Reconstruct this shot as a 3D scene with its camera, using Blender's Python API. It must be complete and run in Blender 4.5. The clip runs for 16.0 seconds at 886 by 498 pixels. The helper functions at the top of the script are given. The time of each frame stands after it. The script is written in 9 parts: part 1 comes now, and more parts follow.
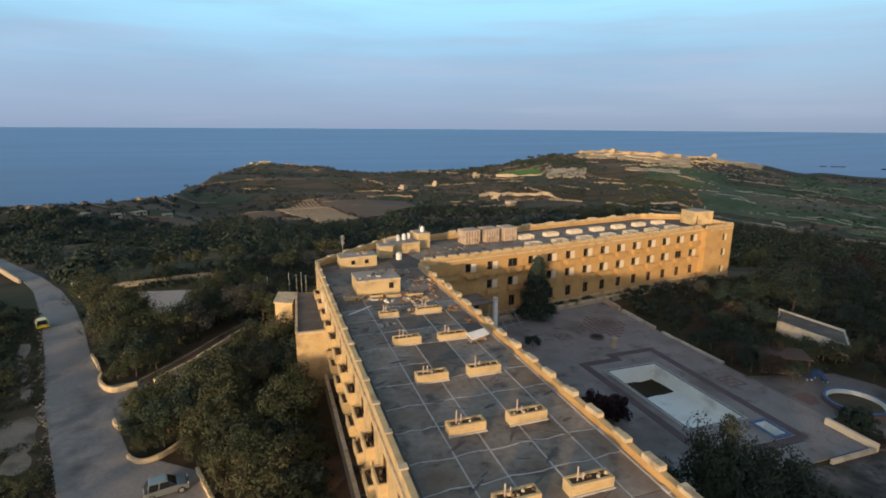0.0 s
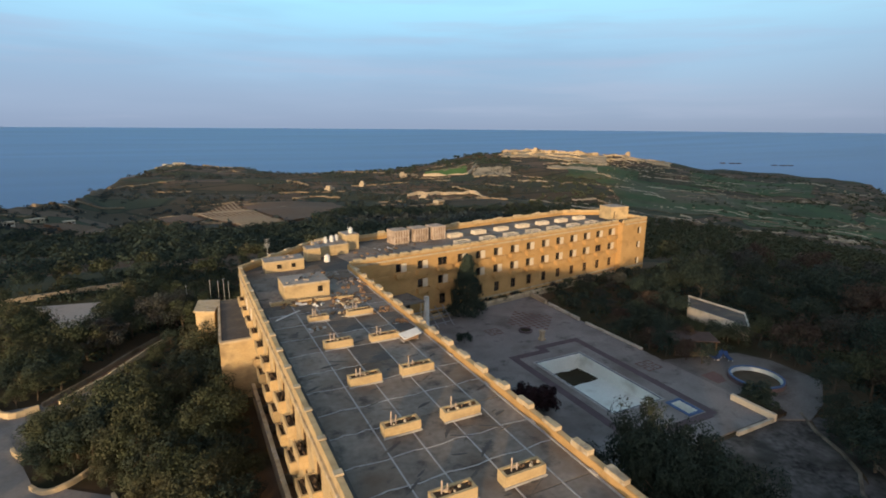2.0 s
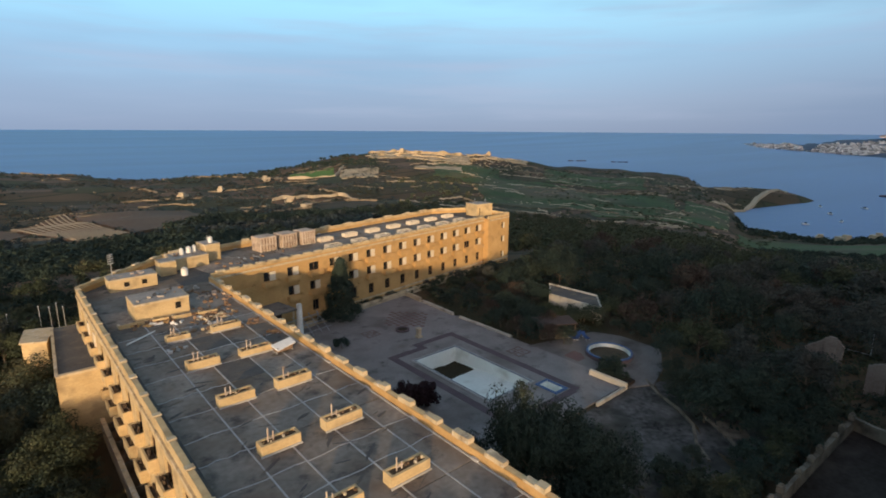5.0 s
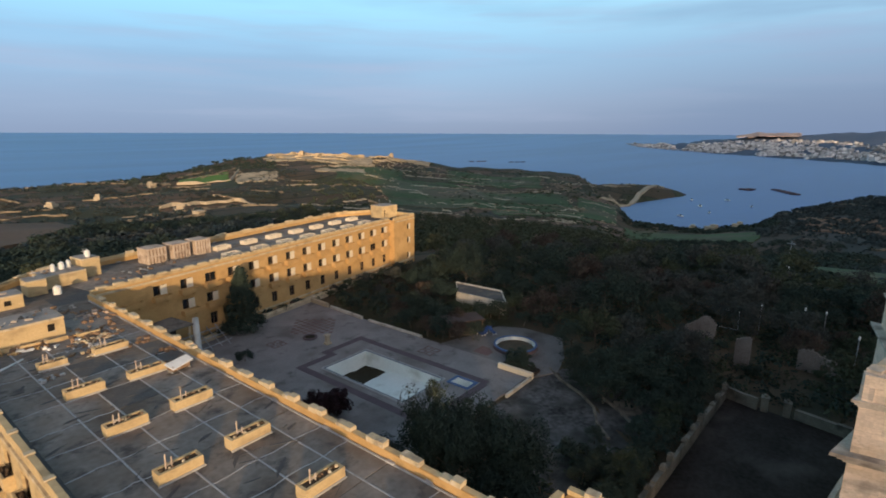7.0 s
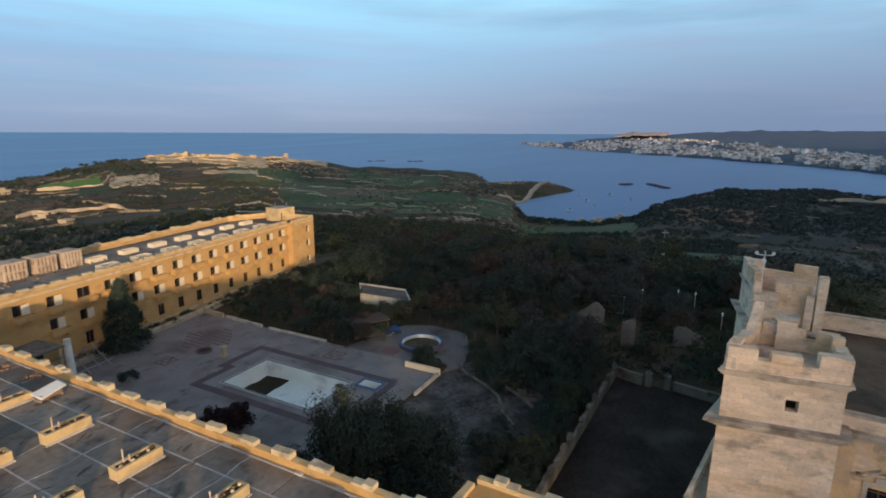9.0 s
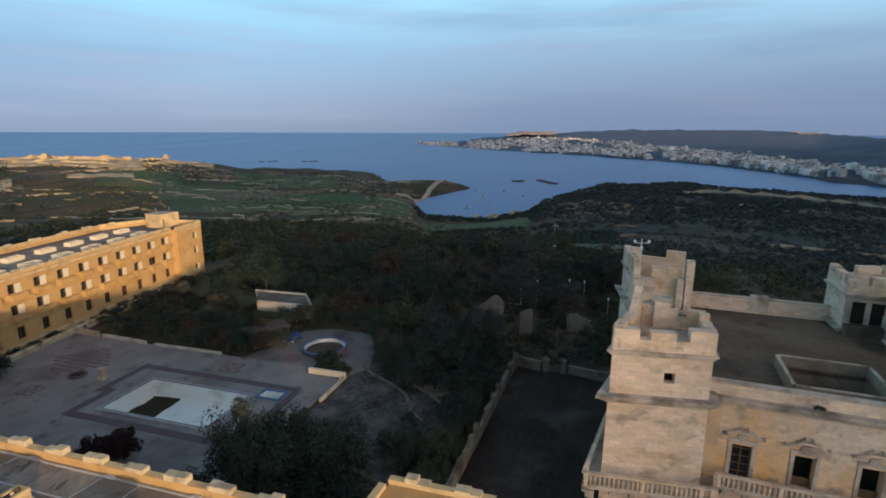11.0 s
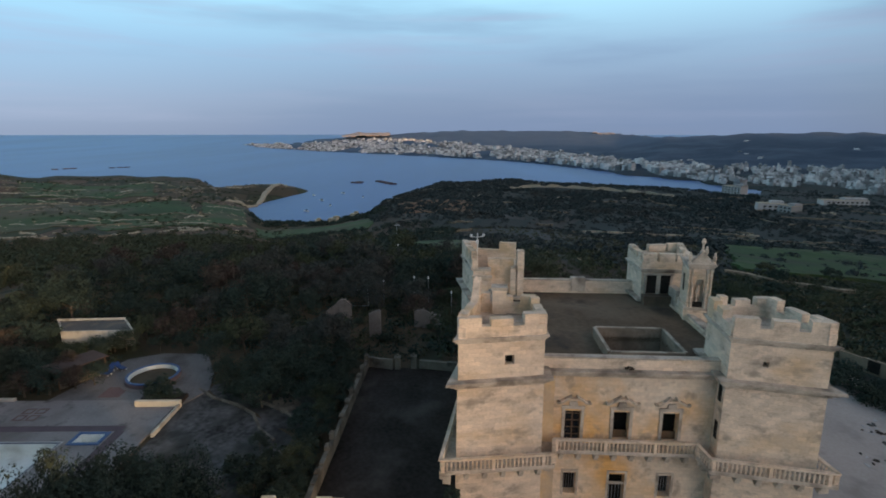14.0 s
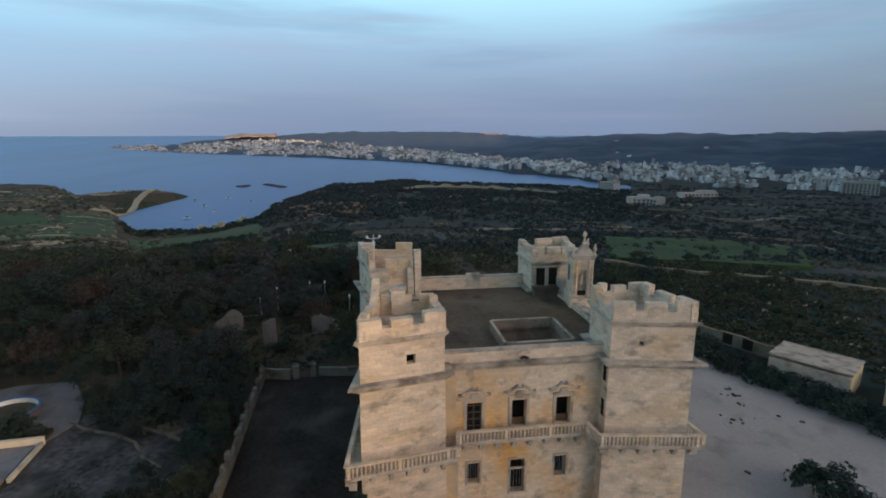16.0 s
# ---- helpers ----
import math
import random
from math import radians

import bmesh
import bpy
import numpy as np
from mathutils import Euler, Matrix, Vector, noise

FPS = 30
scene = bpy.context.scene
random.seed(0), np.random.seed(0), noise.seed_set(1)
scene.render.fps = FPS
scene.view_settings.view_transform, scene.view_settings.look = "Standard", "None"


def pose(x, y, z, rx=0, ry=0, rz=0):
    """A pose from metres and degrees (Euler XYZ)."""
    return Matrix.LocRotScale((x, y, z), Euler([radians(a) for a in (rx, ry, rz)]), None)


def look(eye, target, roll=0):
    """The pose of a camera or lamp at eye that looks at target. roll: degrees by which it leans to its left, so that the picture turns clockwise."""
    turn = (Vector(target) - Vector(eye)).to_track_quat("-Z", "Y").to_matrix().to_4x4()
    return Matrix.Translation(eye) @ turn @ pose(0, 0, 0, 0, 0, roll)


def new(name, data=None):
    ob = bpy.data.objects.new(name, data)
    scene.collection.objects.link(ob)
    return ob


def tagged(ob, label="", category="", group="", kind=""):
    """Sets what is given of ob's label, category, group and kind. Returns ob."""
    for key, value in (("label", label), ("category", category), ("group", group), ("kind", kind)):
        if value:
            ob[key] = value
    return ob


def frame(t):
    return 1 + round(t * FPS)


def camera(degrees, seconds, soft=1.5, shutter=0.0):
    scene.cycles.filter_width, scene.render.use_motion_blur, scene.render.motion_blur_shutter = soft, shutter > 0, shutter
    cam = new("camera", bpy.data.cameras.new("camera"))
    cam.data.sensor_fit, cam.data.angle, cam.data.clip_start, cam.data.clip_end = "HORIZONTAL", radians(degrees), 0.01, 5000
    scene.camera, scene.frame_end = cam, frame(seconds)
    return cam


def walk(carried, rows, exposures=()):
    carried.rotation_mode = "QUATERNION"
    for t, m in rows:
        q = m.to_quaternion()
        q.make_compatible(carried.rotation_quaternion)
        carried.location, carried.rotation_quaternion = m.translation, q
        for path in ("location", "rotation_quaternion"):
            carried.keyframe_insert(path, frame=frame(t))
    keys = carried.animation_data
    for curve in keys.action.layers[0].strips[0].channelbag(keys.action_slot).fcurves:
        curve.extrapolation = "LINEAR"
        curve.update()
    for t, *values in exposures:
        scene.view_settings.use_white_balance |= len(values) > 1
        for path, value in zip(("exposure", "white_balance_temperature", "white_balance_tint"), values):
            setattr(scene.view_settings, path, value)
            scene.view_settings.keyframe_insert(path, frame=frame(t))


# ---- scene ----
cam = camera(80.5, 16.0, soft=1.8, shutter=0.4)
PATH = [
    (0, 0, 0, 32.0, 76.83, -0.37, -18.81),
    (0.5, 0, 0, 32.0, 76.83, -0.37, -20.69),
    (1, 0, 0, 32.0, 76.82, -0.40, -22.73),
    (1.5, 0, 0, 32.0, 76.83, -0.40, -24.63),
    (2, 0, 0, 32.0, 76.85, -0.41, -26.70),
    (2.5, 0, 0, 32.0, 76.86, -0.42, -28.80),
    (3, 0, 0, 32.0, 76.88, -0.43, -31.15),
    (3.5, 0, 0, 32.0, 76.88, -0.43, -33.61),
    (4, 0, 0, 32.0, 77.00, -0.37, -36.08),
    (6.5, 0, 0, 32.0, 77.13, -0.29, -48.70),
    (7, 0, 0, 32.0, 77.28, -0.21, -51.46),
    (7.5, 0, 0, 32.0, 77.33, -0.22, -54.12),
    (8, 0, 0, 32.0, 77.33, -0.26, -56.83),
    (8.5, 0, 0, 32.0, 77.30, -0.29, -59.57),
    (9, 0, 0, 32.0, 77.27, -0.25, -62.37),
    (11.5, 0, 0, 32.0, 77.24, -0.17, -76.30),
    (12, 0, 0, 32.0, 77.25, -0.09, -79.23),
    (12.5, 0, 0, 32.0, 77.25, -0.07, -82.19),
    (13, 0, 0, 32.0, 77.29, -0.05, -85.06),
    (13.5, 0, 0, 32.0, 77.34, -0.04, -88.01),
    (14, 0, 0, 32.0, 77.40, -0.04, -90.88),
    (14.5, 0, 0, 32.0, 77.45, -0.04, -93.73),
    (15, 0, 0, 32.0, 77.48, -0.04, -96.61),
    (15.5, 0, 0, 32.0, 77.49, -0.01, -99.53),
    (16, 0, 0, 32.0, 77.49, 0.02, -102.46),
]
EXPOSURE = 0.12
walk(cam, [(t, pose(*p)) for t, *p in PATH],
     [(0.0, EXPOSURE, 6500, 9.3), (4.2, EXPOSURE, 6440, 9.5), (7.0, EXPOSURE - 0.03, 6280, 10), (9.2, EXPOSURE - 0.06, 6230, 10), (12.0, EXPOSURE - 0.03, 6250, 10), (14.0, EXPOSURE, 6330, 10), (16.0, EXPOSURE + 0.05, 6490, 10.5)])

# ---- world, sun ----
SUN_AZ, SUN_EL = radians(222), radians(6.9)      # where the sun stands, clockwise from +y
SKY_STRENGTH = 0.11
SUNSIDE_FILL = (19.5, 15.8, 13.6, 1)
world = bpy.data.worlds.new("sky")
scene.world = world
world.use_nodes = True


def sky_nodes():
    nt = world.node_tree
    nt.nodes.clear()
    n, l = nt.nodes.new, nt.links.new
    out, bg = n("ShaderNodeOutputWorld"), n("ShaderNodeBackground")
    sky = n("ShaderNodeTexSky")
    sky.sky_type, sky.sun_disc = "NISHITA", False
    sky.sun_elevation, sky.sun_rotation = SUN_EL, SUN_AZ
    sky.air_density, sky.dust_density, sky.ozone_density = 1.0, 1.0, 3.0
    bg.inputs["Strength"].default_value = SKY_STRENGTH
    co, sep = n("ShaderNodeTexCoord"), n("ShaderNodeSeparateXYZ")
    l(co.outputs["Generated"], sep.inputs[0])
    # a veil of high cloud over the clear sky: pale blue overhead, lavender towards the horizon
    veil = n("ShaderNodeValToRGB")
    e = veil.color_ramp.elements
    e[0].position, e[0].color = 0.0, (2.5, 3.3, 4.9, 1)
    e[1].position, e[1].color = 1.0, (0.75, 0.95, 1.35, 1)
    for pos, c in ((0.05, (3.0, 4.1, 6.0, 1)), (0.14, (2.95, 5.5, 7.9, 1)), (0.24, (3.5, 8.4, 10.8, 1)), (0.34, (4.2, 9.2, 11.6, 1)), (0.46, (4.0, 9.0, 11.6, 1)), (0.62, (1.4, 2.0, 2.8, 1))):
        k = e.new(pos)
        k.color = c
    l(sep.outputs[2], veil.inputs[0])
    mp = n("ShaderNodeMapping")
    mp.inputs["Scale"].default_value = (1.1, 1.1, 9.0)
    mp.inputs["Rotation"].default_value = (radians(4), radians(-3), 0)
    no = n("ShaderNodeTexNoise")
    no.inputs["Scale"].default_value, no.inputs["Detail"].default_value, no.inputs["Roughness"].default_value = 1.5, 6.0, 0.5
    l(co.outputs["Generated"], mp.inputs[0])
    l(mp.outputs[0], no.inputs[0])
    band = n("ShaderNodeMapRange")
    band.interpolation_type = "SMOOTHSTEP"
    band.inputs["From Min"].default_value, band.inputs["From Max"].default_value = 0.40, 0.70
    # the cloud thickens towards the land side
    bank, thick = n("ShaderNodeVectorMath"), n("ShaderNodeMapRange")
    bank.operation = "DOT_PRODUCT"
    bank.inputs[1].default_value = (0.80, -0.60, 0.0)
    thick.inputs["From Min"].default_value, thick.inputs["From Max"].default_value = 0.1, 1.0
    thick.inputs["To Min"].default_value, thick.inputs["To Max"].default_value = 0.34, 0.72
    l(co.outputs["Generated"], bank.inputs[0])
    l(bank.outputs["Value"], thick.inputs["Value"])
    l(thick.outputs[0], band.inputs["To Max"])
    l(no.outputs["Fac"], band.inputs["Value"])
    cloud = n("ShaderNodeMix")
    cloud.data_type = "RGBA"
    cloud.inputs["B"].default_value = (2.35, 3.3, 4.9, 1)
    l(band.outputs[0], cloud.inputs["Factor"])
    dim, side = n("ShaderNodeHueSaturation"), n("ShaderNodeMapRange")
    side.inputs["From Min"].default_value, side.inputs["From Max"].default_value = -0.6, 1.0
    side.inputs["To Min"].default_value, side.inputs["To Max"].default_value = 1.04, 0.92
    l(bank.outputs["Value"], side.inputs["Value"])
    sat = n("ShaderNodeMapRange")
    sat.inputs["From Min"].default_value, sat.inputs["From Max"].default_value = -0.2, 0.95
    sat.inputs["To Min"].default_value, sat.inputs["To Max"].default_value = 0.92, 0.79
    l(bank.outputs["Value"], sat.inputs["Value"])
    l(sat.outputs[0], dim.inputs["Saturation"])
    l(side.outputs[0], dim.inputs["Value"])
    l(veil.outputs[0], dim.inputs["Color"])
    l(dim.outputs[0], cloud.inputs["A"])
    # small lilac puffs
    mp2, puff = n("ShaderNodeMapping"), n("ShaderNodeTexNoise")
    mp2.inputs["Scale"].default_value = (1.3, 1.3, 17.0)
    mp2.inputs["Location"].default_value = (3.1, 0.7, 1.3)
    puff.inputs["Scale"].default_value, puff.inputs["Detail"].default_value = 1.8, 7.0
    l(co.outputs["Generated"], mp2.inputs[0])
    l(mp2.outputs[0], puff.inputs[0])
    pr = n("ShaderNodeMapRange")
    pr.inputs["From Min"].default_value, pr.inputs["From Max"].default_value, pr.inputs["To Max"].default_value = 0.50, 0.72, 0.55
    l(puff.outputs["Fac"], pr.inputs["Value"])
    c2 = n("ShaderNodeMix")
    c2.data_type = "RGBA"
    c2.inputs["B"].default_value = (4.0, 4.6, 6.2, 1)
    l(pr.outputs[0], c2.inputs["Factor"])
    l(cloud.outputs["Result"], c2.inputs["A"])
    # a heavier blue-grey bank lies low over the land
    low, over, deep, bankmix = n("ShaderNodeMapRange"), n("ShaderNodeMapRange"), n("ShaderNodeMath"), n("ShaderNodeMix")
    low.interpolation_type = over.interpolation_type = "SMOOTHSTEP"
    low.inputs["From Min"].default_value, low.inputs["From Max"].default_value = 0.02, 0.24
    low.inputs["To Min"].default_value, low.inputs["To Max"].default_value = 0.6, 0.0
    over.inputs["From Min"].default_value, over.inputs["From Max"].default_value = 0.2, 0.9
    deep.operation = "MULTIPLY"
    l(sep.outputs[2], low.inputs["Value"])
    l(bank.outputs["Value"], over.inputs["Value"])
    l(low.outputs[0], deep.inputs[0])
    l(over.outputs[0], deep.inputs[1])
    bankmix.data_type = "RGBA"
    bankmix.inputs["B"].default_value = (1.55, 2.15, 3.55, 1)
    l(deep.outputs[0], bankmix.inputs["Factor"])
    l(c2.outputs["Result"], bankmix.inputs["A"])
    mix = n("ShaderNodeMix")
    mix.data_type = "RGBA"
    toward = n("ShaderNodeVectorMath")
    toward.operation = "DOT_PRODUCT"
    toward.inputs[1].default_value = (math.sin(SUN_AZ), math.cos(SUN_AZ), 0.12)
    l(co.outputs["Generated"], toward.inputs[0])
    clear = n("ShaderNodeMapRange")
    clear.inputs["From Min"].default_value, clear.inputs["From Max"].default_value = -0.15, 0.7
    clear.inputs["To Min"].default_value, clear.inputs["To Max"].default_value = 0.9, 0.10
    l(toward.outputs["Value"], clear.inputs["Value"])
    l(clear.outputs[0], mix.inputs["Factor"])
    l(sky.outputs[0], mix.inputs["A"])
    l(bankmix.outputs["Result"], mix.inputs["B"])
    # an added glow round the sun, out of view, that brightens shaded western faces
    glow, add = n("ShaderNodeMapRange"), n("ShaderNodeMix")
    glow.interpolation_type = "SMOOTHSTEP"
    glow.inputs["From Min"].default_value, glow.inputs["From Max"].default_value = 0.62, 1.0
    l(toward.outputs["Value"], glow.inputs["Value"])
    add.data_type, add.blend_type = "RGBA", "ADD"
    add.inputs["B"].default_value = SUNSIDE_FILL
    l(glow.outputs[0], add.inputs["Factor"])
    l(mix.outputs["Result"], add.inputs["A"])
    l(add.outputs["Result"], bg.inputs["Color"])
    l(bg.outputs[0], out.inputs[0])


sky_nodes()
sun = new("sun", bpy.data.lights.new("sun", "SUN"))
sun.data.energy, sun.data.angle, sun.data.color = 4.1, radians(1.5), (1.0, 0.69, 0.38)
sun.matrix_world = look((math.sin(SUN_AZ) * 100, math.cos(SUN_AZ) * 100, 100 * math.tan(SUN_EL)), (0, 0, 0))


# ---- materials ----
def surface(name, c1, c2, scale=0.6, fine=12.0, rough=0.9, bump=0.3, spots=None, spot_scale=0.25, spot_amount=0.5, metal=0.0, stretch=(1, 1, 1), varied=0.0, island=0.0, spec=0.15, depth=0.03, courses=None, stains=None):
    """A matt surface in world metres: two colours mixed by coarse and fine noise, an optional third in patches, and fine relief."""
    m = bpy.data.materials.new(name)
    m.use_nodes = True
    nt = m.node_tree
    n, l = nt.nodes.new, nt.links.new
    b = nt.nodes["Principled BSDF"]
    b.inputs["Roughness"].default_value, b.inputs["Metallic"].default_value = rough, metal
    b.inputs["Specular IOR Level"].default_value = spec
    geo, mp = n("ShaderNodeNewGeometry"), n("ShaderNodeMapping")
    mp.inputs["Scale"].default_value = stretch
    l(geo.outputs["Position"], mp.inputs[0])
    a, d = n("ShaderNodeTexNoise"), n("ShaderNodeTexNoise")
    a.inputs["Scale"].default_value, a.inputs["Detail"].default_value = scale, 6
    d.inputs["Scale"].default_value, d.inputs["Detail"].default_value = fine, 4
    l(mp.outputs[0], a.inputs[0])
    l(mp.outputs[0], d.inputs[0])
    s = n("ShaderNodeMath")
    s.operation = "MULTIPLY_ADD"
    s.inputs[1].default_value = 0.45
    l(d.outputs["Fac"], s.inputs[0])
    k = n("ShaderNodeMath")
    k.operation = "MULTIPLY"
    k.inputs[1].default_value = 0.55
    l(a.outputs["Fac"], k.inputs[0])
    l(k.outputs[0], s.inputs[2])
    r = n("ShaderNodeMapRange")
    r.inputs["From Min"].default_value, r.inputs["From Max"].default_value = 0.33, 0.67
    l(s.outputs[0], r.inputs["Value"])
    mix = n("ShaderNodeMix")
    mix.data_type = "RGBA"
    mix.inputs["A"].default_value, mix.inputs["B"].default_value = (*c1, 1), (*c2, 1)
    l(r.outputs[0], mix.inputs["Factor"])
    col = mix.outputs["Result"]
    if spots:
        p = n("ShaderNodeTexNoise")
        p.inputs["Scale"].default_value, p.inputs["Detail"].default_value = spot_scale, 5
        l(mp.outputs[0], p.inputs[0])
        pr = n("ShaderNodeMapRange")
        pr.inputs["From Min"].default_value, pr.inputs["From Max"].default_value = 0.56 - 0.1 * spot_amount, 0.70
        pr.inputs["To Max"].default_value = min(1.0, spot_amount + 0.3)
        l(p.outputs["Fac"], pr.inputs["Value"])
        m2 = n("ShaderNodeMix")
        m2.data_type = "RGBA"
        m2.inputs["B"].default_value = (*spots, 1)
        l(pr.outputs[0], m2.inputs["Factor"])
        l(col, m2.inputs["A"])
        col = m2.outputs["Result"]
    if stains:
        # a second set of patches: colour, size, share
        p, pr, m3 = n("ShaderNodeTexNoise"), n("ShaderNodeMapRange"), n("ShaderNodeMix")
        p.inputs["Scale"].default_value, p.inputs["Detail"].default_value, p.inputs["Roughness"].default_value = stains[1], 7, 0.62
        pm = n("ShaderNodeMapping")
        pm.inputs["Location"].default_value = (31.7, 12.3, 5.1)
        l(mp.outputs[0], pm.inputs[0])
        l(pm.outputs[0], p.inputs[0])
        pr.inputs["From Min"].default_value, pr.inputs["From Max"].default_value = 0.62 - 0.2 * stains[2], 0.68
        pr.inputs["To Max"].default_value = 0.85
        l(p.outputs["Fac"], pr.inputs["Value"])
        m3.data_type = "RGBA"
        m3.inputs["B"].default_value = (*stains[0], 1)
        l(pr.outputs[0], m3.inputs["Factor"])
        l(col, m3.inputs["A"])
        col = m3.outputs["Result"]
    height = d.outputs["Fac"]
    if courses:
        # coursed blocks: each a little lighter or darker, with worn joints
        sx, uv, br = n("ShaderNodeSeparateXYZ"), n("ShaderNodeCombineXYZ"), n("ShaderNodeTexBrick")
        l(geo.outputs["Position"], sx.inputs[0])
        ad = n("ShaderNodeMath")
        l(sx.outputs[0], ad.inputs[0])
        l(sx.outputs[1], ad.inputs[1])
        l(ad.outputs[0], uv.inputs[0])
        l(sx.outputs[2], uv.inputs[1])
        l(uv.outputs[0], br.inputs["Vector"])
        br.inputs["Scale"].default_value, br.inputs["Brick Width"].default_value, br.inputs["Row Height"].default_value = 1.0, courses[0], courses[1]
        br.inputs["Mortar Size"].default_value, br.inputs["Mortar Smooth"].default_value = 0.012, 0.6
        br.inputs["Color1"].default_value, br.inputs["Color2"].default_value, br.inputs["Mortar"].default_value = (0.72, 0.72, 0.72, 1), (1.12, 1.1, 1.06, 1), (0.6, 0.57, 0.53, 1)
        mb = n("ShaderNodeMix")
        mb.data_type, mb.blend_type = "RGBA", "MULTIPLY"
        mb.inputs["Factor"].default_value = courses[2]
        l(col, mb.inputs["A"])
        l(br.outputs["Color"], mb.inputs["B"])
        col = mb.outputs["Result"]
        hh = n("ShaderNodeMath")
        hh.operation = "SUBTRACT"
        l(height, hh.inputs[0])
        l(br.outputs["Fac"], hh.inputs[1])
        height = hh.outputs[0]
    if varied or island:
        hsv = n("ShaderNodeHueSaturation")
        vr = n("ShaderNodeMapRange")
        w = max(varied, island)
        vr.inputs["To Min"].default_value, vr.inputs["To Max"].default_value = 1 - w, 1 + w
        if varied:
            l(n("ShaderNodeObjectInfo").outputs["Random"], vr.inputs["Value"])
        else:
            l(geo.outputs["Random Per Island"], vr.inputs["Value"])
        l(vr.outputs[0], hsv.inputs["Value"])
        l(col, hsv.inputs["Color"])
        col = hsv.outputs["Color"]
    l(col, b.inputs["Base Color"])
    if bump:
        bu = n("ShaderNodeBump")
        bu.inputs["Strength"].default_value, bu.inputs["Distance"].default_value = bump, depth
        l(height, bu.inputs["Height"])
        l(bu.outputs[0], b.inputs["Normal"])
    return m


M_HOTEL = surface("hotel_limestone", (0.445, 0.272, 0.108), (0.55, 0.355, 0.158), 0.35, 6, spots=(0.35, 0.215, 0.092), spot_scale=0.5, spot_amount=0.4, courses=(0.8, 0.27, 0.2))
M_HOTEL_PALE = surface("pale_hotel_stone", (0.475, 0.345, 0.178), (0.60, 0.455, 0.258), 0.5, 6, spots=(0.33, 0.245, 0.14), spot_scale=0.6, spot_amount=0.6, courses=(0.8, 0.27, 0.25))
M_HOTEL_TRIM = surface("hotel_coping", (0.46, 0.365, 0.225), (0.59, 0.48, 0.325), 0.8, 7, spots=(0.25, 0.205, 0.15), spot_scale=0.9, spot_amount=0.6, stains=((0.62, 0.56, 0.46), 1.3, 0.3))
M_PALACE = surface("palace_limestone", (0.575, 0.45, 0.335), (0.83, 0.67, 0.525), 0.7, 5.5, spots=(0.62, 0.44, 0.27), spot_scale=0.2, spot_amount=0.6, depth=0.09, stretch=(1, 1, 1.8), courses=(0.74, 0.33, 0.5), stains=((0.33, 0.265, 0.21), 0.55, 0.46))
M_PALACE_TRIM = surface("palace_weathered_trim", (0.38, 0.315, 0.25), (0.60, 0.51, 0.415), 0.9, 6, spots=(0.19, 0.155, 0.125), spot_scale=0.6, spot_amount=0.8, depth=0.06)
M_PALACE_OCHRE = surface("palace_ochre_render", (0.60, 0.475, 0.36), (0.76, 0.635, 0.50), 0.4, 4, spots=(0.70, 0.40, 0.15), spot_scale=0.17, spot_amount=0.85, depth=0.08, courses=(0.62, 0.29, 0.45), stains=((0.33, 0.26, 0.20), 0.7, 0.42))
M_OCHRE = surface("ochre_weathered_stone", (0.58, 0.40, 0.22), (0.68, 0.50, 0.31), 0.9, 5, spots=(0.40, 0.33, 0.26), spot_scale=0.5, spot_amount=0.6, depth=0.08)
M_ROOF = surface("roof_screed", (0.158, 0.136, 0.117), (0.295, 0.258, 0.222), 0.22, 2.2, spots=(0.155, 0.112, 0.08), spot_scale=0.2, spot_amount=0.85, varied=0.16, stains=((0.062, 0.055, 0.052), 0.55, 0.45))
M_SLAB = surface("weathered_roof_slab", (0.26, 0.235, 0.21), (0.38, 0.345, 0.305), 0.4, 4, spots=(0.17, 0.14, 0.115), spot_scale=0.5, spot_amount=0.6)
M_SEAM = surface("seam_mortar", (0.30, 0.295, 0.29), (0.46, 0.45, 0.44), 1.2, 9)
M_ROOF_DARK = surface("dark_roof_felt", (0.075, 0.07, 0.068), (0.13, 0.12, 0.11), 0.4, 5, spots=(0.20, 0.16, 0.12), spot_scale=0.5, spot_amount=0.3)
M_RUST = surface("rust_brown_rubble", (0.14, 0.085, 0.05), (0.30, 0.20, 0.13), 0.9, 7)
M_VENTDIRT = surface("brown_roof_dirt", (0.055, 0.036, 0.022), (0.12, 0.082, 0.052), 1.2, 9)
M_TANK = surface("weathered_pink_concrete", (0.40, 0.31, 0.24), (0.56, 0.46, 0.37), 0.9, 6, spots=(0.20, 0.15, 0.12), spot_scale=0.7, spot_amount=0.6)
M_WHITE = surface("white_paint", (0.62, 0.62, 0.60), (0.78, 0.77, 0.74), 0.8, 8, spots=(0.42, 0.40, 0.36), spot_scale=0.6, spot_amount=0.35)
M_SHUTTER = surface("faded_shutter_paint", (0.60, 0.51, 0.38), (0.73, 0.64, 0.50), 1.0, 9)
M_CREAM = surface("stained_cream_render", (0.42, 0.39, 0.33), (0.56, 0.52, 0.45), 0.6, 6, spots=(0.22, 0.19, 0.15), spot_scale=0.5, spot_amount=0.5)
M_METAL = surface("grey_metal", (0.32, 0.33, 0.34), (0.45, 0.46, 0.47), 2, 20, rough=0.45, metal=0.6)
# near-black that stands in for the shade inside openings and recesses
M_DARK = surface("shade_black", (0.012, 0.011, 0.010), (0.028, 0.024, 0.02), 1.0, 8)
M_WOOD = surface("weathered_wood", (0.10, 0.06, 0.035), (0.17, 0.11, 0.065), 2, 14, stretch=(1, 1, 0.3))
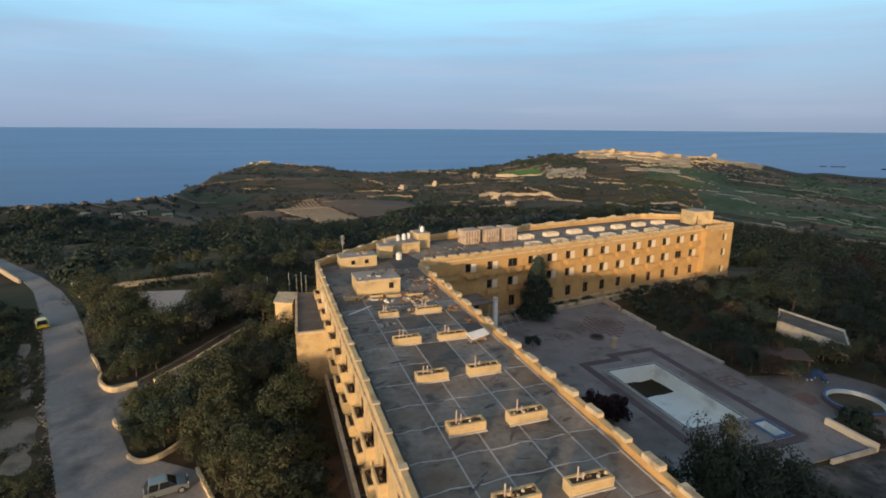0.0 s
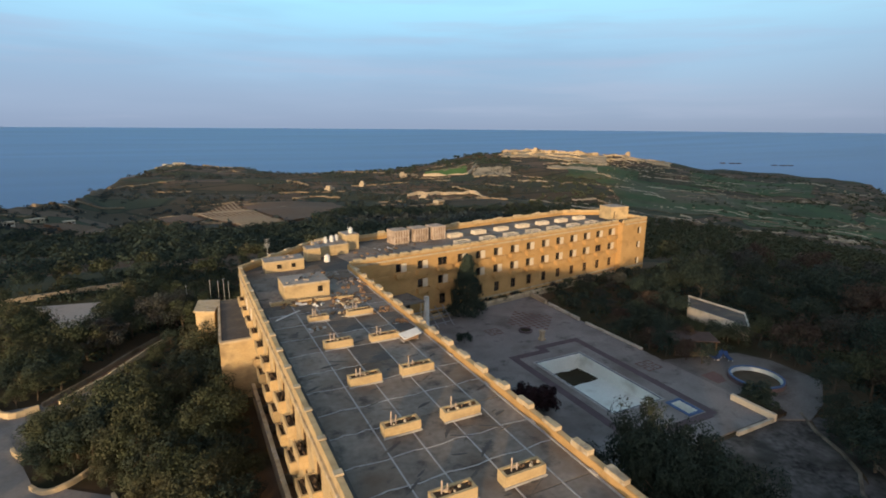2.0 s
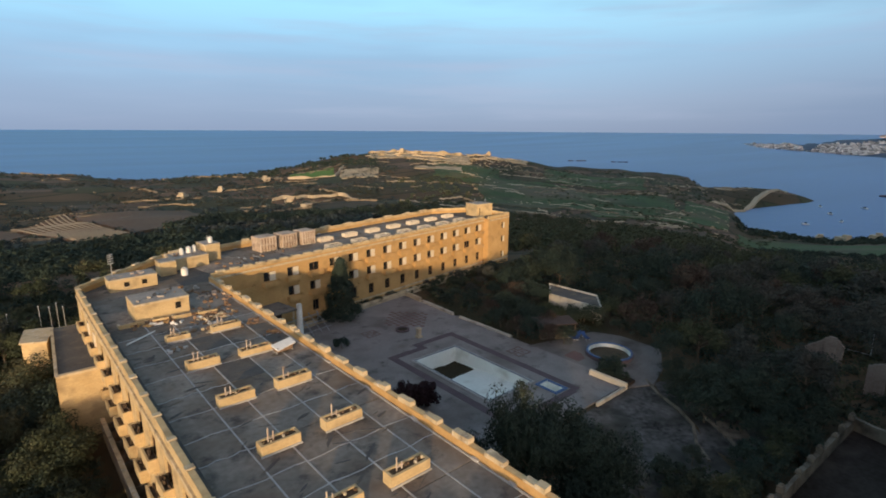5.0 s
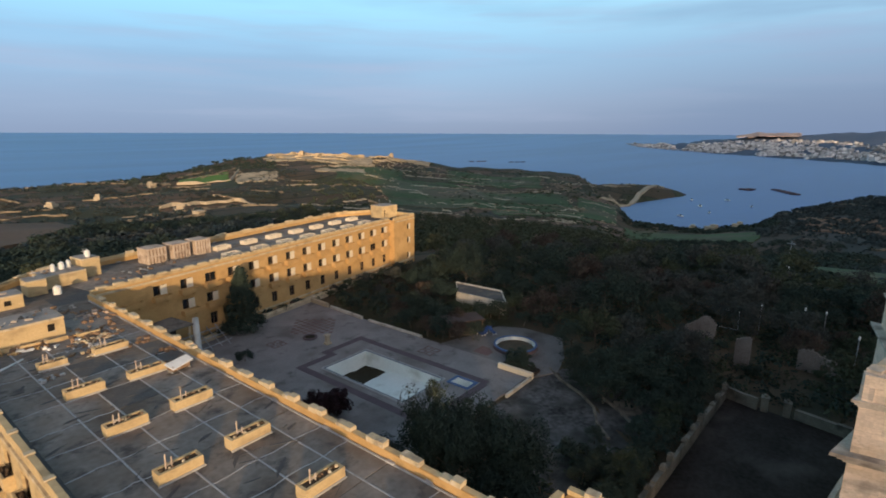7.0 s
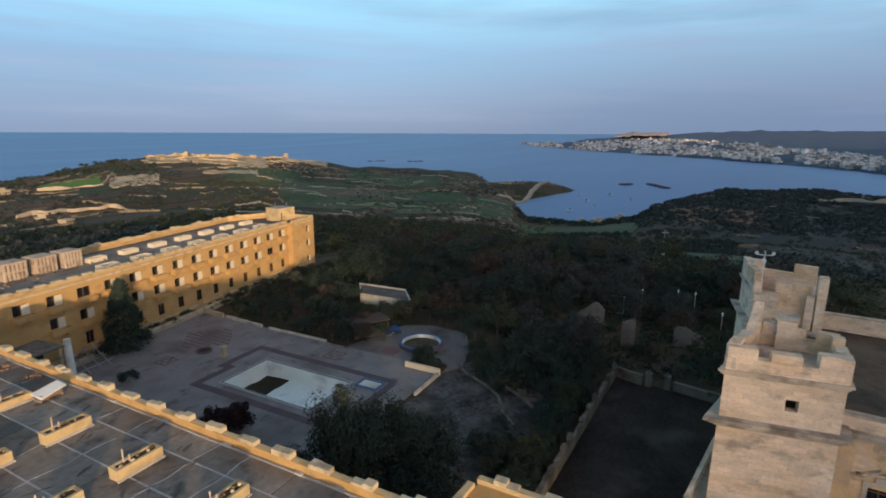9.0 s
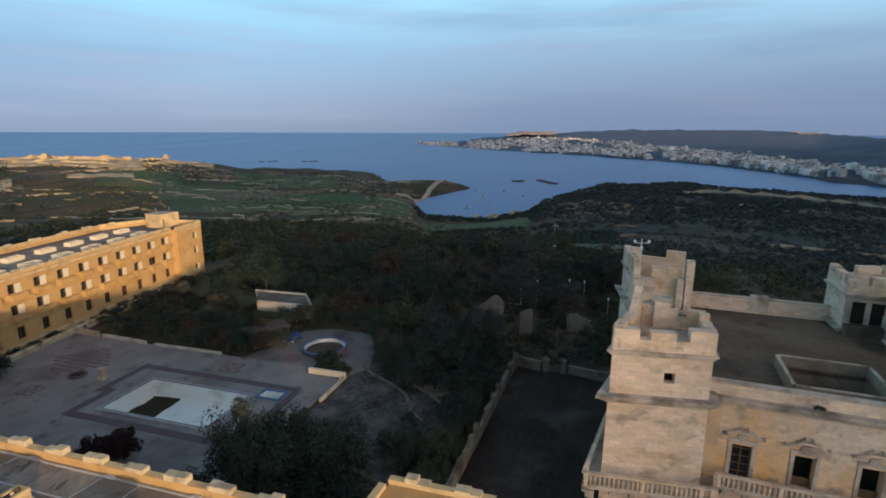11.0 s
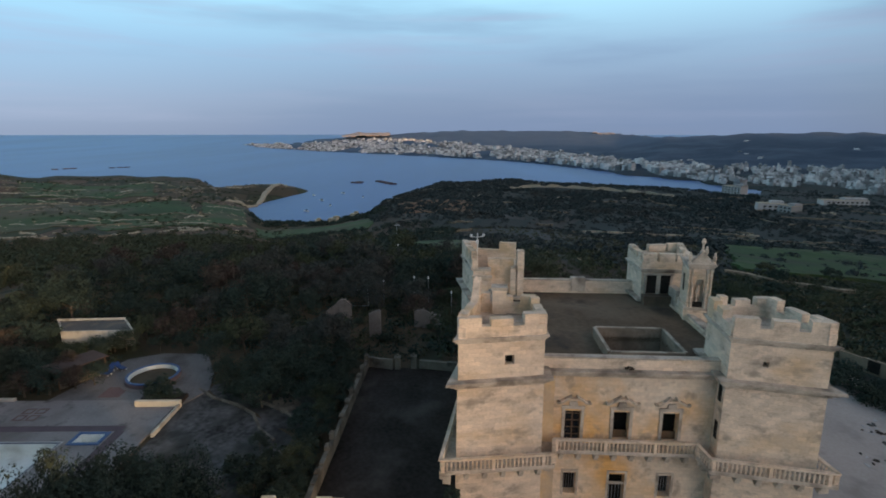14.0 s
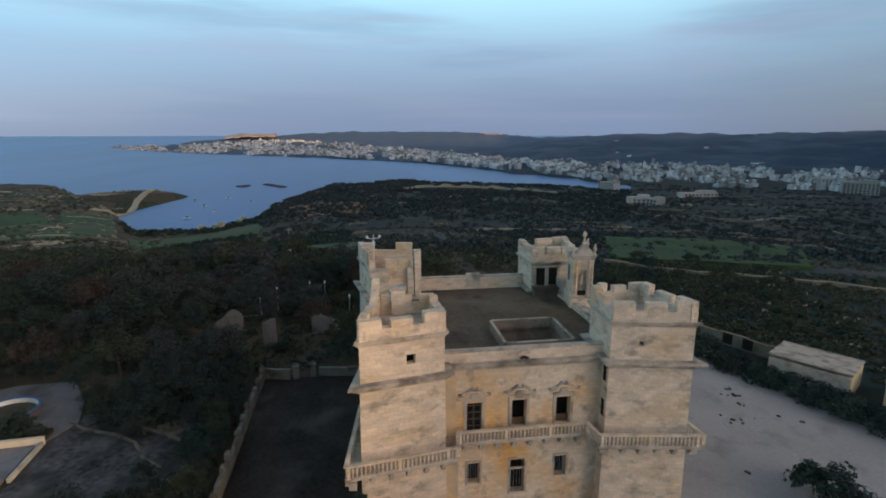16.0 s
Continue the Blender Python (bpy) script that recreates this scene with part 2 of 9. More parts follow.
M_GROUND = surface("dry_ground", (0.042, 0.032, 0.018), (0.09, 0.063, 0.038), 0.035, 0.45, spots=(0.15, 0.098, 0.058), spot_scale=0.018, spot_amount=0.55, depth=0.3)
M_GREEN = surface("green_field", (0.034, 0.066, 0.026), (0.074, 0.106, 0.042), 0.012, 0.35, spots=(0.125, 0.10, 0.068), spot_scale=0.016, spot_amount=0.75, depth=0.2, stains=((0.046, 0.050, 0.026), 0.03, 0.55))
M_PITCH = surface("bright_grass", (0.07, 0.14, 0.03), (0.11, 0.20, 0.045), 0.05, 1.0, depth=0.1)
M_MEADOW = surface("valley_meadow", (0.020, 0.046, 0.016), (0.060, 0.098, 0.032), 0.045, 0.4, spots=(0.040, 0.046, 0.026), spot_scale=0.035, spot_amount=0.8, depth=0.2, stains=((0.075, 0.085, 0.045), 0.05, 0.25))
M_SOIL = surface("ploughed_soil", (0.125, 0.074, 0.044), (0.185, 0.113, 0.068), 0.03, 0.7, stretch=(1, 0.15, 1), depth=0.3)
M_SCREE = surface("pale_rock", (0.34, 0.26, 0.16), (0.50, 0.40, 0.27), 0.05, 0.5, spots=(0.09, 0.08, 0.04), spot_scale=0.06, spot_amount=0.6, depth=0.6)
M_RUBBLE = surface("rubble_wall_stone", (0.33, 0.27, 0.19), (0.50, 0.42, 0.31), 0.6, 6, spots=(0.18, 0.15, 0.1), spot_scale=0.6, spot_amount=0.4, depth=0.1)
M_OLDWALL = surface("old_garden_stone", (0.13, 0.11, 0.085), (0.23, 0.20, 0.16), 0.6, 6, spots=(0.055, 0.05, 0.04), spot_scale=0.5, spot_amount=0.6, depth=0.1)
M_KERB = surface("kerb_wall_render", (0.55, 0.43, 0.26), (0.66, 0.53, 0.34), 0.7, 6, spots=(0.35, 0.28, 0.18), spot_scale=0.5, spot_amount=0.4)
M_ROAD = surface("worn_asphalt", (0.19, 0.182, 0.176), (0.28, 0.265, 0.25), 0.12, 3, spots=(0.36, 0.32, 0.28), spot_scale=0.07, spot_amount=0.6, depth=0.02, stains=((0.10, 0.098, 0.098), 0.14, 0.5))
M_YARD = surface("pale_gravel_yard", (0.32, 0.285, 0.26), (0.41, 0.372, 0.345), 0.12, 3, spots=(0.20, 0.185, 0.17), spot_scale=0.3, spot_amount=0.25, depth=0.03)
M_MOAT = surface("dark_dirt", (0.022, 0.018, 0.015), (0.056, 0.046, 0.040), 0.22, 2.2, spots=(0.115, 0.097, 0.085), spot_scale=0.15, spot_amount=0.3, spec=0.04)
M_DIRT = surface("garden_dirt", (0.026, 0.025, 0.024), (0.175, 0.165, 0.158), 0.24, 1.6, spots=(0.020, 0.021, 0.016), spot_scale=0.2, spot_amount=0.9, depth=0.1, spec=0.05)
M_PAVING = surface("terrace_paving", (0.190, 0.174, 0.170), (0.275, 0.256, 0.250), 0.2, 4, spots=(0.135, 0.116, 0.108), spot_scale=0.14, spot_amount=0.6, stains=((0.11, 0.10, 0.098), 0.5, 0.3))
M_PAVING_DARK = surface("darker_garden_paving", (0.125, 0.116, 0.112), (0.195, 0.182, 0.176), 0.25, 4, spots=(0.06, 0.052, 0.045), spot_scale=0.2, spot_amount=0.6)
M_FIELDWALL = surface("lichened_field_stone", (0.17, 0.135, 0.095), (0.28, 0.225, 0.16), 0.6, 6, spots=(0.09, 0.075, 0.05), spot_scale=0.3, spot_amount=0.5, depth=0.1)
M_VINE = surface("dry_vine_rows", (0.24, 0.19, 0.13), (0.34, 0.27, 0.19), 0.4, 3, depth=0.1)
M_BRICKPAVE = surface("dull_red_paving", (0.125, 0.080, 0.076), (0.175, 0.120, 0.112), 0.5, 6)
M_VIOLET = surface("violet_border_tiles", (0.088, 0.066, 0.074), (0.135, 0.104, 0.112), 0.5, 6)
M_POOL = surface("pale_pool_lining", (0.62, 0.68, 0.66), (0.74, 0.79, 0.77), 0.3, 3, spots=(0.40, 0.42, 0.38), spot_scale=0.35, spot_amount=0.4, rough=0.6)
M_POOLDIRT = surface("dried_pool_mud", (0.055, 0.043, 0.028), (0.105, 0.082, 0.055), 0.5, 5)
M_DARK_BROWN = surface("dark_brown_patch", (0.022, 0.019, 0.011), (0.045, 0.038, 0.022), 0.5, 5)
M_BLUETILE = surface("blue_pool_tiles", (0.03, 0.065, 0.17), (0.06, 0.11, 0.25), 0.8, 8, rough=0.35)
M_DULLBLUE = surface("faded_pool_tiles", (0.075, 0.088, 0.125), (0.17, 0.18, 0.21), 1.5, 8, spots=(0.045, 0.05, 0.075), spot_scale=0.8, spot_amount=0.7, rough=0.5)
M_BLUE = surface("blue_plastic", (0.02, 0.045, 0.14), (0.03, 0.065, 0.19), 1, 9, rough=0.5)
M_LEAF_OLIVE = surface("olive_leaves", (0.033, 0.045, 0.027), (0.074, 0.082, 0.047), 0.3, 3, bump=0, island=0.15, spots=(0.07, 0.064, 0.038), spot_scale=0.16, spot_amount=0.7, spec=0.08)
M_LEAF_GREEN = surface("deep_green_leaves", (0.023, 0.036, 0.03), (0.046, 0.063, 0.049), 0.3, 3, bump=0, island=0.15, spots=(0.042, 0.049, 0.034), spot_scale=0.14, spot_amount=0.7, spec=0.08)
M_LEAF_GREY = surface("grey_green_leaves", (0.038, 0.044, 0.04), (0.074, 0.078, 0.068), 0.3, 3, bump=0, island=0.15, spots=(0.06, 0.051, 0.045), spot_scale=0.15, spot_amount=0.7, spec=0.08)
M_LEAF_RUST = surface("rusty_leaves", (0.05, 0.037, 0.031), (0.084, 0.06, 0.046), 0.3, 3, bump=0, island=0.15, spots=(0.06, 0.05, 0.038), spot_scale=0.2, spot_amount=0.7, spec=0.08)
M_LEAF_WINE = surface("wine_red_leaves", (0.020, 0.012, 0.014), (0.034, 0.020, 0.023), 0.3, 3, bump=0, island=0.3, spec=0.08)
# scrub leaves shifted towards blue, the haze of distance put into their colour
M_LEAF_HAZED = surface("hazed_scrub_leaves", (0.029, 0.040, 0.041), (0.056, 0.068, 0.066), 0.05, 1.0, bump=0, island=0.15, spots=(0.066, 0.060, 0.052), spot_scale=0.02, spot_amount=0.5, spec=0.08)
M_BARK = surface("bark", (0.07, 0.055, 0.04), (0.13, 0.105, 0.08), 1.5, 12)
M_TOWN = surface("town_render", (0.34, 0.31, 0.29), (0.48, 0.44, 0.41), 0.05, 0.4, bump=0, varied=0.25)
M_TOWNISLE = surface("town_render_mass", (0.34, 0.325, 0.32), (0.60, 0.575, 0.56), 0.05, 0.4, bump=0, island=0.66, courses=(5.5, 3.1, 0.5))
M_FARROCK = surface("quarried_hill", (0.34, 0.255, 0.22), (0.44, 0.345, 0.30), 0.01, 0.1, bump=0)


def parcels(m, size):
    """Divides the open land into irregular plots of brown, olive and green, with thin dark hedge lines between."""
    nt = m.node_tree
    n, l = nt.nodes.new, nt.links.new
    b = nt.nodes["Principled BSDF"]
    old = b.inputs["Base Color"].links[0].from_socket
    geo, mp, warp, sh = n("ShaderNodeNewGeometry"), n("ShaderNodeMapping"), n("ShaderNodeTexNoise"), n("ShaderNodeMix")
    mp.inputs["Scale"].default_value = (1 / size, 1.7 / size, 0)
    mp.inputs["Rotation"].default_value = (0, 0, radians(-32))
    l(geo.outputs["Position"], mp.inputs[0])
    warp.inputs["Scale"].default_value, warp.inputs["Detail"].default_value = 1.3, 3
    l(mp.outputs[0], warp.inputs[0])
    sh.data_type = "VECTOR"
    sh.inputs["Factor"].default_value = 0.28
    l(mp.outputs[0], sh.inputs["A"])
    l(warp.outputs["Color"], sh.inputs["B"])
    cell, edge = n("ShaderNodeTexVoronoi"), n("ShaderNodeTexVoronoi")
    edge.feature = "DISTANCE_TO_EDGE"
    for v in (cell, edge):
        v.voronoi_dimensions = "2D"
        v.inputs["Scale"].default_value = 1.0
        l(sh.outputs["Result"], v.inputs["Vector"])
    sp, ramp = n("ShaderNodeSeparateColor"), n("ShaderNodeValToRGB")
    l(cell.outputs["Color"], sp.inputs[0])
    ramp.color_ramp.interpolation = "CONSTANT"
    e = ramp.color_ramp.elements
    e[0].position, e[0].color = 0.0, (0.074, 0.050, 0.029, 1)
    e[1].position, e[1].color = 0.86, (0.044, 0.038, 0.020, 1)
    for pos, c in ((0.2, (0.13, 0.078, 0.048, 1)), (0.36, (0.036, 0.044, 0.020, 1)), (0.5, (0.080, 0.058, 0.033, 1)), (0.64, (0.042, 0.056, 0.024, 1)), (0.76, (0.165, 0.105, 0.068, 1))):
        k = e.new(pos)
        k.color = c
    l(sp.outputs[0], ramp.inputs[0])
    m1, m2, er = n("ShaderNodeMix"), n("ShaderNodeMix"), n("ShaderNodeMapRange")
    for q in (m1, m2):
        q.data_type = "RGBA"
    m1.inputs["Factor"].default_value = 0.62
    l(old, m1.inputs["A"])
    l(ramp.outputs[0], m1.inputs["B"])
    er.inputs["From Min"].default_value, er.inputs["From Max"].default_value = 0.02, 0.07
    er.inputs["To Min"].default_value, er.inputs["To Max"].default_value = 0.8, 0.0
    l(edge.outputs["Distance"], er.inputs["Value"])
    l(er.outputs[0], m2.inputs["Factor"])
    l(m1.outputs["Result"], m2.inputs["A"])
    m2.inputs["B"].default_value = (0.022, 0.026, 0.012, 1)
    # the eastern valley's maquis tone, shifted blue to take in the haze there
    sx, cov, cr = n("ShaderNodeVectorMath"), n("ShaderNodeMapRange"), n("ShaderNodeMix")
    sx.operation = "DOT_PRODUCT"
    sx.inputs[1].default_value = (0.22, -0.97, 0)
    l(geo.outputs["Position"], sx.inputs[0])
    cov.inputs["From Min"].default_value, cov.inputs["From Max"].default_value, cov.inputs["To Max"].default_value = 0, 90, 0.72
    l(sx.outputs["Value"], cov.inputs["Value"])
    cr.data_type = "RGBA"
    cr.inputs["B"].default_value = (0.035, 0.046, 0.048, 1)
    l(cov.outputs[0], cr.inputs["Factor"])
    l(m2.outputs["Result"], cr.inputs["A"])
    # the far hills across the water: dark maquis, tinted blue to paint in haze
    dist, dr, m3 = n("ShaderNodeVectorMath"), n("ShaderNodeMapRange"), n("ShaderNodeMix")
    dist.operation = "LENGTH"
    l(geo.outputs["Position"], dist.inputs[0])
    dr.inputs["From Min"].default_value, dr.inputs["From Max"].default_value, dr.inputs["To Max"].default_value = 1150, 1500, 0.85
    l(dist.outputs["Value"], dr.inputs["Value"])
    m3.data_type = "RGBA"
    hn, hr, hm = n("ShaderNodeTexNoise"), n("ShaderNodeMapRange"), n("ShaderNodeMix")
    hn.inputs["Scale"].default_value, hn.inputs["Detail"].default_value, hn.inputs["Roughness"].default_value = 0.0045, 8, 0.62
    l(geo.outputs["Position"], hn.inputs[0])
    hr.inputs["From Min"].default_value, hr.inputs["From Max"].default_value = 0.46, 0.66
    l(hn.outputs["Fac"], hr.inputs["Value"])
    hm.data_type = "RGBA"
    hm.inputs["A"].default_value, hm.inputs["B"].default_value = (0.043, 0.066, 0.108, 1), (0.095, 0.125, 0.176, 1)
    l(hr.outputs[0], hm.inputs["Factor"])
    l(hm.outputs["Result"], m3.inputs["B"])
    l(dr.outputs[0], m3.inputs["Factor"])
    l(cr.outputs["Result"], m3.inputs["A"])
    # farther hills lighten to blue-grey with distance, haze painted into the colour
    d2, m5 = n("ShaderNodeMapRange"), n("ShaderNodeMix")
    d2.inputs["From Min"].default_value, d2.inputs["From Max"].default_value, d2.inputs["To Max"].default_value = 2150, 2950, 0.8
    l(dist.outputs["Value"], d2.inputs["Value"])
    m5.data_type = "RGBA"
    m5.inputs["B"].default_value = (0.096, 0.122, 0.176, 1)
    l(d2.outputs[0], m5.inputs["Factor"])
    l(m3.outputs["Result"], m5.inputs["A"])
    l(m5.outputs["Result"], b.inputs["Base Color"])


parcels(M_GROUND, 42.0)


def glossy(name, colour, rough=0.25, metal=0.0, coat=0.6):
    m = bpy.data.materials.new(name)
    m.use_nodes = True
    b = m.node_tree.nodes["Principled BSDF"]
    b.inputs["Base Color"].default_value, b.inputs["Roughness"].default_value, b.inputs["Metallic"].default_value = (*colour, 1), rough, metal
    b.inputs["Coat Weight"].default_value = coat
    return m


M_SILVER = glossy("silver_paint", (0.20, 0.225, 0.225), 0.4, 0.4)
M_YELLOW = glossy("yellow_paint", (0.75, 0.52, 0.02), 0.35)
M_TYRE = glossy("tyre_rubber", (0.015, 0.015, 0.016), 0.8, 0, 0)
M_GLASS = glossy("dark_window_glass", (0.015, 0.018, 0.022), 0.08, 0, 0.3)
M_LAMP = glossy("lamp_plastic", (0.6, 0.58, 0.55), 0.2)


# ---- helpers for building ----
def part(name, bm, material, parent=None, label=""):
    """Links a bmesh as one mesh object."""
    bmesh.ops.recalc_face_normals(bm, faces=bm.faces)
    me = bpy.data.meshes.new(name)
    bm.to_mesh(me)
    bm.free()
    if material:
        me.materials.append(material)
    ob = new(name, me)
    ob.parent = parent
    if label:
        ob["label"] = label
    return ob


def thing(name, label, category, x=0, y=0, z=0, turn=0, group="", kind=""):
    ob = new(name)
    ob.matrix_world = pose(x, y, z, 0, 0, turn)
    return tagged(ob, label, category, group, kind)


def prism(bm, poly, z0, z1, scale=1.0):
    """An upright prism over a plan polygon; scale widens or narrows its top about the polygon's middle."""
    cx, cy = sum(p[0] for p in poly) / len(poly), sum(p[1] for p in poly) / len(poly)
    a = [bm.verts.new((x, y, z0)) for x, y in poly]
    b = [bm.verts.new((cx + (x - cx) * scale, cy + (y - cy) * scale, z1)) for x, y in poly]
    bm.faces.new(a[::-1])
    bm.faces.new(b)
    for i in range(len(poly)):
        j = (i + 1) % len(poly)
        bm.faces.new((a[i], a[j], b[j], b[i]))
    return bm


def box(bm, x0, y0, z0, x1, y1, z1):
    return prism(bm, [(x0, y0), (x1, y0), (x1, y1), (x0, y1)], z0, z1)


def bar(bm, p, q, z0, z1, out, back=0.0):
    """An upright slab along the line p-q, 'out' metres to its right side and 'back' to its left."""
    d = Vector((q[0] - p[0], q[1] - p[1])).normalized()
    r = Vector((d.y, -d.x))
    a, b = Vector(p), Vector(q)
    return prism(bm, [tuple(a + r * out), tuple(b + r * out), tuple(b - r * back), tuple(a - r * back)], z0, z1)


def nb():
    return bmesh.new()


# ---- the land and the sea ----
SEA = -65.0
AZ = (-60, -30, -18, -9, -6, -2, 0.3, 4.2, 10, 17.4, 22.9, 28.3, 33.5, 36.8, 45.2, 52.2, 58.6, 62, 66, 69, 71.7, 78.6, 83, 84.5, 91, 98.5, 110, 119, 126, 142, 170, 200)
R_MID = (250, 250, 250, 300, 350, 400, 420, 420, 420, 420, 430, 450, 450, 450, 450, 450, 450, 450, 450, 420, 350, 350, 350, 360, 380, 380, 380, 400, 400, 400, 400, 400)
Z_MID = (-10, -10, -12, -20, -26, -28, -28, -28, -27, -27, -27, -26, -26, -27, -33, -38, -40, -41, -42, -43, -42, -40, -40, -40, -38, -37, -36, -36, -36, -36, -30, -20)
R_TOP = (350, 350, 330, 420, 600, 850, 900, 900, 800, 750, 850, 900, 950, 1000, 1050, 1100, 1150, 1180, 1100, 800, 560, 555, 600, 700, 940, 960, 925, 880, 960, 1000, 1000, 1000)
Z_TOP = (-8, -8, -9, -16.6, -27, -28, -25, -30.5, -35, -33.5, -30, -18, -12, -9, -19.5, -37, -47.5, -50, -55, -58, -60, -60, -59, -58, -55, -54, -55, -58, -60, -58, -30, -20)
R_FAR = (9e3, 9e3, 9e3, 9e3, 9e3, 9e3, 9e3, 9e3, 9e3, 9e3, 9e3, 9e3, 9e3, 9e3, 9e3, 9e3, 9e3, 4200, 3900, 3600, 3200, 2650, 2450, 2400, 2080, 1800, 1320, 1120, 1010, 1000, 1000, 1000)


HILL_AZ = (60, 66, 74, 79, 82, 85, 88, 93, 103, 109, 113, 121, 131, 142, 170)
HILL_R = (4600, 4600, 4300, 4200, 4200, 4200, 4300, 4300, 4300, 4200, 2900, 2700, 2600, 2600, 2600)
HILL_Z = (-60, -58, -40, -20, 8, 10, 30, 44, 42, 20, 8, 28, 28, 40, 40)


def land_height(x, y):
    r, az = math.hypot(x, y), math.degrees(math.atan2(x, y))
    if az < -100:
        az += 360
    rm, zm, rt, zt, rf = (float(np.interp(az, AZ, t)) for t in (R_MID, Z_MID, R_TOP, Z_TOP, R_FAR))
    rough = noise.noise((x * 0.012, y * 0.012, 0)) * 5 + noise.noise((x * 0.03, y * 0.03, 3)) * 0.8
    z = float(np.interp(r, (135, rm, rt, rt + 90), (0, zm, zt, SEA - 12)))
    if az > 122 or az < -24:
        z = float(np.interp(r, (135, rm, rt), (0, zm, zt)))
    z += rough * min(1, max(0, (r - 120) / 250))
    # the spit across the bay
    ax, ay, bx, by = 610, 420, 866, 264
    t = min(1, max(0, ((x - ax) * (bx - ax) + (y - ay) * (by - ay)) / ((bx - ax) ** 2 + (by - ay) ** 2)))
    d = math.hypot(x - ax - t * (bx - ax), y - ay - t * (by - ay))
    z = max(z, max(SEA - 12, SEA + (13 + 11 * (1 - t)) * (1 - (d / (54 + 105 * (1 - t))) ** 2)) + rough * 0.4)
    # the far shore and its hills
    if r > rf - 60:
        rh, zh = float(np.interp(az, HILL_AZ, HILL_R)), float(np.interp(az, HILL_AZ, HILL_Z))
        up = float(np.interp(r, (rf - 60, rf, rf + 0.35 * (rh - rf), rh, rh + 500), (SEA - 8, SEA + 4, SEA + 22 if zh > -40 else zh, zh, zh - 30)))
        z = max(z, up + rough * 2 * min(1, (rh - rf) / 1500))
    # unseen western ridge, added to keep the evening sun off the palace and valley
    lng, off = -(x * 0.669 + y * 0.743), x * 0.743 - y * 0.669
    if lng > 300:
        top = min(205 + max(0, off - 150) * 0.22, max(-10, 109 + (off - 15) * (2.4 if off > 15 else 1.2))) * min(1, max(0, (2600 - off) / 500))
        z = max(z, -10 + (top + 10) * math.exp(-((lng - 900) / 230) ** 2) + rough)
    # the basin under the pool terrace
    if 38 < x < 55 and 33 < y < 57:
        z = -3.5
    return z


def polar(name, radii, height, step=0.6):
    n = int(360 / step)
    verts, faces = [(0, 0, height(0, 0))], []
    for r in radii:
        for i in range(n):
            a = radians(i * step)
            x, y = r * math.sin(a), r * math.cos(a)
            verts.append((x, y, height(x, y)))
    for i in range(n):
        faces.append((0, 1 + (i + 1) % n, 1 + i))
    for k in range(len(radii) - 1):
        for i in range(n):
            j = (i + 1) % n
            faces.append((1 + k * n + i, 1 + k * n + j, 1 + (k + 1) * n + j, 1 + (k + 1) * n + i))
    me = bpy.data.meshes.new(name)
    me.from_pydata(verts, [], faces)
    me.polygons.foreach_set("use_smooth", [True] * len(faces))
    return new(name, me)


radii = [8, 16, 24, 32, 40] + [44 * 1.035 ** k for k in range(137)]
ground = polar("ground", radii, land_height)
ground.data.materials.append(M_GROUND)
tagged(ground, "dry scrubby ground with fields and rubble terraces falling to the coast", "ground", kind="structure")


def water_material():
    m = bpy.data.materials.new("sea_water")
    m.use_nodes = True
    nt = m.node_tree
    b = nt.nodes["Principled BSDF"]
    b.inputs["Roughness"].default_value = 0.35
    b.inputs["Specular IOR Level"].default_value = 0.18
    # long paler and darker bands in the water's colour
    g2, st, wave, rp, cm = nt.nodes.new("ShaderNodeNewGeometry"), nt.nodes.new("ShaderNodeMapping"), nt.nodes.new("ShaderNodeTexNoise"), nt.nodes.new("ShaderNodeMapRange"), nt.nodes.new("ShaderNodeMix")
    st.inputs["Rotation"].default_value, st.inputs["Scale"].default_value = (0, 0, radians(38)), (0.0007, 0.0042, 0)
    wave.inputs["Scale"].default_value, wave.inputs["Detail"].default_value = 1.0, 6
    rp.inputs["From Min"].default_value, rp.inputs["From Max"].default_value = 0.38, 0.66
    cm.data_type = "RGBA"
    cm.inputs["A"].default_value, cm.inputs["B"].default_value = (0.006, 0.050, 0.228, 1), (0.018, 0.083, 0.308, 1)
    nt.links.new(g2.outputs["Position"], st.inputs[0])
    nt.links.new(st.outputs[0], wave.inputs[0])
    nt.links.new(wave.outputs["Fac"], rp.inputs["Value"])
    nt.links.new(rp.outputs[0], cm.inputs["Factor"])
    nt.links.new(cm.outputs["Result"], b.inputs["Base Color"])
    no, bu, geo = nt.nodes.new("ShaderNodeTexNoise"), nt.nodes.new("ShaderNodeBump"), nt.nodes.new("ShaderNodeNewGeometry")
    no.inputs["Scale"].default_value, no.inputs["Detail"].default_value = 0.08, 6
    bu.inputs["Strength"].default_value, bu.inputs["Distance"].default_value = 0.3, 1.0
    nt.links.new(geo.outputs["Position"], no.inputs[0])
    nt.links.new(no.outputs["Fac"], bu.inputs["Height"])
    nt.links.new(bu.outputs[0], b.inputs["Normal"])
    return m


# the outer rim is bent upwards to meet the horizon in the camera's view
sea = polar("sea", [400, 800, 1600, 2400, 3000, 3500, 4000, 4500, 4985], lambda x, y: SEA + max(0, math.hypot(x, y) - 2600) ** 1.4 / 2385 ** 1.4 * 72.5, 2.0)
sea.data.materials.append(water_material())
tagged(sea, "calm blue open sea reaching the horizon", "sea", kind="structure")



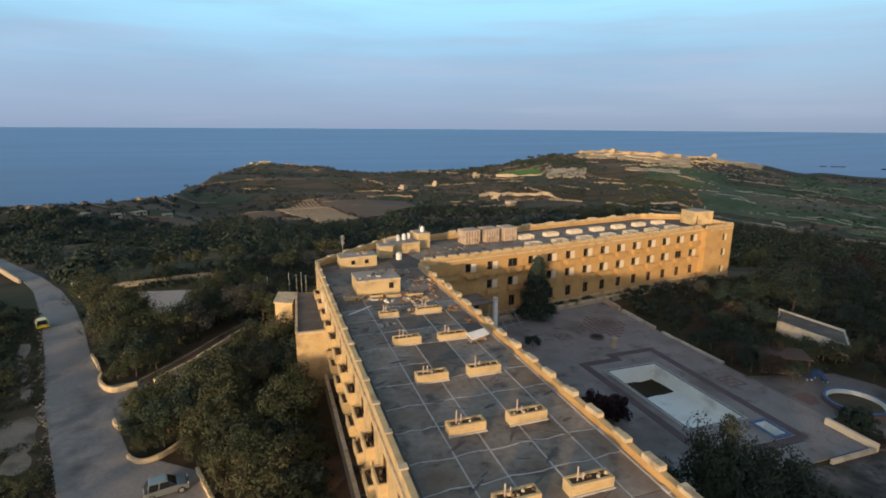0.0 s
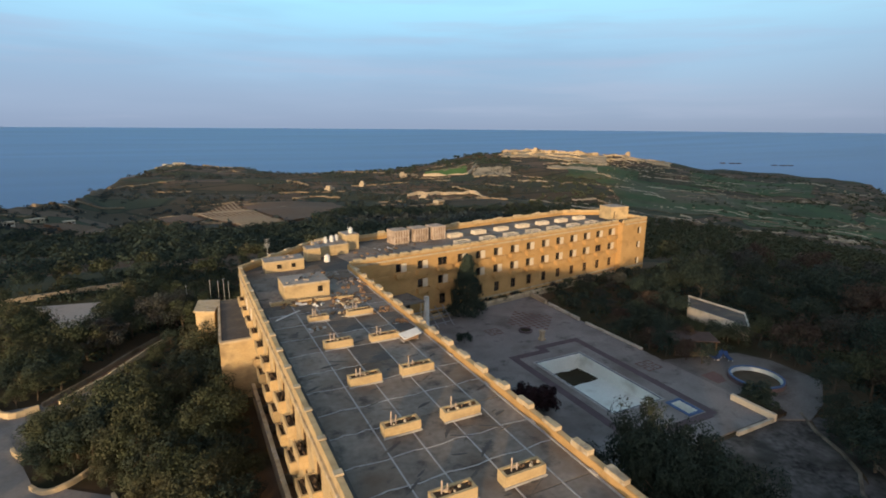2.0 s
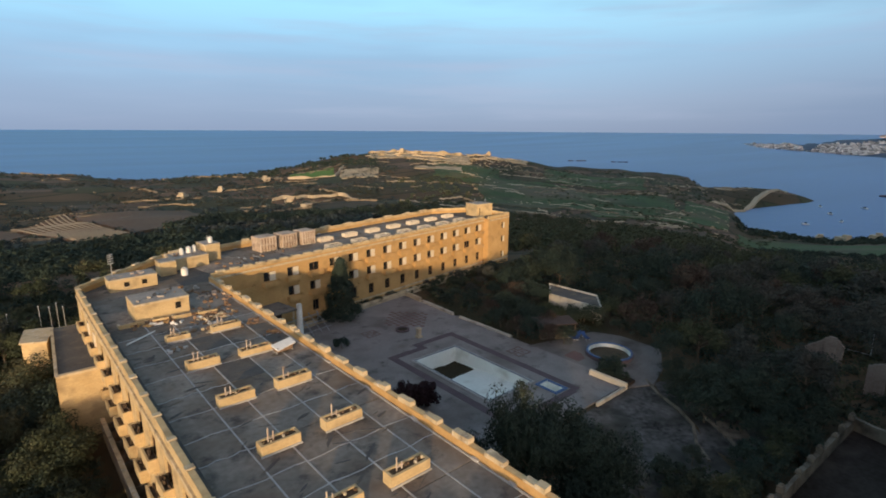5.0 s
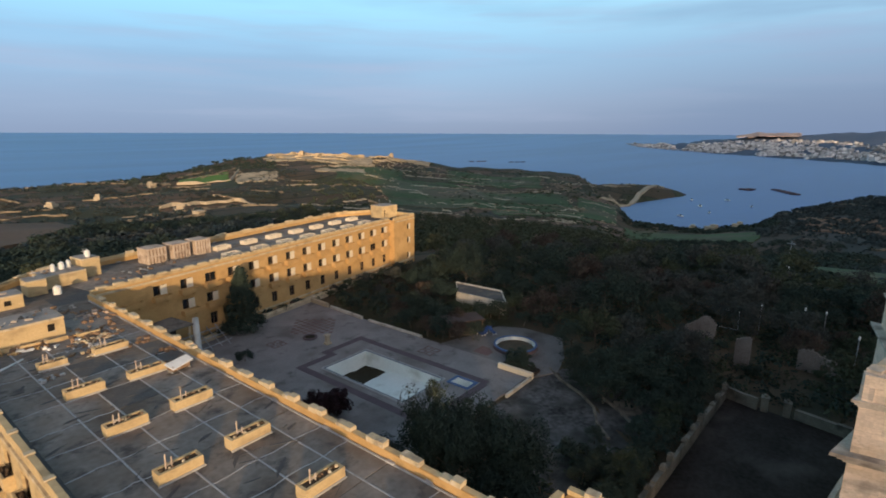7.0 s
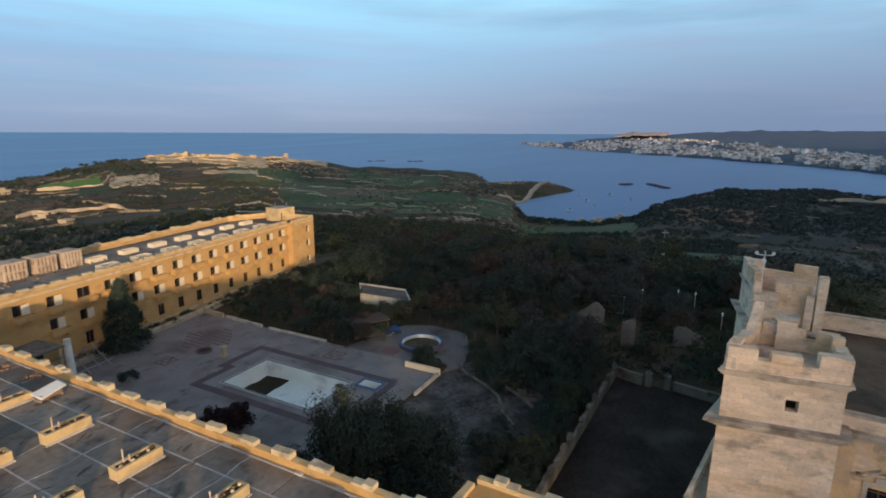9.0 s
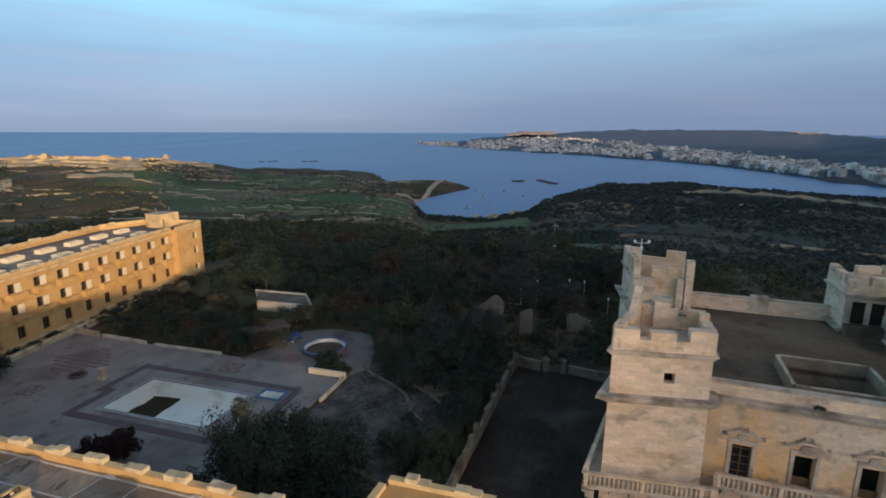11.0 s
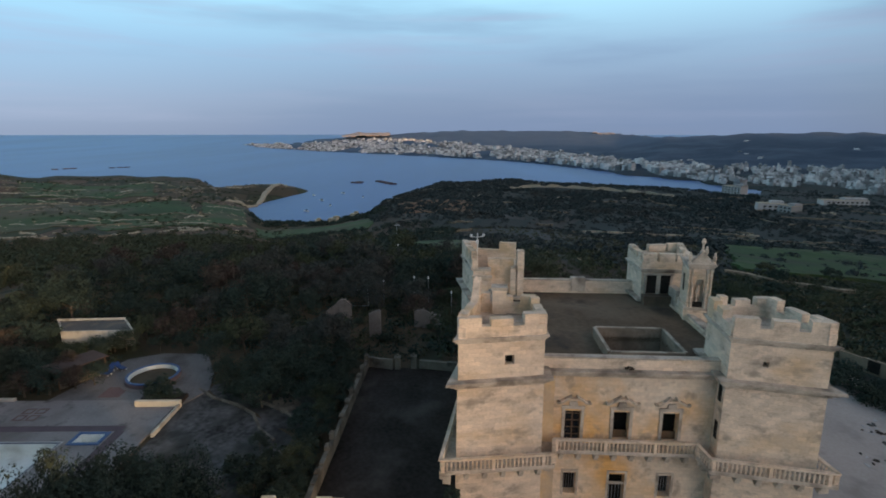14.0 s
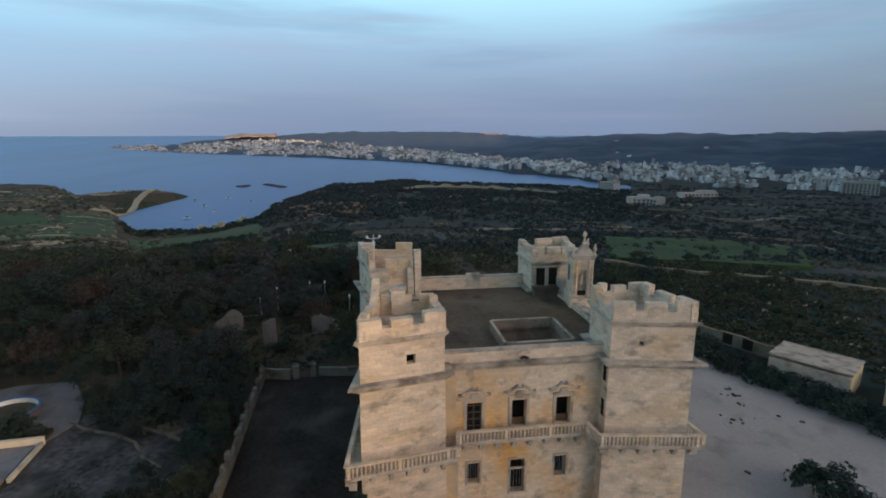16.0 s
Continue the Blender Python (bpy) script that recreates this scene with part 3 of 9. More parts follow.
def wall_panel(bm, p, q, z0, z1, thick, holes):
    """A wall along p-q, its outer face on the line and to the right of the way, with openings (s0, s1, za, zb)."""
    ln = math.hypot(q[0] - p[0], q[1] - p[1])
    d = ((q[0] - p[0]) / ln, (q[1] - p[1]) / ln)
    at = lambda s: (p[0] + d[0] * s, p[1] + d[1] * s)
    cuts = sorted({0.0, ln, *[h[0] for h in holes], *[h[1] for h in holes]})
    for a, b in zip(cuts, cuts[1:]):
        if b - a < 1e-4:
            continue
        here = sorted((h[2], h[3]) for h in holes if h[0] < (a + b) / 2 < h[1])
        z = z0
        for za, zb in here + [(z1, z1)]:
            if za - z > 1e-4:
                bar(bm, at(a), at(b), z, za, 0, thick)
            z = max(z, zb)
    bmesh.ops.remove_doubles(bm, verts=bm.verts, dist=0.001)
    return bm


def along(p, q, s, out=0.0):
    ln = math.hypot(q[0] - p[0], q[1] - p[1])
    dx, dy = (q[0] - p[0]) / ln, (q[1] - p[1]) / ln
    return (p[0] + dx * s + dy * out, p[1] + dy * s - dx * out)


def tube(bm, a, b, r, n=8, r2=None):
    """A round bar from a to b, tapering to r2."""
    a, b = Vector(a), Vector(b)
    w = (b - a).normalized()
    u = w.orthogonal().normalized()
    v = w.cross(u)
    ra, rb = r, r if r2 is None else r2
    ring = lambda c, k: [bm.verts.new(c + (u * math.cos(t) + v * math.sin(t)) * k) for t in [i * math.tau / n for i in range(n)]]
    A, B = ring(a, ra), ring(b, rb)
    bm.faces.new(A[::-1])
    bm.faces.new(B)
    for i in range(n):
        bm.faces.new((A[i], A[(i + 1) % n], B[(i + 1) % n], B[i]))
    return bm


def lathe(bm, profile, cx=0, cy=0, n=10):
    """A turned shape from (radius, height) pairs."""
    rings = [[bm.verts.new((cx + r * math.cos(i * math.tau / n), cy + r * math.sin(i * math.tau / n), z)) for i in range(n)] for r, z in profile]
    for A, B in zip(rings, rings[1:]):
        for i in range(n):
            bm.faces.new((A[i], A[(i + 1) % n], B[(i + 1) % n], B[i]))
    bm.faces.new(rings[0][::-1])
    bm.faces.new(rings[-1])
    return bm


def share(name, me, parent, m, label=""):
    """One more object on a mesh that is already there."""
    ob = new(name, me)
    ob.parent = parent
    ob.matrix_basis = m
    if label:
        ob["label"] = label
    return ob


# ---- flat grounds: road, yards, terrace ----
def patch(name, poly, z, material, label, category, thick=0.25, kind="structure"):
    ob = part(name, prism(nb(), poly, z - thick, z), material)
    return tagged(ob, label, category, kind=kind)


def ribbon(name, left, right, z, material, label, category):
    bm = nb()
    a = [bm.verts.new((x, y, z + max(0, land_height(x, y)))) for x, y in left]
    b = [bm.verts.new((x, y, z + max(0, land_height(x, y)))) for x, y in right]
    a2 = [bm.verts.new((x, y, z - 0.3)) for x, y in left]
    b2 = [bm.verts.new((x, y, z - 0.3)) for x, y in right]
    for i in range(len(left) - 1):
        bm.faces.new((a[i], a[i + 1], b[i + 1], b[i]))
        bm.faces.new((a2[i], a2[i + 1], a[i + 1], a[i]))
        bm.faces.new((b[i], b[i + 1], b2[i + 1], b2[i]))
    return tagged(part(name, bm, material), label, category, kind="structure")


road = ribbon("road", [(-16, 34), (-19.2, 48.8), (-22.6, 58), (-26.4, 68.6), (-30.4, 81.2), (-34.5, 93), (-39.2, 106), (-44, 118), (-51, 131), (-66, 151), (-84, 172)],
              [(-7, 33), (-13.6, 51.2), (-17.0, 60), (-20.6, 70.5), (-24.3, 79.4), (-29.4, 94.5), (-33.8, 106), (-39, 117), (-46, 129), (-60, 149), (-78, 170)], 0.06, M_ROAD,
              "worn pale asphalt road with patched, dusty edges", "road")
patch("pavement", [(-14.8, 52.4), (-12.0, 51.9), (-7.4, 48.4), (-5.2, 42), (-4, 30), (-8, 32.5)], 0.05, M_ROAD, "worn asphalt parking bay beside the road", "parking bay")
patch("driveway", [(-21.6, 70.4), (-15.2, 70.6), (-11.0, 73.6), (-10.4, 72), (-14.2, 64.5), (-15.8, 58.6), (-18.4, 60.2)], 0.04, M_ROAD, "dusty driveway entrance off the road", "driveway")
patch("court", [(-25, 112), (-14, 110), (-13.4, 99), (-18.4, 95.8)], 0.10, M_YARD, "pale blue-grey paved court among trees", "court")
M_VERGE = surface("dusty_verge", (0.17, 0.135, 0.10), (0.27, 0.225, 0.18), 0.3, 3, spots=(0.07, 0.062, 0.038), spot_scale=0.35, spot_amount=0.6)
for vi, (vx, vy, vl, vw, vt) in enumerate(((-26.4, 60.6, 4.4, 1.7, 70), (-25.2, 65.4, 2.6, 0.9, 66), (-24.6, 55.6, 2.4, 1.2, 60), (-29.2, 71.6, 2.8, 0.7, 70), (-31.6, 78, 3.4, 0.6, 72), (-34.6, 86, 4.0, 0.7, 70), (-33.0, 79.4, 2.6, 0.4, 66))):
    vp = []
    for k in range(26):
        a = k * math.tau / 26
        e = 1 + 0.5 * noise.noise((math.cos(a) * 1.3 + vx, math.sin(a) * 1.3 + vy, 0.5))
        u, v = vl * e * math.cos(a), vw * e * math.sin(a)
        c, d = math.cos(radians(vt + 38)), math.sin(radians(vt + 38))
        vp.append((vx + u * c - v * d, vy + u * d + v * c))
    patch("verge", vp, 0.028 + 0.004 * vi, M_VERGE, "bare trodden dirt verge beside the road", "dirt verge")
yard = patch("yard", [(16, -22), (33, -26.5), (40, -30), (62, -27), (76, -40), (66.5, -55.5), (39, -60), (14, -64)], 0.06, M_YARD, "pale dusty gravel yard with dark debris", "yard")
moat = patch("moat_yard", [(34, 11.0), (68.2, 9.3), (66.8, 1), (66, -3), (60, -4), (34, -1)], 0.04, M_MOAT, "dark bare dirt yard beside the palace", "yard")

# terrace paving with the holes of the pools
POOL = (41.9, 39.4, 49.5, 53.9)
POOL2 = (49.6, 35.5, 51.2, 38.1)


def rect_paving():
    bm = nb()
    holes = (POOL, POOL2)
    xs = sorted({22.2, 58.6, POOL[0], POOL[2], POOL2[0], POOL2[2]})
    ys = sorted({31.0, 72.0, POOL[1], POOL[3], POOL2[1], POOL2[3]})
    for x0, x1 in zip(xs, xs[1:]):
        for y0, y1 in zip(ys, ys[1:]):
            cx, cy = (x0 + x1) / 2, (y0 + y1) / 2
            if any(h[0] < cx < h[2] and h[1] < cy < h[3] for h in holes):
                continue
            box(bm, x0, y0, -0.3, x1, y1, 0.2)
    prism(bm, [(22.2, 72.0), (58.6, 72.0), (58.6, 78.8), (22.2, 73.2)], -0.3, 0.2)
    bmesh.ops.remove_doubles(bm, verts=bm.verts, dist=0.001)
    return bm


terrace = tagged(part("terrace", rect_paving(), M_PAVING), "stained grey-beige paved pool terrace", "terrace", kind="structure")

patch("garden_terrace", [(57.2, 30.6), (61, 28.6), (66, 30), (72.2, 33.4), (72.4, 40), (70.4, 44.0), (58.604, 47), (58.604, 31)], 0.195, M_PAVING_DARK, "darker paving round the paddling pool", "paving", 0.5)

# ---- pools ----
pool = thing("swimming_pool", "drained pale swimming pool with a dark patch in the deep end", "swimming pool", 45.7, 46.65, 0)


def ring_bar(bm, x0, y0, x1, y1, w, z0, z1):
    box(bm, x0 - w, y0 - w, z0, x1 + w, y0, z1)
    box(bm, x0 - w, y1, z0, x1 + w, y1 + w, z1)
    box(bm, x0 - w, y0, z0, x0, y1, z1)
    box(bm, x1, y0, z0, x1 + w, y1, z1)
    return bm


hx, hy = (POOL[2] - POOL[0]) / 2, (POOL[3] - POOL[1]) / 2
bm = nb()
a = [bm.verts.new(v) for v in ((-hx, -hy, -1.0), (hx, -hy, -1.0), (hx, -1.0, -1.3), (-hx, -1.0, -1.3), (hx, hy, -1.95), (-hx, hy, -1.95))]
bm.faces.new((a[0], a[1], a[2], a[3]))
bm.faces.new((a[3], a[2], a[4], a[5]))
part("basin_floor", bm, M_POOL, pool)
bm = ring_bar(nb(), -hx + 0.15, -hy + 0.15, hx - 0.15, hy - 0.15, 0.15, -2.7, 0.195)
part("basin_wall", bm, M_POOL, pool)
bm = nb()
top, low = [], []
for x, y in ((-1.9, 6.9), (0.3, 6.95), (1.2, 6.6), (3.3, 6.9), (3.35, 4.7), (3.2, 2.6), (1.3, 2.4), (0.4, 2.55), (-1.5, 2.3), (-1.75, 3.9), (-1.6, 5.4)):
    z = -1.3 - 0.65 * (y + 1) / (hy + 1)
    top.append(bm.verts.new((x, y, z + 0.05)))
    low.append(bm.verts.new((x, y, z - 0.2)))
bm.faces.new(top)
for i in range(len(top)):
    bm.faces.new((low[i - 1], low[i], top[i], top[i - 1]))
part("deep_end_patch", bm, M_DARK_BROWN, pool, "dark brown patch in the deep end")
part("coping", ring_bar(nb(), -hx, -hy, hx, hy, 0.16, 0.2, 0.27), M_DULLBLUE, pool, "dull blue-grey tiled coping")
part("coping_edge", ring_bar(nb(), -hx - 0.16, -hy - 0.16, hx + 0.16, hy + 0.16, 0.19, 0.2, 0.262), M_SEAM, pool)
part("coping_rim", ring_bar(nb(), -hx - 0.35, -hy - 0.35, hx + 0.35, hy + 0.35, 0.3, 0.2, 0.25), M_PAVING, pool)
p2 = thing("plunge_pool", "small square plunge pool with blue tiled rim", "pool", 50.4, 36.8, 0)
part("basin_floor", box(nb(), -0.8, -1.3, -1.1, 0.8, 1.3, -0.7), M_POOL, p2)
part("basin_wall", ring_bar(nb(), -0.7, -1.2, 0.7, 1.2, 0.1, -1.1, 0.21), M_POOL, p2)
part("coping", ring_bar(nb(), -0.8, -1.3, 0.8, 1.3, 0.4, 0.2, 0.28), M_BLUETILE, p2, "blue tiled coping")
# border of darker tiles round the pool
bd = thing("paving_border", "dull violet tile border set into the terrace paving", "paving", 0, 0, 0, kind="structure")
for x0, y0, x1, y1 in ((39.4, 33.8, 40.5, 57.2), (40.5, 56.1, 46, 57.2), (44.9, 57.2, 46, 58.6), (46, 57.5, 52.9, 58.6), (51.8, 34.2, 52.9, 57.5), (40.5, 33.8, 51.8, 34.9)):
    part("border_strip", box(nb(), x0, y0, 0.19, x1, y1, 0.206), M_VIOLET, bd)


def tile_rosette(x, y, n, size, gap, label):
    t = thing("paving_pattern", label, "paving", x, y, 0.2, 45 if n > 2 else 0, kind="structure")
    for i in range(n):
        for j in range(n):
            if n > 3 and (i + j) % 2:
                continue
            cx, cy = (i - (n - 1) / 2) * (size + gap), (j - (n - 1) / 2) * (size + gap)
            if n == 2:
                part("tile", ring_bar(nb(), cx - size / 2 + 0.24, cy - size / 2 + 0.24, cx + size / 2 - 0.24, cy + size / 2 - 0.24, 0.24, -0.01, 0.006), M_BRICKPAVE, t)
                continue
            part("tile", box(nb(), cx - size / 2, cy - size / 2, -0.01, cx + size / 2, cy + size / 2, 0.006), M_BRICKPAVE, t)


tile_rosette(42.6, 66.2, 2, 1.1, 0.22, "dull red paving squares set in the terrace")
tile_rosette(55.4, 46.6, 2, 1.2, 0.25, "dull red paving squares set in the terrace")
tile_rosette(60.6, 40.2, 1, 2.6, 0.1, "dull red paving square beside the round pool")
tile_rosette(51.0, 68.0, 10, 0.62, 0.06, "chequered dull red and pale paving field")
drain = thing("fire_pit", "round dark sooty patch with a low stone ring", "fire pit", 47.4, 64.3, 0.2)
part("ring", lathe(nb(), [(1.1, 0), (1.15, 0.22), (0.9, 0.25), (0.85, 0.05)], n=20), M_VIOLET, drain)
part("ash", lathe(nb(), [(0.85, 0.0), (0.8, 0.12)], n=16), M_DARK_BROWN, drain, "black ash bed")
plinth = thing("stone_pedestal", "short pale stone pedestal standing on the terrace", "pedestal", 47.6, 60.3, 0.2)
part("base", box(nb(), -0.45, -0.45, 0, 0.45, 0.45, 0.25), M_RUBBLE, plinth)
part("shaft", box(nb(), -0.28, -0.28, 0.25, 0.28, 0.28, 1.35), M_RUBBLE, plinth)
part("cap", box(nb(), -0.38, -0.38, 1.35, 0.38, 0.38, 1.5), M_RUBBLE, plinth)

kid = thing("round_pool", "round drained paddling pool with blue and white rim", "pool", 64.5, 37.3, 0.2)
part("floor", lathe(nb(), [(2.84, 0.01), (2.8, 0.05)], n=40), M_POOLDIRT, kid, "dirty brown floor")


def ring_wall(r0, r1, z0, z1, n=44):
    bm = nb()
    for i in range(n):
        a, b = i * math.tau / n, (i + 1) * math.tau / n
        c = lambda r, t: (r * math.cos(t), r * math.sin(t))
        prism(bm, [c(r0, a), c(r1, a), c(r1, b), c(r0, b)], z0, z1)
    bmesh.ops.remove_doubles(bm, verts=bm.verts, dist=0.001)
    return bm


part("inner_wall", ring_wall(2.84, 2.95, -0.1, 0.55), M_POOL, kid)
part("rim", ring_wall(2.95, 3.22, -0.1, 0.66), M_BLUETILE, kid, "blue tiled rim")
part("outer_wall", ring_wall(3.22, 3.35, -0.1, 0.5), M_VIOLET, kid)
part("step", ring_wall(3.35, 3.9, -0.05, 0.05), M_PAVING_DARK, kid)
pl = thing("planter", "long low white planter wall on the terrace edge", "planter", 57.2, 33.0, 0.2, 0)
part("wall", box(nb(), -0.25, -2.7, -0.2, 0.2, 2.6, 0.7), M_SHUTTER, pl)
part("soil", box(nb(), 0.2, -2.6, -0.2, 2.2, 2.5, 0.45), M_MOAT, pl, "dark soil")
part("side_wall", box(nb(), -6.4, -2.75, -0.3, -0.25, -2.45, 0.3), M_CREAM, pl)


LW = random.Random(12)


def low_wall(name, pts, z, h, w, material, label, category="wall", coping=None):
    t = thing(name, label, category, kind="structure")
    for i, (p, q) in enumerate(zip(pts, pts[1:])):
        d = Vector((q[0] - p[0], q[1] - p[1])).normalized() * (w / 2 - 0.004)
        a, b = (p[0] - d.x * (i > 0), p[1] - d.y * (i > 0)), (q[0], q[1])
        # each run in short worn lengths of uneven height
        ln = math.hypot(b[0] - a[0], b[1] - a[1])
        n = max(1, round(ln / 1.5))
        for k in range(n):
            u, v = along(a, b, ln * k / n), along(a, b, ln * (k + 1) / n - 0.012)
            top = z + h * (0.9 + 0.16 * LW.random()) + 0.003 * i
            j = LW.uniform(-0.02, 0.02)
            part("wall_run", bar(nb(), u, v, z - 0.4, top, w / 2 + j, w / 2 - j), material, t)
            if coping and LW.random() < 0.85:
                part("coping", bar(nb(), u, v, top, top + 0.1, w / 2 + 0.06 + j, w / 2 + 0.06), coping, t)
    return t


def curved(pts, n=4):
    """A smooth line through the plan points."""
    q = [pts[0]] + list(pts) + [pts[-1]]
    out = []
    for i in range(1, len(q) - 2):
        for k in range(n):
            t = k / n
            out.append(tuple(0.5 * (2 * q[i][j] + (q[i + 1][j] - q[i - 1][j]) * t + (2 * q[i - 1][j] - 5 * q[i][j] + 4 * q[i + 1][j] - q[i + 2][j]) * t * t + (3 * q[i][j] - q[i - 1][j] - 3 * q[i + 1][j] + q[i + 2][j]) * t ** 3) for j in (0, 1)))
    return out + [pts[-1]]


low_wall("terrace_wall", [(31, 74.4), (44, 76.6), (58.8, 79.0), (58.6, 73.6)], 0.2, 0.8, 0.45, M_RUBBLE, "low rubble wall along the terrace edge")
low_wall("terrace_wall", [(58.7, 73.0), (58.4, 64.2)], 0.2, 0.5, 0.35, M_CREAM, "low white terrace wall broken into stretches")
low_wall("terrace_wall", [(58.4, 62.6), (58.6, 53.4), (58.6, 50.8)], 0.2, 0.35, 0.35, M_CREAM, "low white terrace wall broken into stretches")
low_wall("garden_kerb", [(61.5, 30), (59.2, 27.2), (57.4, 23.6), (55.2, 21.0), (52.2, 19.4), (50, 17.2)], 0, 0.25, 0.3, M_OLDWALL, "curved low stone garden kerb")
low_wall("moat_wall", [(34, 11.1), (41, 10.9), (48, 10.5), (57.8, 10.0), (68.0, 9.4), (67.0, 5.9)], 0, 1.45, 0.34, M_OLDWALL, "old rubble boundary wall with worn coping", coping=M_OLDWALL)
low_wall("moat_wall", [(67.5, 2.2), (66.4, -3), (66, -10), (66, -30)], 0, 1.1, 0.45, M_OLDWALL, "old rubble boundary wall with worn coping", coping=M_OLDWALL)
for x, y in ((67.2, 5.2), (67.4, 3.0)):
    g = thing("gate_pier", "square stone gate pier with a cap", "gate pier", x, y, 0, group="gate piers")
    part("shaft", box(nb(), -0.35, -0.35, 0, 0.35, 0.35, 1.7), M_OLDWALL, g)
    part("cap", box(nb(), -0.44, -0.44, 1.7, 0.44, 0.44, 1.85), M_OLDWALL, g)
    part("finial", lathe(nb(), [(0.1, 1.85), (0.22, 1.95), (0.22, 2.1), (0.05, 2.25)]), M_OLDWALL, g)
# posts standing on the moat wall
for s in range(9):
    p = along((41, 10.9), (67.6, 9.4), 1.5 + s * 3.1 + 0.7 * math.sin(s * 2.3))
    g = thing("wall_pinnacle", "small worn stone pinnacle on the boundary wall", "pinnacle", p[0], p[1], 1.6, group="wall pinnacles")
    part("block", box(nb(), -0.3, -0.28, 0, 0.3, 0.28, 0.2 + 0.2 * (s % 3)), M_OLDWALL, g)
    part("tip", prism(nb(), [(-0.22, -0.2), (0.22, -0.2), (0.22, 0.2), (-0.22, 0.2)], 0.19 + 0.2 * (s % 3), 0.42 + 0.2 * (s % 3), 0.5), M_OLDWALL, g)
steps = thing("garden_steps", "flight of broad worn stone garden steps", "steps", 58.4, 16.6, 0, 38, kind="structure")
for i in range(6):
    part("step", box(nb(), -1.5, i * 0.45, -0.3, 1.5, i * 0.45 + 0.5, 0.06 + 0.05 * i), M_OLDWALL, steps)
patch("garden_floor", [(56.5, 13.5), (63.5, 15.5), (66.5, 27.5), (61.6, 29.0), (59.4, 26.8), (57.7, 23.4), (55.5, 20.6), (52.6, 18.6), (52, 14)], 0.02, M_DIRT, "dark dirt path between garden kerbs", "dirt")
patch("garden_floor", [(38, 14), (50, 14.5), (55.2, 20.9), (59.2, 26.9), (61.2, 30.2), (40, 30.6)], 0.03, M_DIRT, "bare pale dirt and rubble in the neglected garden", "dirt")
low_wall("garden_kerb", [(53.2, 14.6), (56.4, 18.4), (58.0, 21.0)], 0, 0.25, 0.3, M_OLDWALL, "curved low stone garden kerb")

# left side: walls along the road and path
low_wall("roadside_wall", curved([(-21.6, 73.2), (-21.2, 70.7), (-19.2, 68.2), (-16.7, 68.9)]), 0, 0.75, 0.3, M_KERB, "curved ochre roadside wall catching the light")
M_PATH = surface("red_earth_path", (0.15, 0.082, 0.05), (0.22, 0.125, 0.078), 0.3, 3, spots=(0.10, 0.062, 0.04), spot_scale=0.3, spot_amount=0.5)
patch("footpath", [(-16.4, 69.6), (-15.0, 69.3), (-11.2, 73.9), (-6.8, 81.1), (-3.2, 86.4), (-4.2, 87.2), (-7.8, 82), (-12.3, 75)], 0.05, M_PATH, "brown dirt footpath between low walls", "footpath")
low_wall("path_wall", [(-16.6, 69.8), (-12.5, 75.2), (-8, 82.2), (-4.4, 87.4)], 0, 0.55, 0.28, M_FIELDWALL, "rubble wall along a sunken path")
low_wall("path_wall", [(-14.8, 69.2), (-11, 73.8), (-6.6, 81), (-3, 86.4)], 0, 0.7, 0.3, M_KERB, "rubble wall along a sunken path")
low_wall("roadside_wall", curved([(-24.6, 80.6), (-23.2, 77.4), (-22.3, 75.0)]), 0, 0.6, 0.3, M_KERB, "broken ochre roadside wall")
low_wall("roadside_wall", curved([(-17.4, 60.6), (-16.9, 59.4), (-16.2, 58.6)]), 0, 0.55, 0.3, M_KERB, "short broken ochre roadside wall")
low_wall("roadside_wall", curved([(-14.5, 53.0), (-13.4, 51.7), (-12.0, 51.7), (-10.6, 52.8), (-9.6, 54.0)]), 0, 0.5, 0.28, M_KERB, "low curved ochre wall beside the parking bay")
low_wall("roadside_wall", [(-7.8, 48.6), (-7.0, 46.2), (-6.0, 43.4)], 0, 0.55, 0.28, M_KERB, "low ochre wall beside the parking bay")
low_wall("garden_wall", [(-8.5, 60.2), (-4.9, 61.3), (-1.4, 61.8)], 0, 0.6, 0.3, M_RUBBLE, "grey garden wall among the trees")
low_wall("roadside_wall", [(-34.6, 111.4), (-30.9, 115.6), (-22, 117.6), (-12, 119)], 0, 1.1, 0.4, M_RUBBLE, "pale rubble wall behind the court")
low_wall("roadside_wall", [(-49, 126), (-57, 138.5), (-72, 155)], 0, 0.8, 0.4, M_RUBBLE, "rubble wall along the road")

# ---- hotel ----
hotel = thing("hotel", "abandoned yellow limestone hotel with flat stained roofs and rows of balconies", "hotel")
A0, A1, A2, A3 = (22, 4), (22, 74.7), (86.6, 84.9), (86.8, 83.6)
B0, B1, B2 = (95.3, 84.9), (93.4, 97.6), (84.0, 101.2)
C0, C1 = (19.4, 91.2), (6.6, 79.3)

# solid near-black core just inside the faced walls, in place of unlit rooms
core = [(7.6, 4.8), (21.4, 4.8), (21.4, 75.6), (86, 85.9), (87.4, 84.6), (94.6, 85.5), (92.8, 97), (83.6, 100.4), (19.8, 90.5), (7.6, 78.9)]
part("core", prism(nb(), core, 0, 10.6), M_DARK, hotel, "near-black block standing in for the unlit interior")
WIN_S = [4.8 + 4.17 * k for k in range(15)]


def holes_for(ss, z, w, h, skip=()):
    return [(s - w / 2, s + w / 2, z, z + h) for i, s in enumerate(ss) if i not in skip]


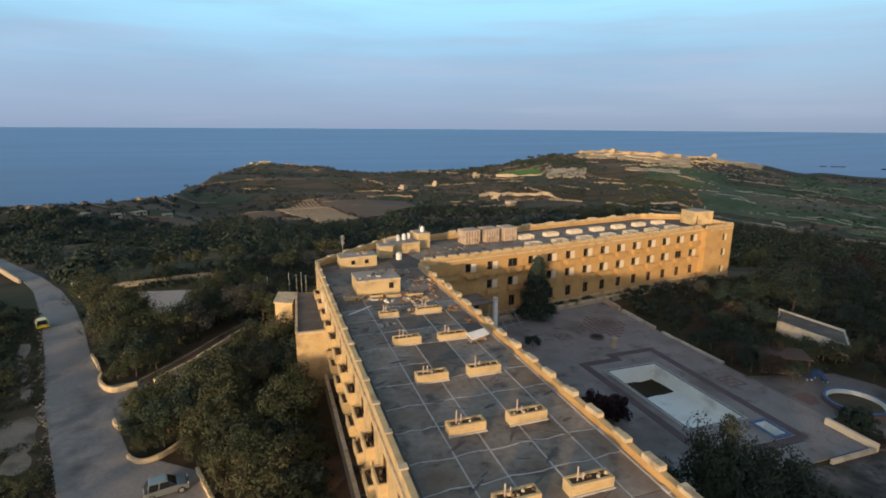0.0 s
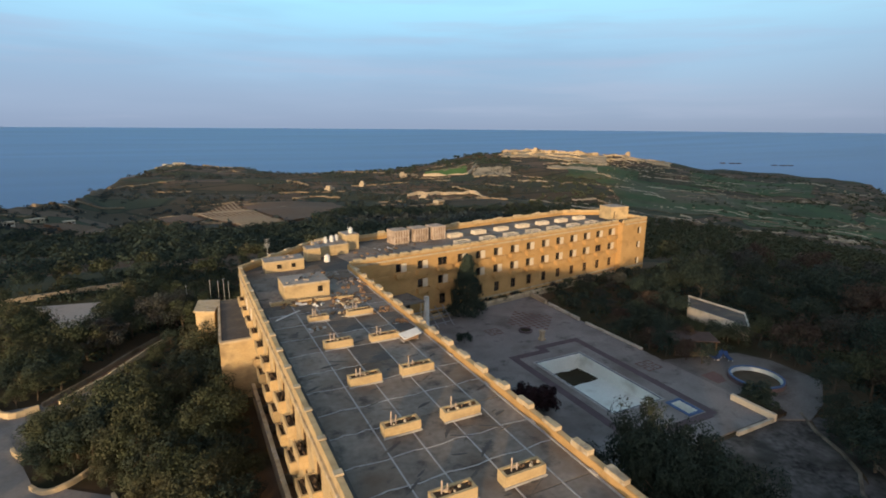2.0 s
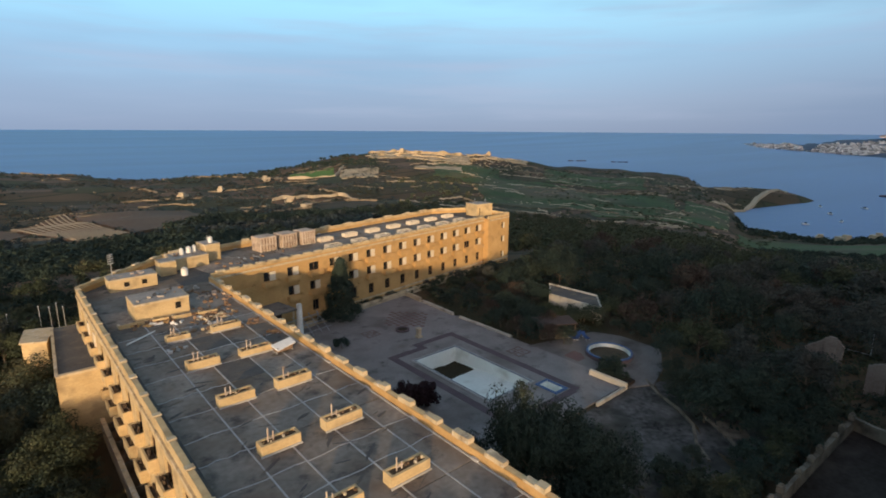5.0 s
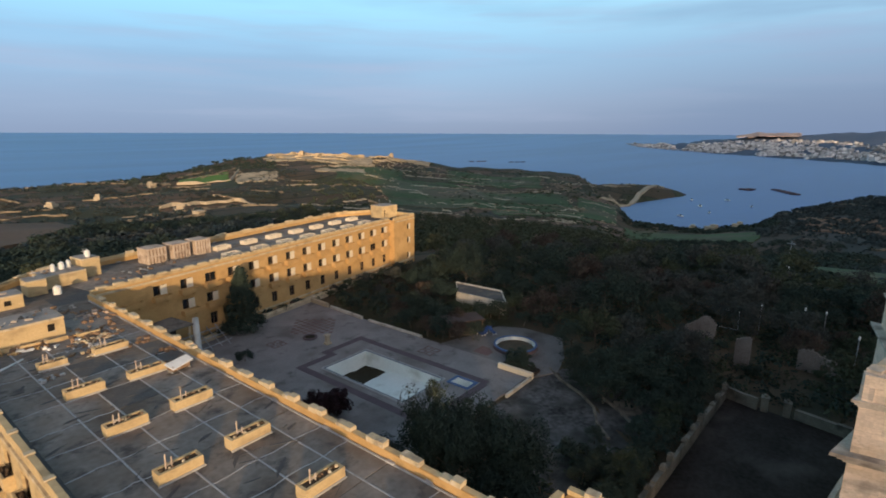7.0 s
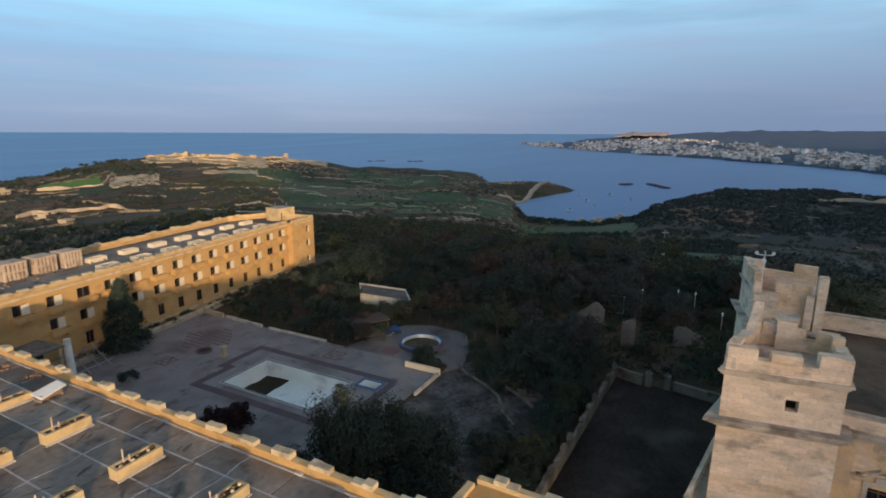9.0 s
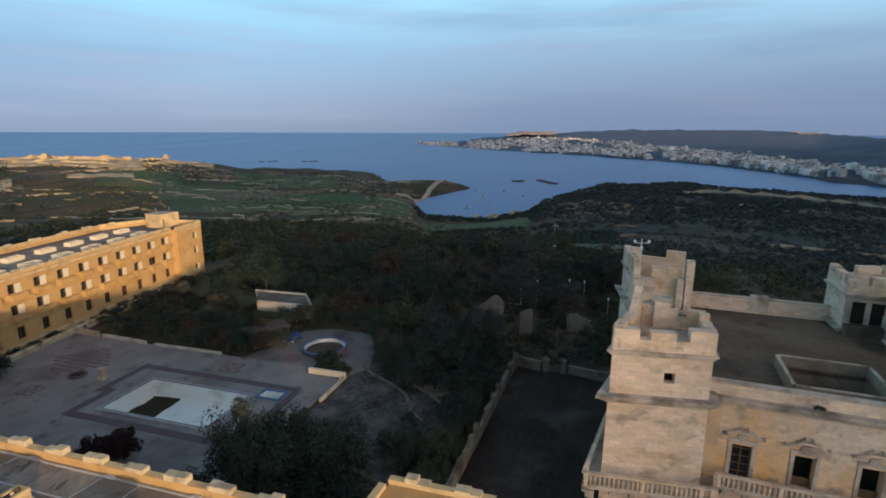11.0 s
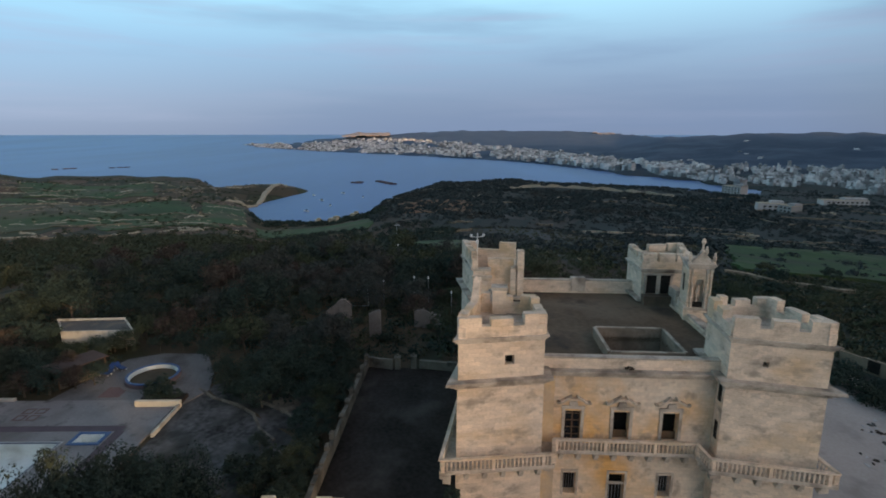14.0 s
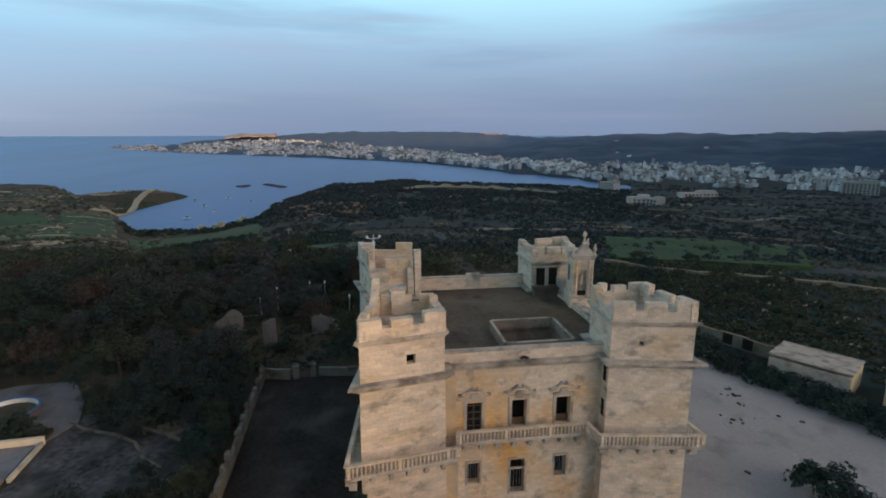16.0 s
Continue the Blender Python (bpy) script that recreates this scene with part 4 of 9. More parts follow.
front_holes = holes_for(WIN_S, 8.95, 2.0, 1.45, (0,)) + holes_for(WIN_S, 5.75, 2.0, 1.5, (0, 1)) + holes_for(WIN_S[3:], 2.0, 1.3, 1.9)
part("wall", wall_panel(nb(), A1, A2, 0, 11.6, 0.45, front_holes), M_HOTEL, hotel, "sunlit yellow limestone garden front")
part("wall", wall_panel(nb(), A3, B0, 0, 11.6, 0.45, [(5.4, 6.6, 8.7, 10.1), (5.4, 6.6, 5.4, 6.8), (5.4, 6.6, 1.6, 3.0)]), M_HOTEL, hotel)
part("wall", bar(nb(), A2, A3, 0, 11.59, 0, 0.4), M_HOTEL, hotel)
for p, q in ((A0, A1), (B0, B1), (B1, B2), (B2, C0), (C0, C1), ((6.6, 4), A0)):
    part("wall", bar(nb(), p, q, 0, 11.58, 0, 0.45), M_HOTEL, hotel)
BAL_Y = [75.4 - 4.36 * k for k in range(16)]
left_s = [79.3 - y for y in BAL_Y]
left_holes = holes_for(left_s, 7.5, 2.0, 2.3) + holes_for(left_s, 4.2, 2.0, 2.3) + holes_for(left_s, 1.0, 1.8, 2.1)
part("wall", wall_panel(nb(), C1, (6.6, 4), 0, 11.6, 0.5, left_holes), M_HOTEL_PALE, hotel, "yellow limestone road front")
# string courses
for p, q, z in ((A1, A2, 1.1), (A3, B0, 1.1), (A1, A2, 11.05), (A3, B0, 11.05), (C1, (6.6, 4), 10.75), (A0, A1, 10.9)):
    part("string_course", bar(nb(), along(p, q, 0.5), along(p, q, math.hypot(q[0] - p[0], q[1] - p[1]) - 0.05), z, z + 0.28, 0.16, -0.003), M_HOTEL_TRIM, hotel)

# raised walk along the foot of the garden front
part("plinth_walk", bar(nb(), along(A1, A2, 12), along(A1, A2, 64.8), 0, 0.75, 1.9, -0.17), M_RUBBLE, hotel, "raised pale walk along the foot of the front")
part("plinth_kerb", bar(nb(), along(A1, A2, 12, 1.6), along(A1, A2, 64.8, 1.6), 0.75, 1.15, 0.3, 0), M_HOTEL_TRIM, hotel)

# parapets with raised blocks
def parapet(p, q, z0, z1, step, blen, bh, w=0.35):
    part("parapet", bar(nb(), p, q, z0, z1, 0.05, w), M_HOTEL_PALE, hotel)
    ln = math.hypot(q[0] - p[0], q[1] - p[1])
    s, k = step * 0.35, 0
    pg = random.Random(int(ln * 10))
    while s + blen < ln:
        j = 0.06 * math.sin(k * 7.3)
        if blen > 1.4:
            # worn blocks, some split in two courses or missing a corner
            a = blen * pg.uniform(0.35, 0.7)
            part("parapet_block", bar(nb(), along(p, q, s + j), along(p, q, s + a), z1 - 0.02, z1 + bh * pg.uniform(0.55, 1.1), 0.03 + pg.uniform(0, 0.12), w + pg.uniform(0.02, 0.12)), M_HOTEL_TRIM, hotel)
            part("parapet_block", bar(nb(), along(p, q, s + a + 0.02), along(p, q, s + blen + j * 2), z1 - 0.02, z1 + bh * pg.uniform(0.3, 1.0), 0.03 + pg.uniform(0, 0.12), w + pg.uniform(0.02, 0.12)), M_HOTEL_TRIM, hotel)
            if pg.random() < 0.6:
                part("loose_stone", bar(nb(), along(p, q, s + blen + 0.5, -w - 0.25), along(p, q, s + blen + pg.uniform(0.8, 1.2), -w - pg.uniform(0.2, 0.35)), 10.99, 11.15, 0.1, 0.12), M_SEAM, hotel)
        else:
            part("parapet_block", bar(nb(), along(p, q, s + j), along(p, q, s + blen + j * 2), z1 - 0.02, z1 + bh + j * 0.4, 0.13, w + 0.1), M_HOTEL_TRIM, hotel)
        s, k = s + step, k + 1


parapet((22, 11.4), A1, 11.4, 11.6, 3.2, 1.55, 0.42, 0.36)
part("mortar_fillet", bar(nb(), (21.45, 13.6), (21.45, 74), 10.95, 11.06, 0.0, 0.16), M_SEAM, hotel)
parapet((25.4, 10.85), (25.4, 4.4), 11.4, 11.7, 3.0, 1.5, 0.34, 0.4)
parapet((22.4, 11.1), (24.95, 10.88), 11.4, 11.7, 9, 1.5, 0.3, 0.4)
part("corner_block", prism(nb(), [(22.004, 11.0), (25.35, 10.8), (25.35, 4.3), (22.004, 4.3)], 0, 11.4), M_HOTEL, hotel)
parapet(A1, A2, 11.6, 12.0, 2.1, 1.25, 0.22)
parapet(A3, B0, 11.6, 12.2, 20, 1, 0.2)
parapet(B0, B1, 11.58, 12.2, 20, 1, 0.2)
parapet(B1, B2, 11.58, 12.2, 20, 1, 0.2)
parapet(B2, C0, 11.58, 12.1, 6.0, 2.2, 0.35)
parapet(C0, C1, 11.58, 12.0, 4.0, 1.2, 0.15)
parapet(C1, (6.6, 4), 11.6, 12.0, 3.9, 0.5, 0.10)
part("gutter", bar(nb(), (7.05, 79), (7.05, 5), 10.95, 11.35, -0.02, 0.35), M_ROOF_DARK, hotel)

# roof sheets, wing by wing, in screed panels between mortar seams
part("roof", prism(nb(), [(6.9, 4.3), (21.8, 4.3), (21.8, 74.9), (86.3, 85.3), (87.1, 84.1), (95.0, 85.3), (93.2, 97.3), (84.0, 100.9), (19.6, 90.8), (6.9, 79.1)], 10.6, 10.96), M_ROOF_DARK, hotel, "flat roof under screed panels")
roof_x = [7.3, 10.62, 13.08, 16.26, 19.12, 21.45]
roof_y = [13.4, 17.2, 21.4, 25.3, 28.3, 32.0, 35.3, 38.9, 42.3, 46.5, 50.4, 54.2, 58.0, 61.6]
rng = random.Random(5)
for i in range(5):
    for j in range(13):
        x0, x1, y0, y1 = roof_x[i] + 0.06, roof_x[i + 1] - 0.06, roof_y[j] + 0.05, roof_y[j + 1] - 0.05
        if rng.random() < 0.16 and j < 12:
            y1 += 0.04
        dark = (i, j) in ((2, 8), (4, 9), (4, 10), (2, 10))
        part("roof_panel", box(nb(), x0, y0, 10.9, x1, y1, 11.0 + rng.uniform(-0.008, 0.012)), M_ROOF_DARK if dark else M_ROOF, hotel)
for x in roof_x[1:5]:
    part("seam", box(nb(), x - 0.055, 13.4, 10.9, x + 0.055, 61.6, 11.025), M_SEAM, hotel)
for j, y in enumerate(roof_y[1:-1]):
    a, b = (7.3, 21.4) if j % 3 != 1 else (7.3, 13.05)
    bm = nb()
    for k in range(14):
        u, v = a + (b - a) * k / 14, a + (b - a) * (k + 1) / 14
        o = 0.12 * math.sin(k * 1.7 + j * 2.1)
        prism(bm, [(u, y - 0.04 + o), (v, y - 0.04 + 0.12 * math.sin((k + 1) * 1.7 + j * 2.1)), (v, y + 0.05 + 0.12 * math.sin((k + 1) * 1.7 + j * 2.1)), (u, y + 0.05 + o)], 10.9, 11.018)
    part("seam", bm, M_SEAM, hotel)
for x0, y0, x1, y1 in ((7.3, 61.7, 21.4, 68.2), (7.3, 68.3, 21.4, 74.4), (7.3, 74.5, 18, 79.0)):
    part("roof_panel", box(nb(), x0, y0, 10.9, x1, y1, 11.0), M_ROOF, hotel)
for k in range(9):
    p, q = along(A1, A2, 1.5 + 7.2 * k, -0.6), along(A1, A2, 8.6 + 7.2 * k, -0.6)
    part("roof_panel", bar(nb(), p, q, 10.9, 10.99 + 0.006 * (k % 3), 0, 14.2), M_ROOF, hotel)

# tar patches and stains laid over the screed
tg = random.Random(17)
for k in range(80):
    cx, cy = tg.uniform(7.8, 20.8), tg.uniform(16, 60)
    ln, wd, an = tg.uniform(0.4, 2.4), tg.uniform(0.04, 0.3), tg.uniform(-0.5, 0.9)
    pts = []
    for i in range(9):
        t = i * math.tau / 9
        q = tg.uniform(0.65, 1.15)
        px, py = ln * math.cos(t) * q / 2, wd * math.sin(t) * q / 2
        pts.append((cx + px * math.cos(an) - py * math.sin(an), cy + px * math.sin(an) + py * math.cos(an)))
    part("tar_patch", prism(nb(), pts, 10.95, 11.02 + 0.0003 * k), M_ROOF_DARK, hotel)

# windows: shutters, balconies
def bay_window(p, q, s, z, w, h, balcony, k):
    fr = thing_part("window", hotel)
    c = along(p, q, s, -0.22)
    ang = math.degrees(math.atan2(q[1] - p[1], q[0] - p[0]))
    fr.matrix_basis = pose(c[0], c[1], z, 0, 0, ang)
    bm = nb()
    for x in (-w / 2 + 0.03, -0.03, w / 2 - 0.09):
        box(bm, x, -0.05, 0, x + 0.06, 0.03, h)
    box(bm, -w / 2 + 0.03, -0.045, h - 0.08, w / 2 - 0.03, 0.025, h - 0.003)
    part("window_frame", bm, M_WOOD, fr)
    part("pane", box(nb(), -w / 2 + 0.05, 0.03, 0.003, w / 2 - 0.05, 0.05, h - 0.1), M_GLASS, fr)
    if k % 4 != 3 or k in (7, 11):
        # a white shutter leaf standing open
        part("shutter", box(nb(), w * 0.0, -0.3 - 0.02 * (k % 3), 0.02, w / 2 - 0.02, -0.22, h - 0.06), M_SHUTTER, fr, "faded cream shutter leaf")


def thing_part(name, parent):
    ob = new(name)
    ob.parent = parent
    return ob


def balcony(p, q, s, z, width, out, high, k, stone=None):
    stone = stone or M_HOTEL
    b = thing_part("balcony", hotel)
    c = along(p, q, s)
    b.matrix_basis = pose(c[0], c[1], z, 0, 0, math.degrees(math.atan2(q[1] - p[1], q[0] - p[0])))
    w = width / 2
    bm = nb()
    box(bm, -w, -out, -0.22, w, -0.003, 0)
    part("slab", bm, stone, b)
    bm = nb()
    box(bm, -w, -out, 0, w, -out + 0.16, high)
    box(bm, -w, -out + 0.16, 0, -w + 0.16, -0.003, high)
    box(bm, w - 0.16, -out + 0.16, 0, w, -0.003, high)
    part("balcony_wall", bm, stone, b)
    for x in (-w * 0.6, w * 0.6):
        bm = nb()
        prism(bm, [(x - 0.12, -out * 0.7), (x + 0.12, -out * 0.7), (x + 0.12, -0.003), (x - 0.12, -0.003)], -0.55, -0.222)
        part("bracket", bm, stone, b)
    return b


for k, s in enumerate(WIN_S):
    if k > 0:
        bay_window(A1, A2, s, 8.95, 2.0, 1.45, True, k)
    if k > 1:
        bay_window(A1, A2, s, 5.75, 2.0, 1.5, True, k + 2)
    if k > 2:
        bay_window(A1, A2, s, 2.0, 1.3, 1.9, False, k * 4 + 3)
    balcony(A1, A2, s, 8.4, 2.7, 0.9, 0.55, k)
    if k != 1:
        balcony(A1, A2, s, 5.2, 2.7, 0.9, 0.55, k)
for z in (8.7, 5.4, 1.6):
    bay_window(A3, B0, 6.0, z, 1.2, 1.4, False, 1)
BG = random.Random(15)
for k, s in enumerate(left_s):
    for z, h in ((7.5, 2.3), (4.2, 2.3)):
        bay_window(C1, (6.6, 4), s, z, 2.0, h, True, k * 4 + 3)
        b = balcony(C1, (6.6, 4), s, z - 0.05, 2.3, 0.68, 0.8, k, M_HOTEL_PALE)
        # dirt and dead plants choke the trough
        bm = nb()
        box(bm, -0.98, -0.515, 0.003, 0.98, -0.01, 0.66)
        for i in range(7):
            u, v, e = BG.uniform(-0.85, 0.85), BG.uniform(-0.42, -0.12), BG.uniform(0.07, 0.2)
            prism(bm, [(u - e, v - e * 0.6), (u + e * 0.8, v - e * 0.5), (u + e, v + e * 0.5), (u - e * 0.7, v + e * 0.6)], 0.5, 0.7 + e * BG.uniform(0.6, 1.8), 0.55)
        part("dirt_fill", bm, M_VENTDIRT, b, "brown dirt and dead plants in the balcony trough")
    # ground floor terrace partitions
    y = 79.3 - s - 2.18
    part("partition", box(nb(), 5.75, y - 0.12, 0, 6.596, y + 0.12, 1.7), M_OLDWALL, hotel)
    part("terrace_floor", box(nb(), 5.75, y + 0.122, 0, 6.596, y + 4.238, 0.75), M_RUST, hotel)
part("terrace_wall", box(nb(), 5.45, 6, 0, 5.748, 60.8, 2.1), M_RUBBLE, hotel, "long low grey terrace wall")
part("terrace_coping", box(nb(), 5.39, 6, 2.1, 5.81, 60.8, 2.2), M_HOTEL_TRIM, hotel)

# entrance annexe on the road side
ann = thing_part("annexe", hotel)
ann["label"] = "low flat-roofed entrance annexe"
part("wall", prism(nb(), [(2.4, 61.8), (6.59, 61.8), (6.59, 78.6), (3.4, 78.6)], 0, 7.3), M_HOTEL_PALE, ann)
part("roof", prism(nb(), [(2.7, 62.5), (6.55, 62.5), (6.55, 78.3), (3.6, 78.3)], 7.3, 7.36), M_ROOF_DARK, ann)
bm = nb()
bar(bm, (2.4, 61.8), (6.58, 61.8), 7.3, 7.55, 0.12, 0.4)
bar(bm, (3.4, 78.6), (2.4, 62.25), 7.3, 7.5, 0.05, 0.25)
part("coping", bm, M_HOTEL_TRIM, ann)
part("pavilion", prism(nb(), [(0.3, 75.6), (2.6, 74.4), (3.6, 79), (1.0, 80)], 0, 7.1), M_HOTEL_PALE, ann)
part("pavilion_roof", prism(nb(), [(0.1, 75.4), (2.7, 74.1), (3.8, 79.2), (0.9, 80.3)], 7.1, 7.3), M_HOTEL_TRIM, ann)


# ---- rooms and gear on the roof ----
def roof_room(poly, z1, label, door=None):
    r = thing_part("roof_room", hotel)
    r["label"] = label
    part("wall", prism(nb(), poly, 11.0, z1), M_HOTEL_PALE, r)
    cx, cy = sum(p[0] for p in poly) / 4, sum(p[1] for p in poly) / 4
    grow = [(cx + (x - cx) * 1.02, cy + (y - cy) * 1.03) for x, y in poly]
    bm = nb()
    for p, q in zip(grow, grow[1:] + grow[:1]):
        bar(bm, p, q, z1 - 0.05, z1 + 0.15, 0, 0.25)
    part("coping", bm, M_HOTEL_TRIM, r)
    part("roof", prism(nb(), [(cx + (x - cx) * 0.985, cy + (y - cy) * 0.975) for x, y in poly], z1, z1 + 0.17), M_SLAB, r)
    if door:
        part("window", box(nb(), door[0], door[1] - 0.03, door[2], door[0] + door[3], door[1] + 0.2, door[2] + door[4]), M_DARK, r, "small dark window opening")
        part("window_frame", box(nb(), door[0] - 0.08, door[1] - 0.05, door[2] - 0.12, door[0] + door[3] + 0.08, door[1] + 0.1, door[2] - 0.003), M_HOTEL_TRIM, r)
    return r


roof_room([(10.2, 62.9), (15.8, 63.1), (15.8, 67.4), (10.2, 67.2)], 12.9, "low yellow stair-head room on the roof", (14.3, 63.06, 11.75, 0.6, 0.75))
rr = roof_room([(10.0, 77.0), (15.7, 77.4), (15.7, 80.4), (10.0, 80.0)], 12.5, "yellow rooftop plant room", (11.7, 77.1, 11.5, 0.6, 0.6))
part("window", box(nb(), 13.8, 77.2, 11.5, 14.4, 77.42, 12.1), M_DARK, rr, "small dark window opening")
roof_room([(17.0, 81.2), (19.2, 81.4), (19.2, 84), (17, 84)], 12.9, "tall yellow rooftop stair tower")
roof_room([(19.5, 83.4), (24.6, 84.2), (24.2, 88.6), (19.2, 87.6)], 12.6, "rooftop lift machine room")
roof_room([(24.8, 86.2), (27.2, 86.6), (26.8, 90), (24.4, 89.6)], 13.6, "tall yellow rooftop lift tower")
roof_room([(89.4, 90.2), (94.2, 89.6), (94.4, 93.6), (89.8, 94.4)], 13.9, "pale rooftop stair-head room with a dark door", (90.2, 90.1, 11.2, 0.7, 1.9))
for k, (x0, s0, ww) in enumerate(((33.8, 0, 3.0), (38.0, 0.4, 2.9), (42.0, 0.8, 2.7))):
    tk = thing("water_tank", "weathered pinkish concrete water tank block on the hotel roof", "water tank", x0 + ww / 2, 88.4 + s0, 10.99, 8, group="roof water tanks")
    part("tank_body", box(nb(), -ww / 2 + 0.1, -1.3, 0.25, ww / 2 - 0.1, 1.3, 2.35), M_RUST, tk)
    part("lid", box(nb(), -ww / 2 - 0.1, -1.5, 2.35, ww / 2 + 0.1, 1.5, 2.55), M_TANK, tk)
    bm = nb()
    for x in (-ww / 2 + 0.3, 0, ww / 2 - 0.3):
        box(bm, x - 0.15, -1.3, 0, x + 0.15, 1.3, 0.25)
    part("bearer", bm, M_RUBBLE, tk)
    bm = nb()
    for i in range(6):
        x, y = -ww / 2 + 0.1 + i * (ww - 0.2) / 5, -1.4 + 0.1 + i * 2.6 / 5
        part("slat", box(nb(), x - 0.14, -1.45, 0.0, x + 0.14, -1.303, 2.347), M_TANK, tk)
        part("slat", box(nb(), -ww / 2 - 0.05, y - 0.14, 0.0, -ww / 2 + 0.097, y + 0.14, 2.345), M_TANK, tk)
    part("cross_bar", box(nb(), -ww / 2 - 0.06, -1.47, 1.1, ww / 2, -1.38, 1.3), M_TANK, tk)


def vent_box(x, y, w=2.85, d=0.95, h=0.82, turn=0, full=True, label="open yellow masonry ventilation box with pipes on the roof"):
    v = thing("vent_box", label, "vent box", x, y, 10.99, turn, group="roof vent boxes")
    part("front_wall", box(nb(), -w / 2, -d / 2, 0, w / 2, -d / 2 + 0.18, h), M_HOTEL_PALE, v)
    part("back_wall", box(nb(), -w / 2, d / 2 - 0.18, 0, w / 2, d / 2, h + 0.01), M_HOTEL_PALE, v)
    part("side_wall", box(nb(), -w / 2, -d / 2 + 0.183, 0, -w / 2 + 0.2, d / 2 - 0.183, h - 0.01), M_HOTEL_PALE, v)
    part("side_wall", box(nb(), w / 2 - 0.2, -d / 2 + 0.183, 0, w / 2, d / 2 - 0.183, h - 0.01), M_HOTEL_PALE, v)
    part("skirting", box(nb(), -w / 2 - 0.08, -d / 2 - 0.08, 0, w / 2 + 0.08, -d / 2 - 0.003, 0.14), M_SEAM, v)
    part("infill", box(nb(), -w / 2 + 0.2, -d / 2 + 0.18, 0, w / 2 - 0.2, d / 2 - 0.18, h - 0.09), M_VENTDIRT, v, "dark brown dirt filling")
    if full:
        for px, ph in ((-w * 0.27, 1.75), (-w * 0.14, 1.5)):
            part("pipe", tube(nb(), (px, 0, 0.3), (px + 0.03, 0.02, ph * rng.uniform(0.8, 1.05)), 0.05), M_TANK, v, "pale vent pipe")
        part("pipe", tube(nb(), (-w * 0.27, 0, 0.95), (-w * 0.1, 0.02, 0.95), 0.05), M_TANK, v, "pale vent pipe")
        for i in range(9):
            bm = nb()
            bx, bq = rng.uniform(-w * 0.4, w * 0.42), rng.uniform(0.5, 1.0)
            lathe(bm, [(0.08 * bq, h - 0.1), (0.15 * bq, h - 0.05), (0.11 * bq, h + 0.07 * bq), (0.03, h + 0.11 * bq)], bx, rng.uniform(-0.2, 0.2), 6)
            part("rubble", bm, (M_RUST, M_VENTDIRT, M_HOTEL_TRIM)[i % 3], v)
    return v


for y in (22.95, 30.85, 38.85, 46.95, 55.0):
    vent_box(12.35, y, 2.75 if y < 50 else 2.2, h=0.82 if y < 50 else 0.6)
    vent_box(17.1, y - 0.05, 2.95, h=0.82 if y < 45 else 0.66)
for y in (15.0,):
    vent_box(12.35, y, 2.75)
    vent_box(17.1, y, 2.95)
# two rows of pale light-well kerbs on the far wing
for k in range(7):
    for row, off in ((4.0, 0.0), (9.8, 2.6)):
        p = along(A1, A2, 24.5 + 6.1 * k + off, -row)
        if p[0] > 87 or p[0] < 44:
            continue
        v = thing("light_well", "low white-rendered light-well box on the roof", "light well", p[0], p[1], 10.99, 9, group="roof light wells")
        part("wall", ring_bar(nb(), -1.3, -0.5, 1.3, 0.5, 0.2, 0, 0.72), M_SHUTTER, v)
        part("cover", box(nb(), -1.3, -0.5, 0.3, 1.3, 0.5, 0.5), M_ROOF_DARK, v)


def junk(x, y, n, material, label, spread=1.6, seed=0, z=10.99):
    r = random.Random(seed)
    j = thing("debris_heap", label, "debris", x, y, z)
    for i in range(n):
        a, b, c = r.uniform(0.15, 0.7), r.uniform(0.1, 0.4), r.uniform(0.06, 0.3)
        bm = box(nb(), -a / 2, -b / 2, 0, a / 2, b / 2, c)
        ob = part("scrap", bm, material if i % 3 else M_RUST, j)
        ob.matrix_basis = pose(r.uniform(-spread, spread), r.uniform(-spread * 0.5, spread * 0.5), 0.01, r.uniform(-4, 12), r.uniform(-4, 4), r.uniform(0, 180))


for k, (x, y, z, w) in enumerate(((11.6, 64.6, 12.97, 1.6), (14.2, 65.8, 12.97, 1.8), (12.6, 78.8, 12.57, 2.0), (21.6, 86.4, 12.67, 1.8), (37.5, 86.2, 10.99, 2.6), (46.5, 88.6, 10.99, 2.4))):
    junk(x, y, 9, (M_SLAB, M_ROOF_DARK, M_TANK)[k % 3], "loose slabs and rubble lying on the roof", w, 30 + k, z)
# broken masonry kerbs before the stair-head
for x, y, w, t in ((9.6, 62.0, 2.4, 4), (12.4, 61.7, 1.6, -3), (14.6, 61.5, 1.8, 5), (17.2, 61.0, 2.0, -8)):
    kb = thing("broken_kerb", "broken low yellow masonry kerb heaped with rubble", "kerb", x, y, 10.99, t)
    part("kerb_wall", box(nb(), -w / 2, -0.12, 0, w / 2, 0.12, 0.42), M_HOTEL_PALE, kb)
    part("kerb_end", box(nb(), -w / 2, 0.123, 0, -w / 2 + 0.22, 0.9, 0.34), M_HOTEL_TRIM, kb)
    for i in range(6):
        st = part("rubble", prism(nb(), [(-0.2, -0.14), (0.18, -0.16), (0.22, 0.1), (-0.1, 0.18)], 0, 0.22, 0.7), (M_RUST, M_MOAT, M_SEAM)[i % 3], kb)
        st.matrix_basis = pose(rng.uniform(-w / 2 + 0.4, w / 2 - 0.1), rng.uniform(0.3, 0.8), 0, 0, 0, rng.uniform(0, 180))
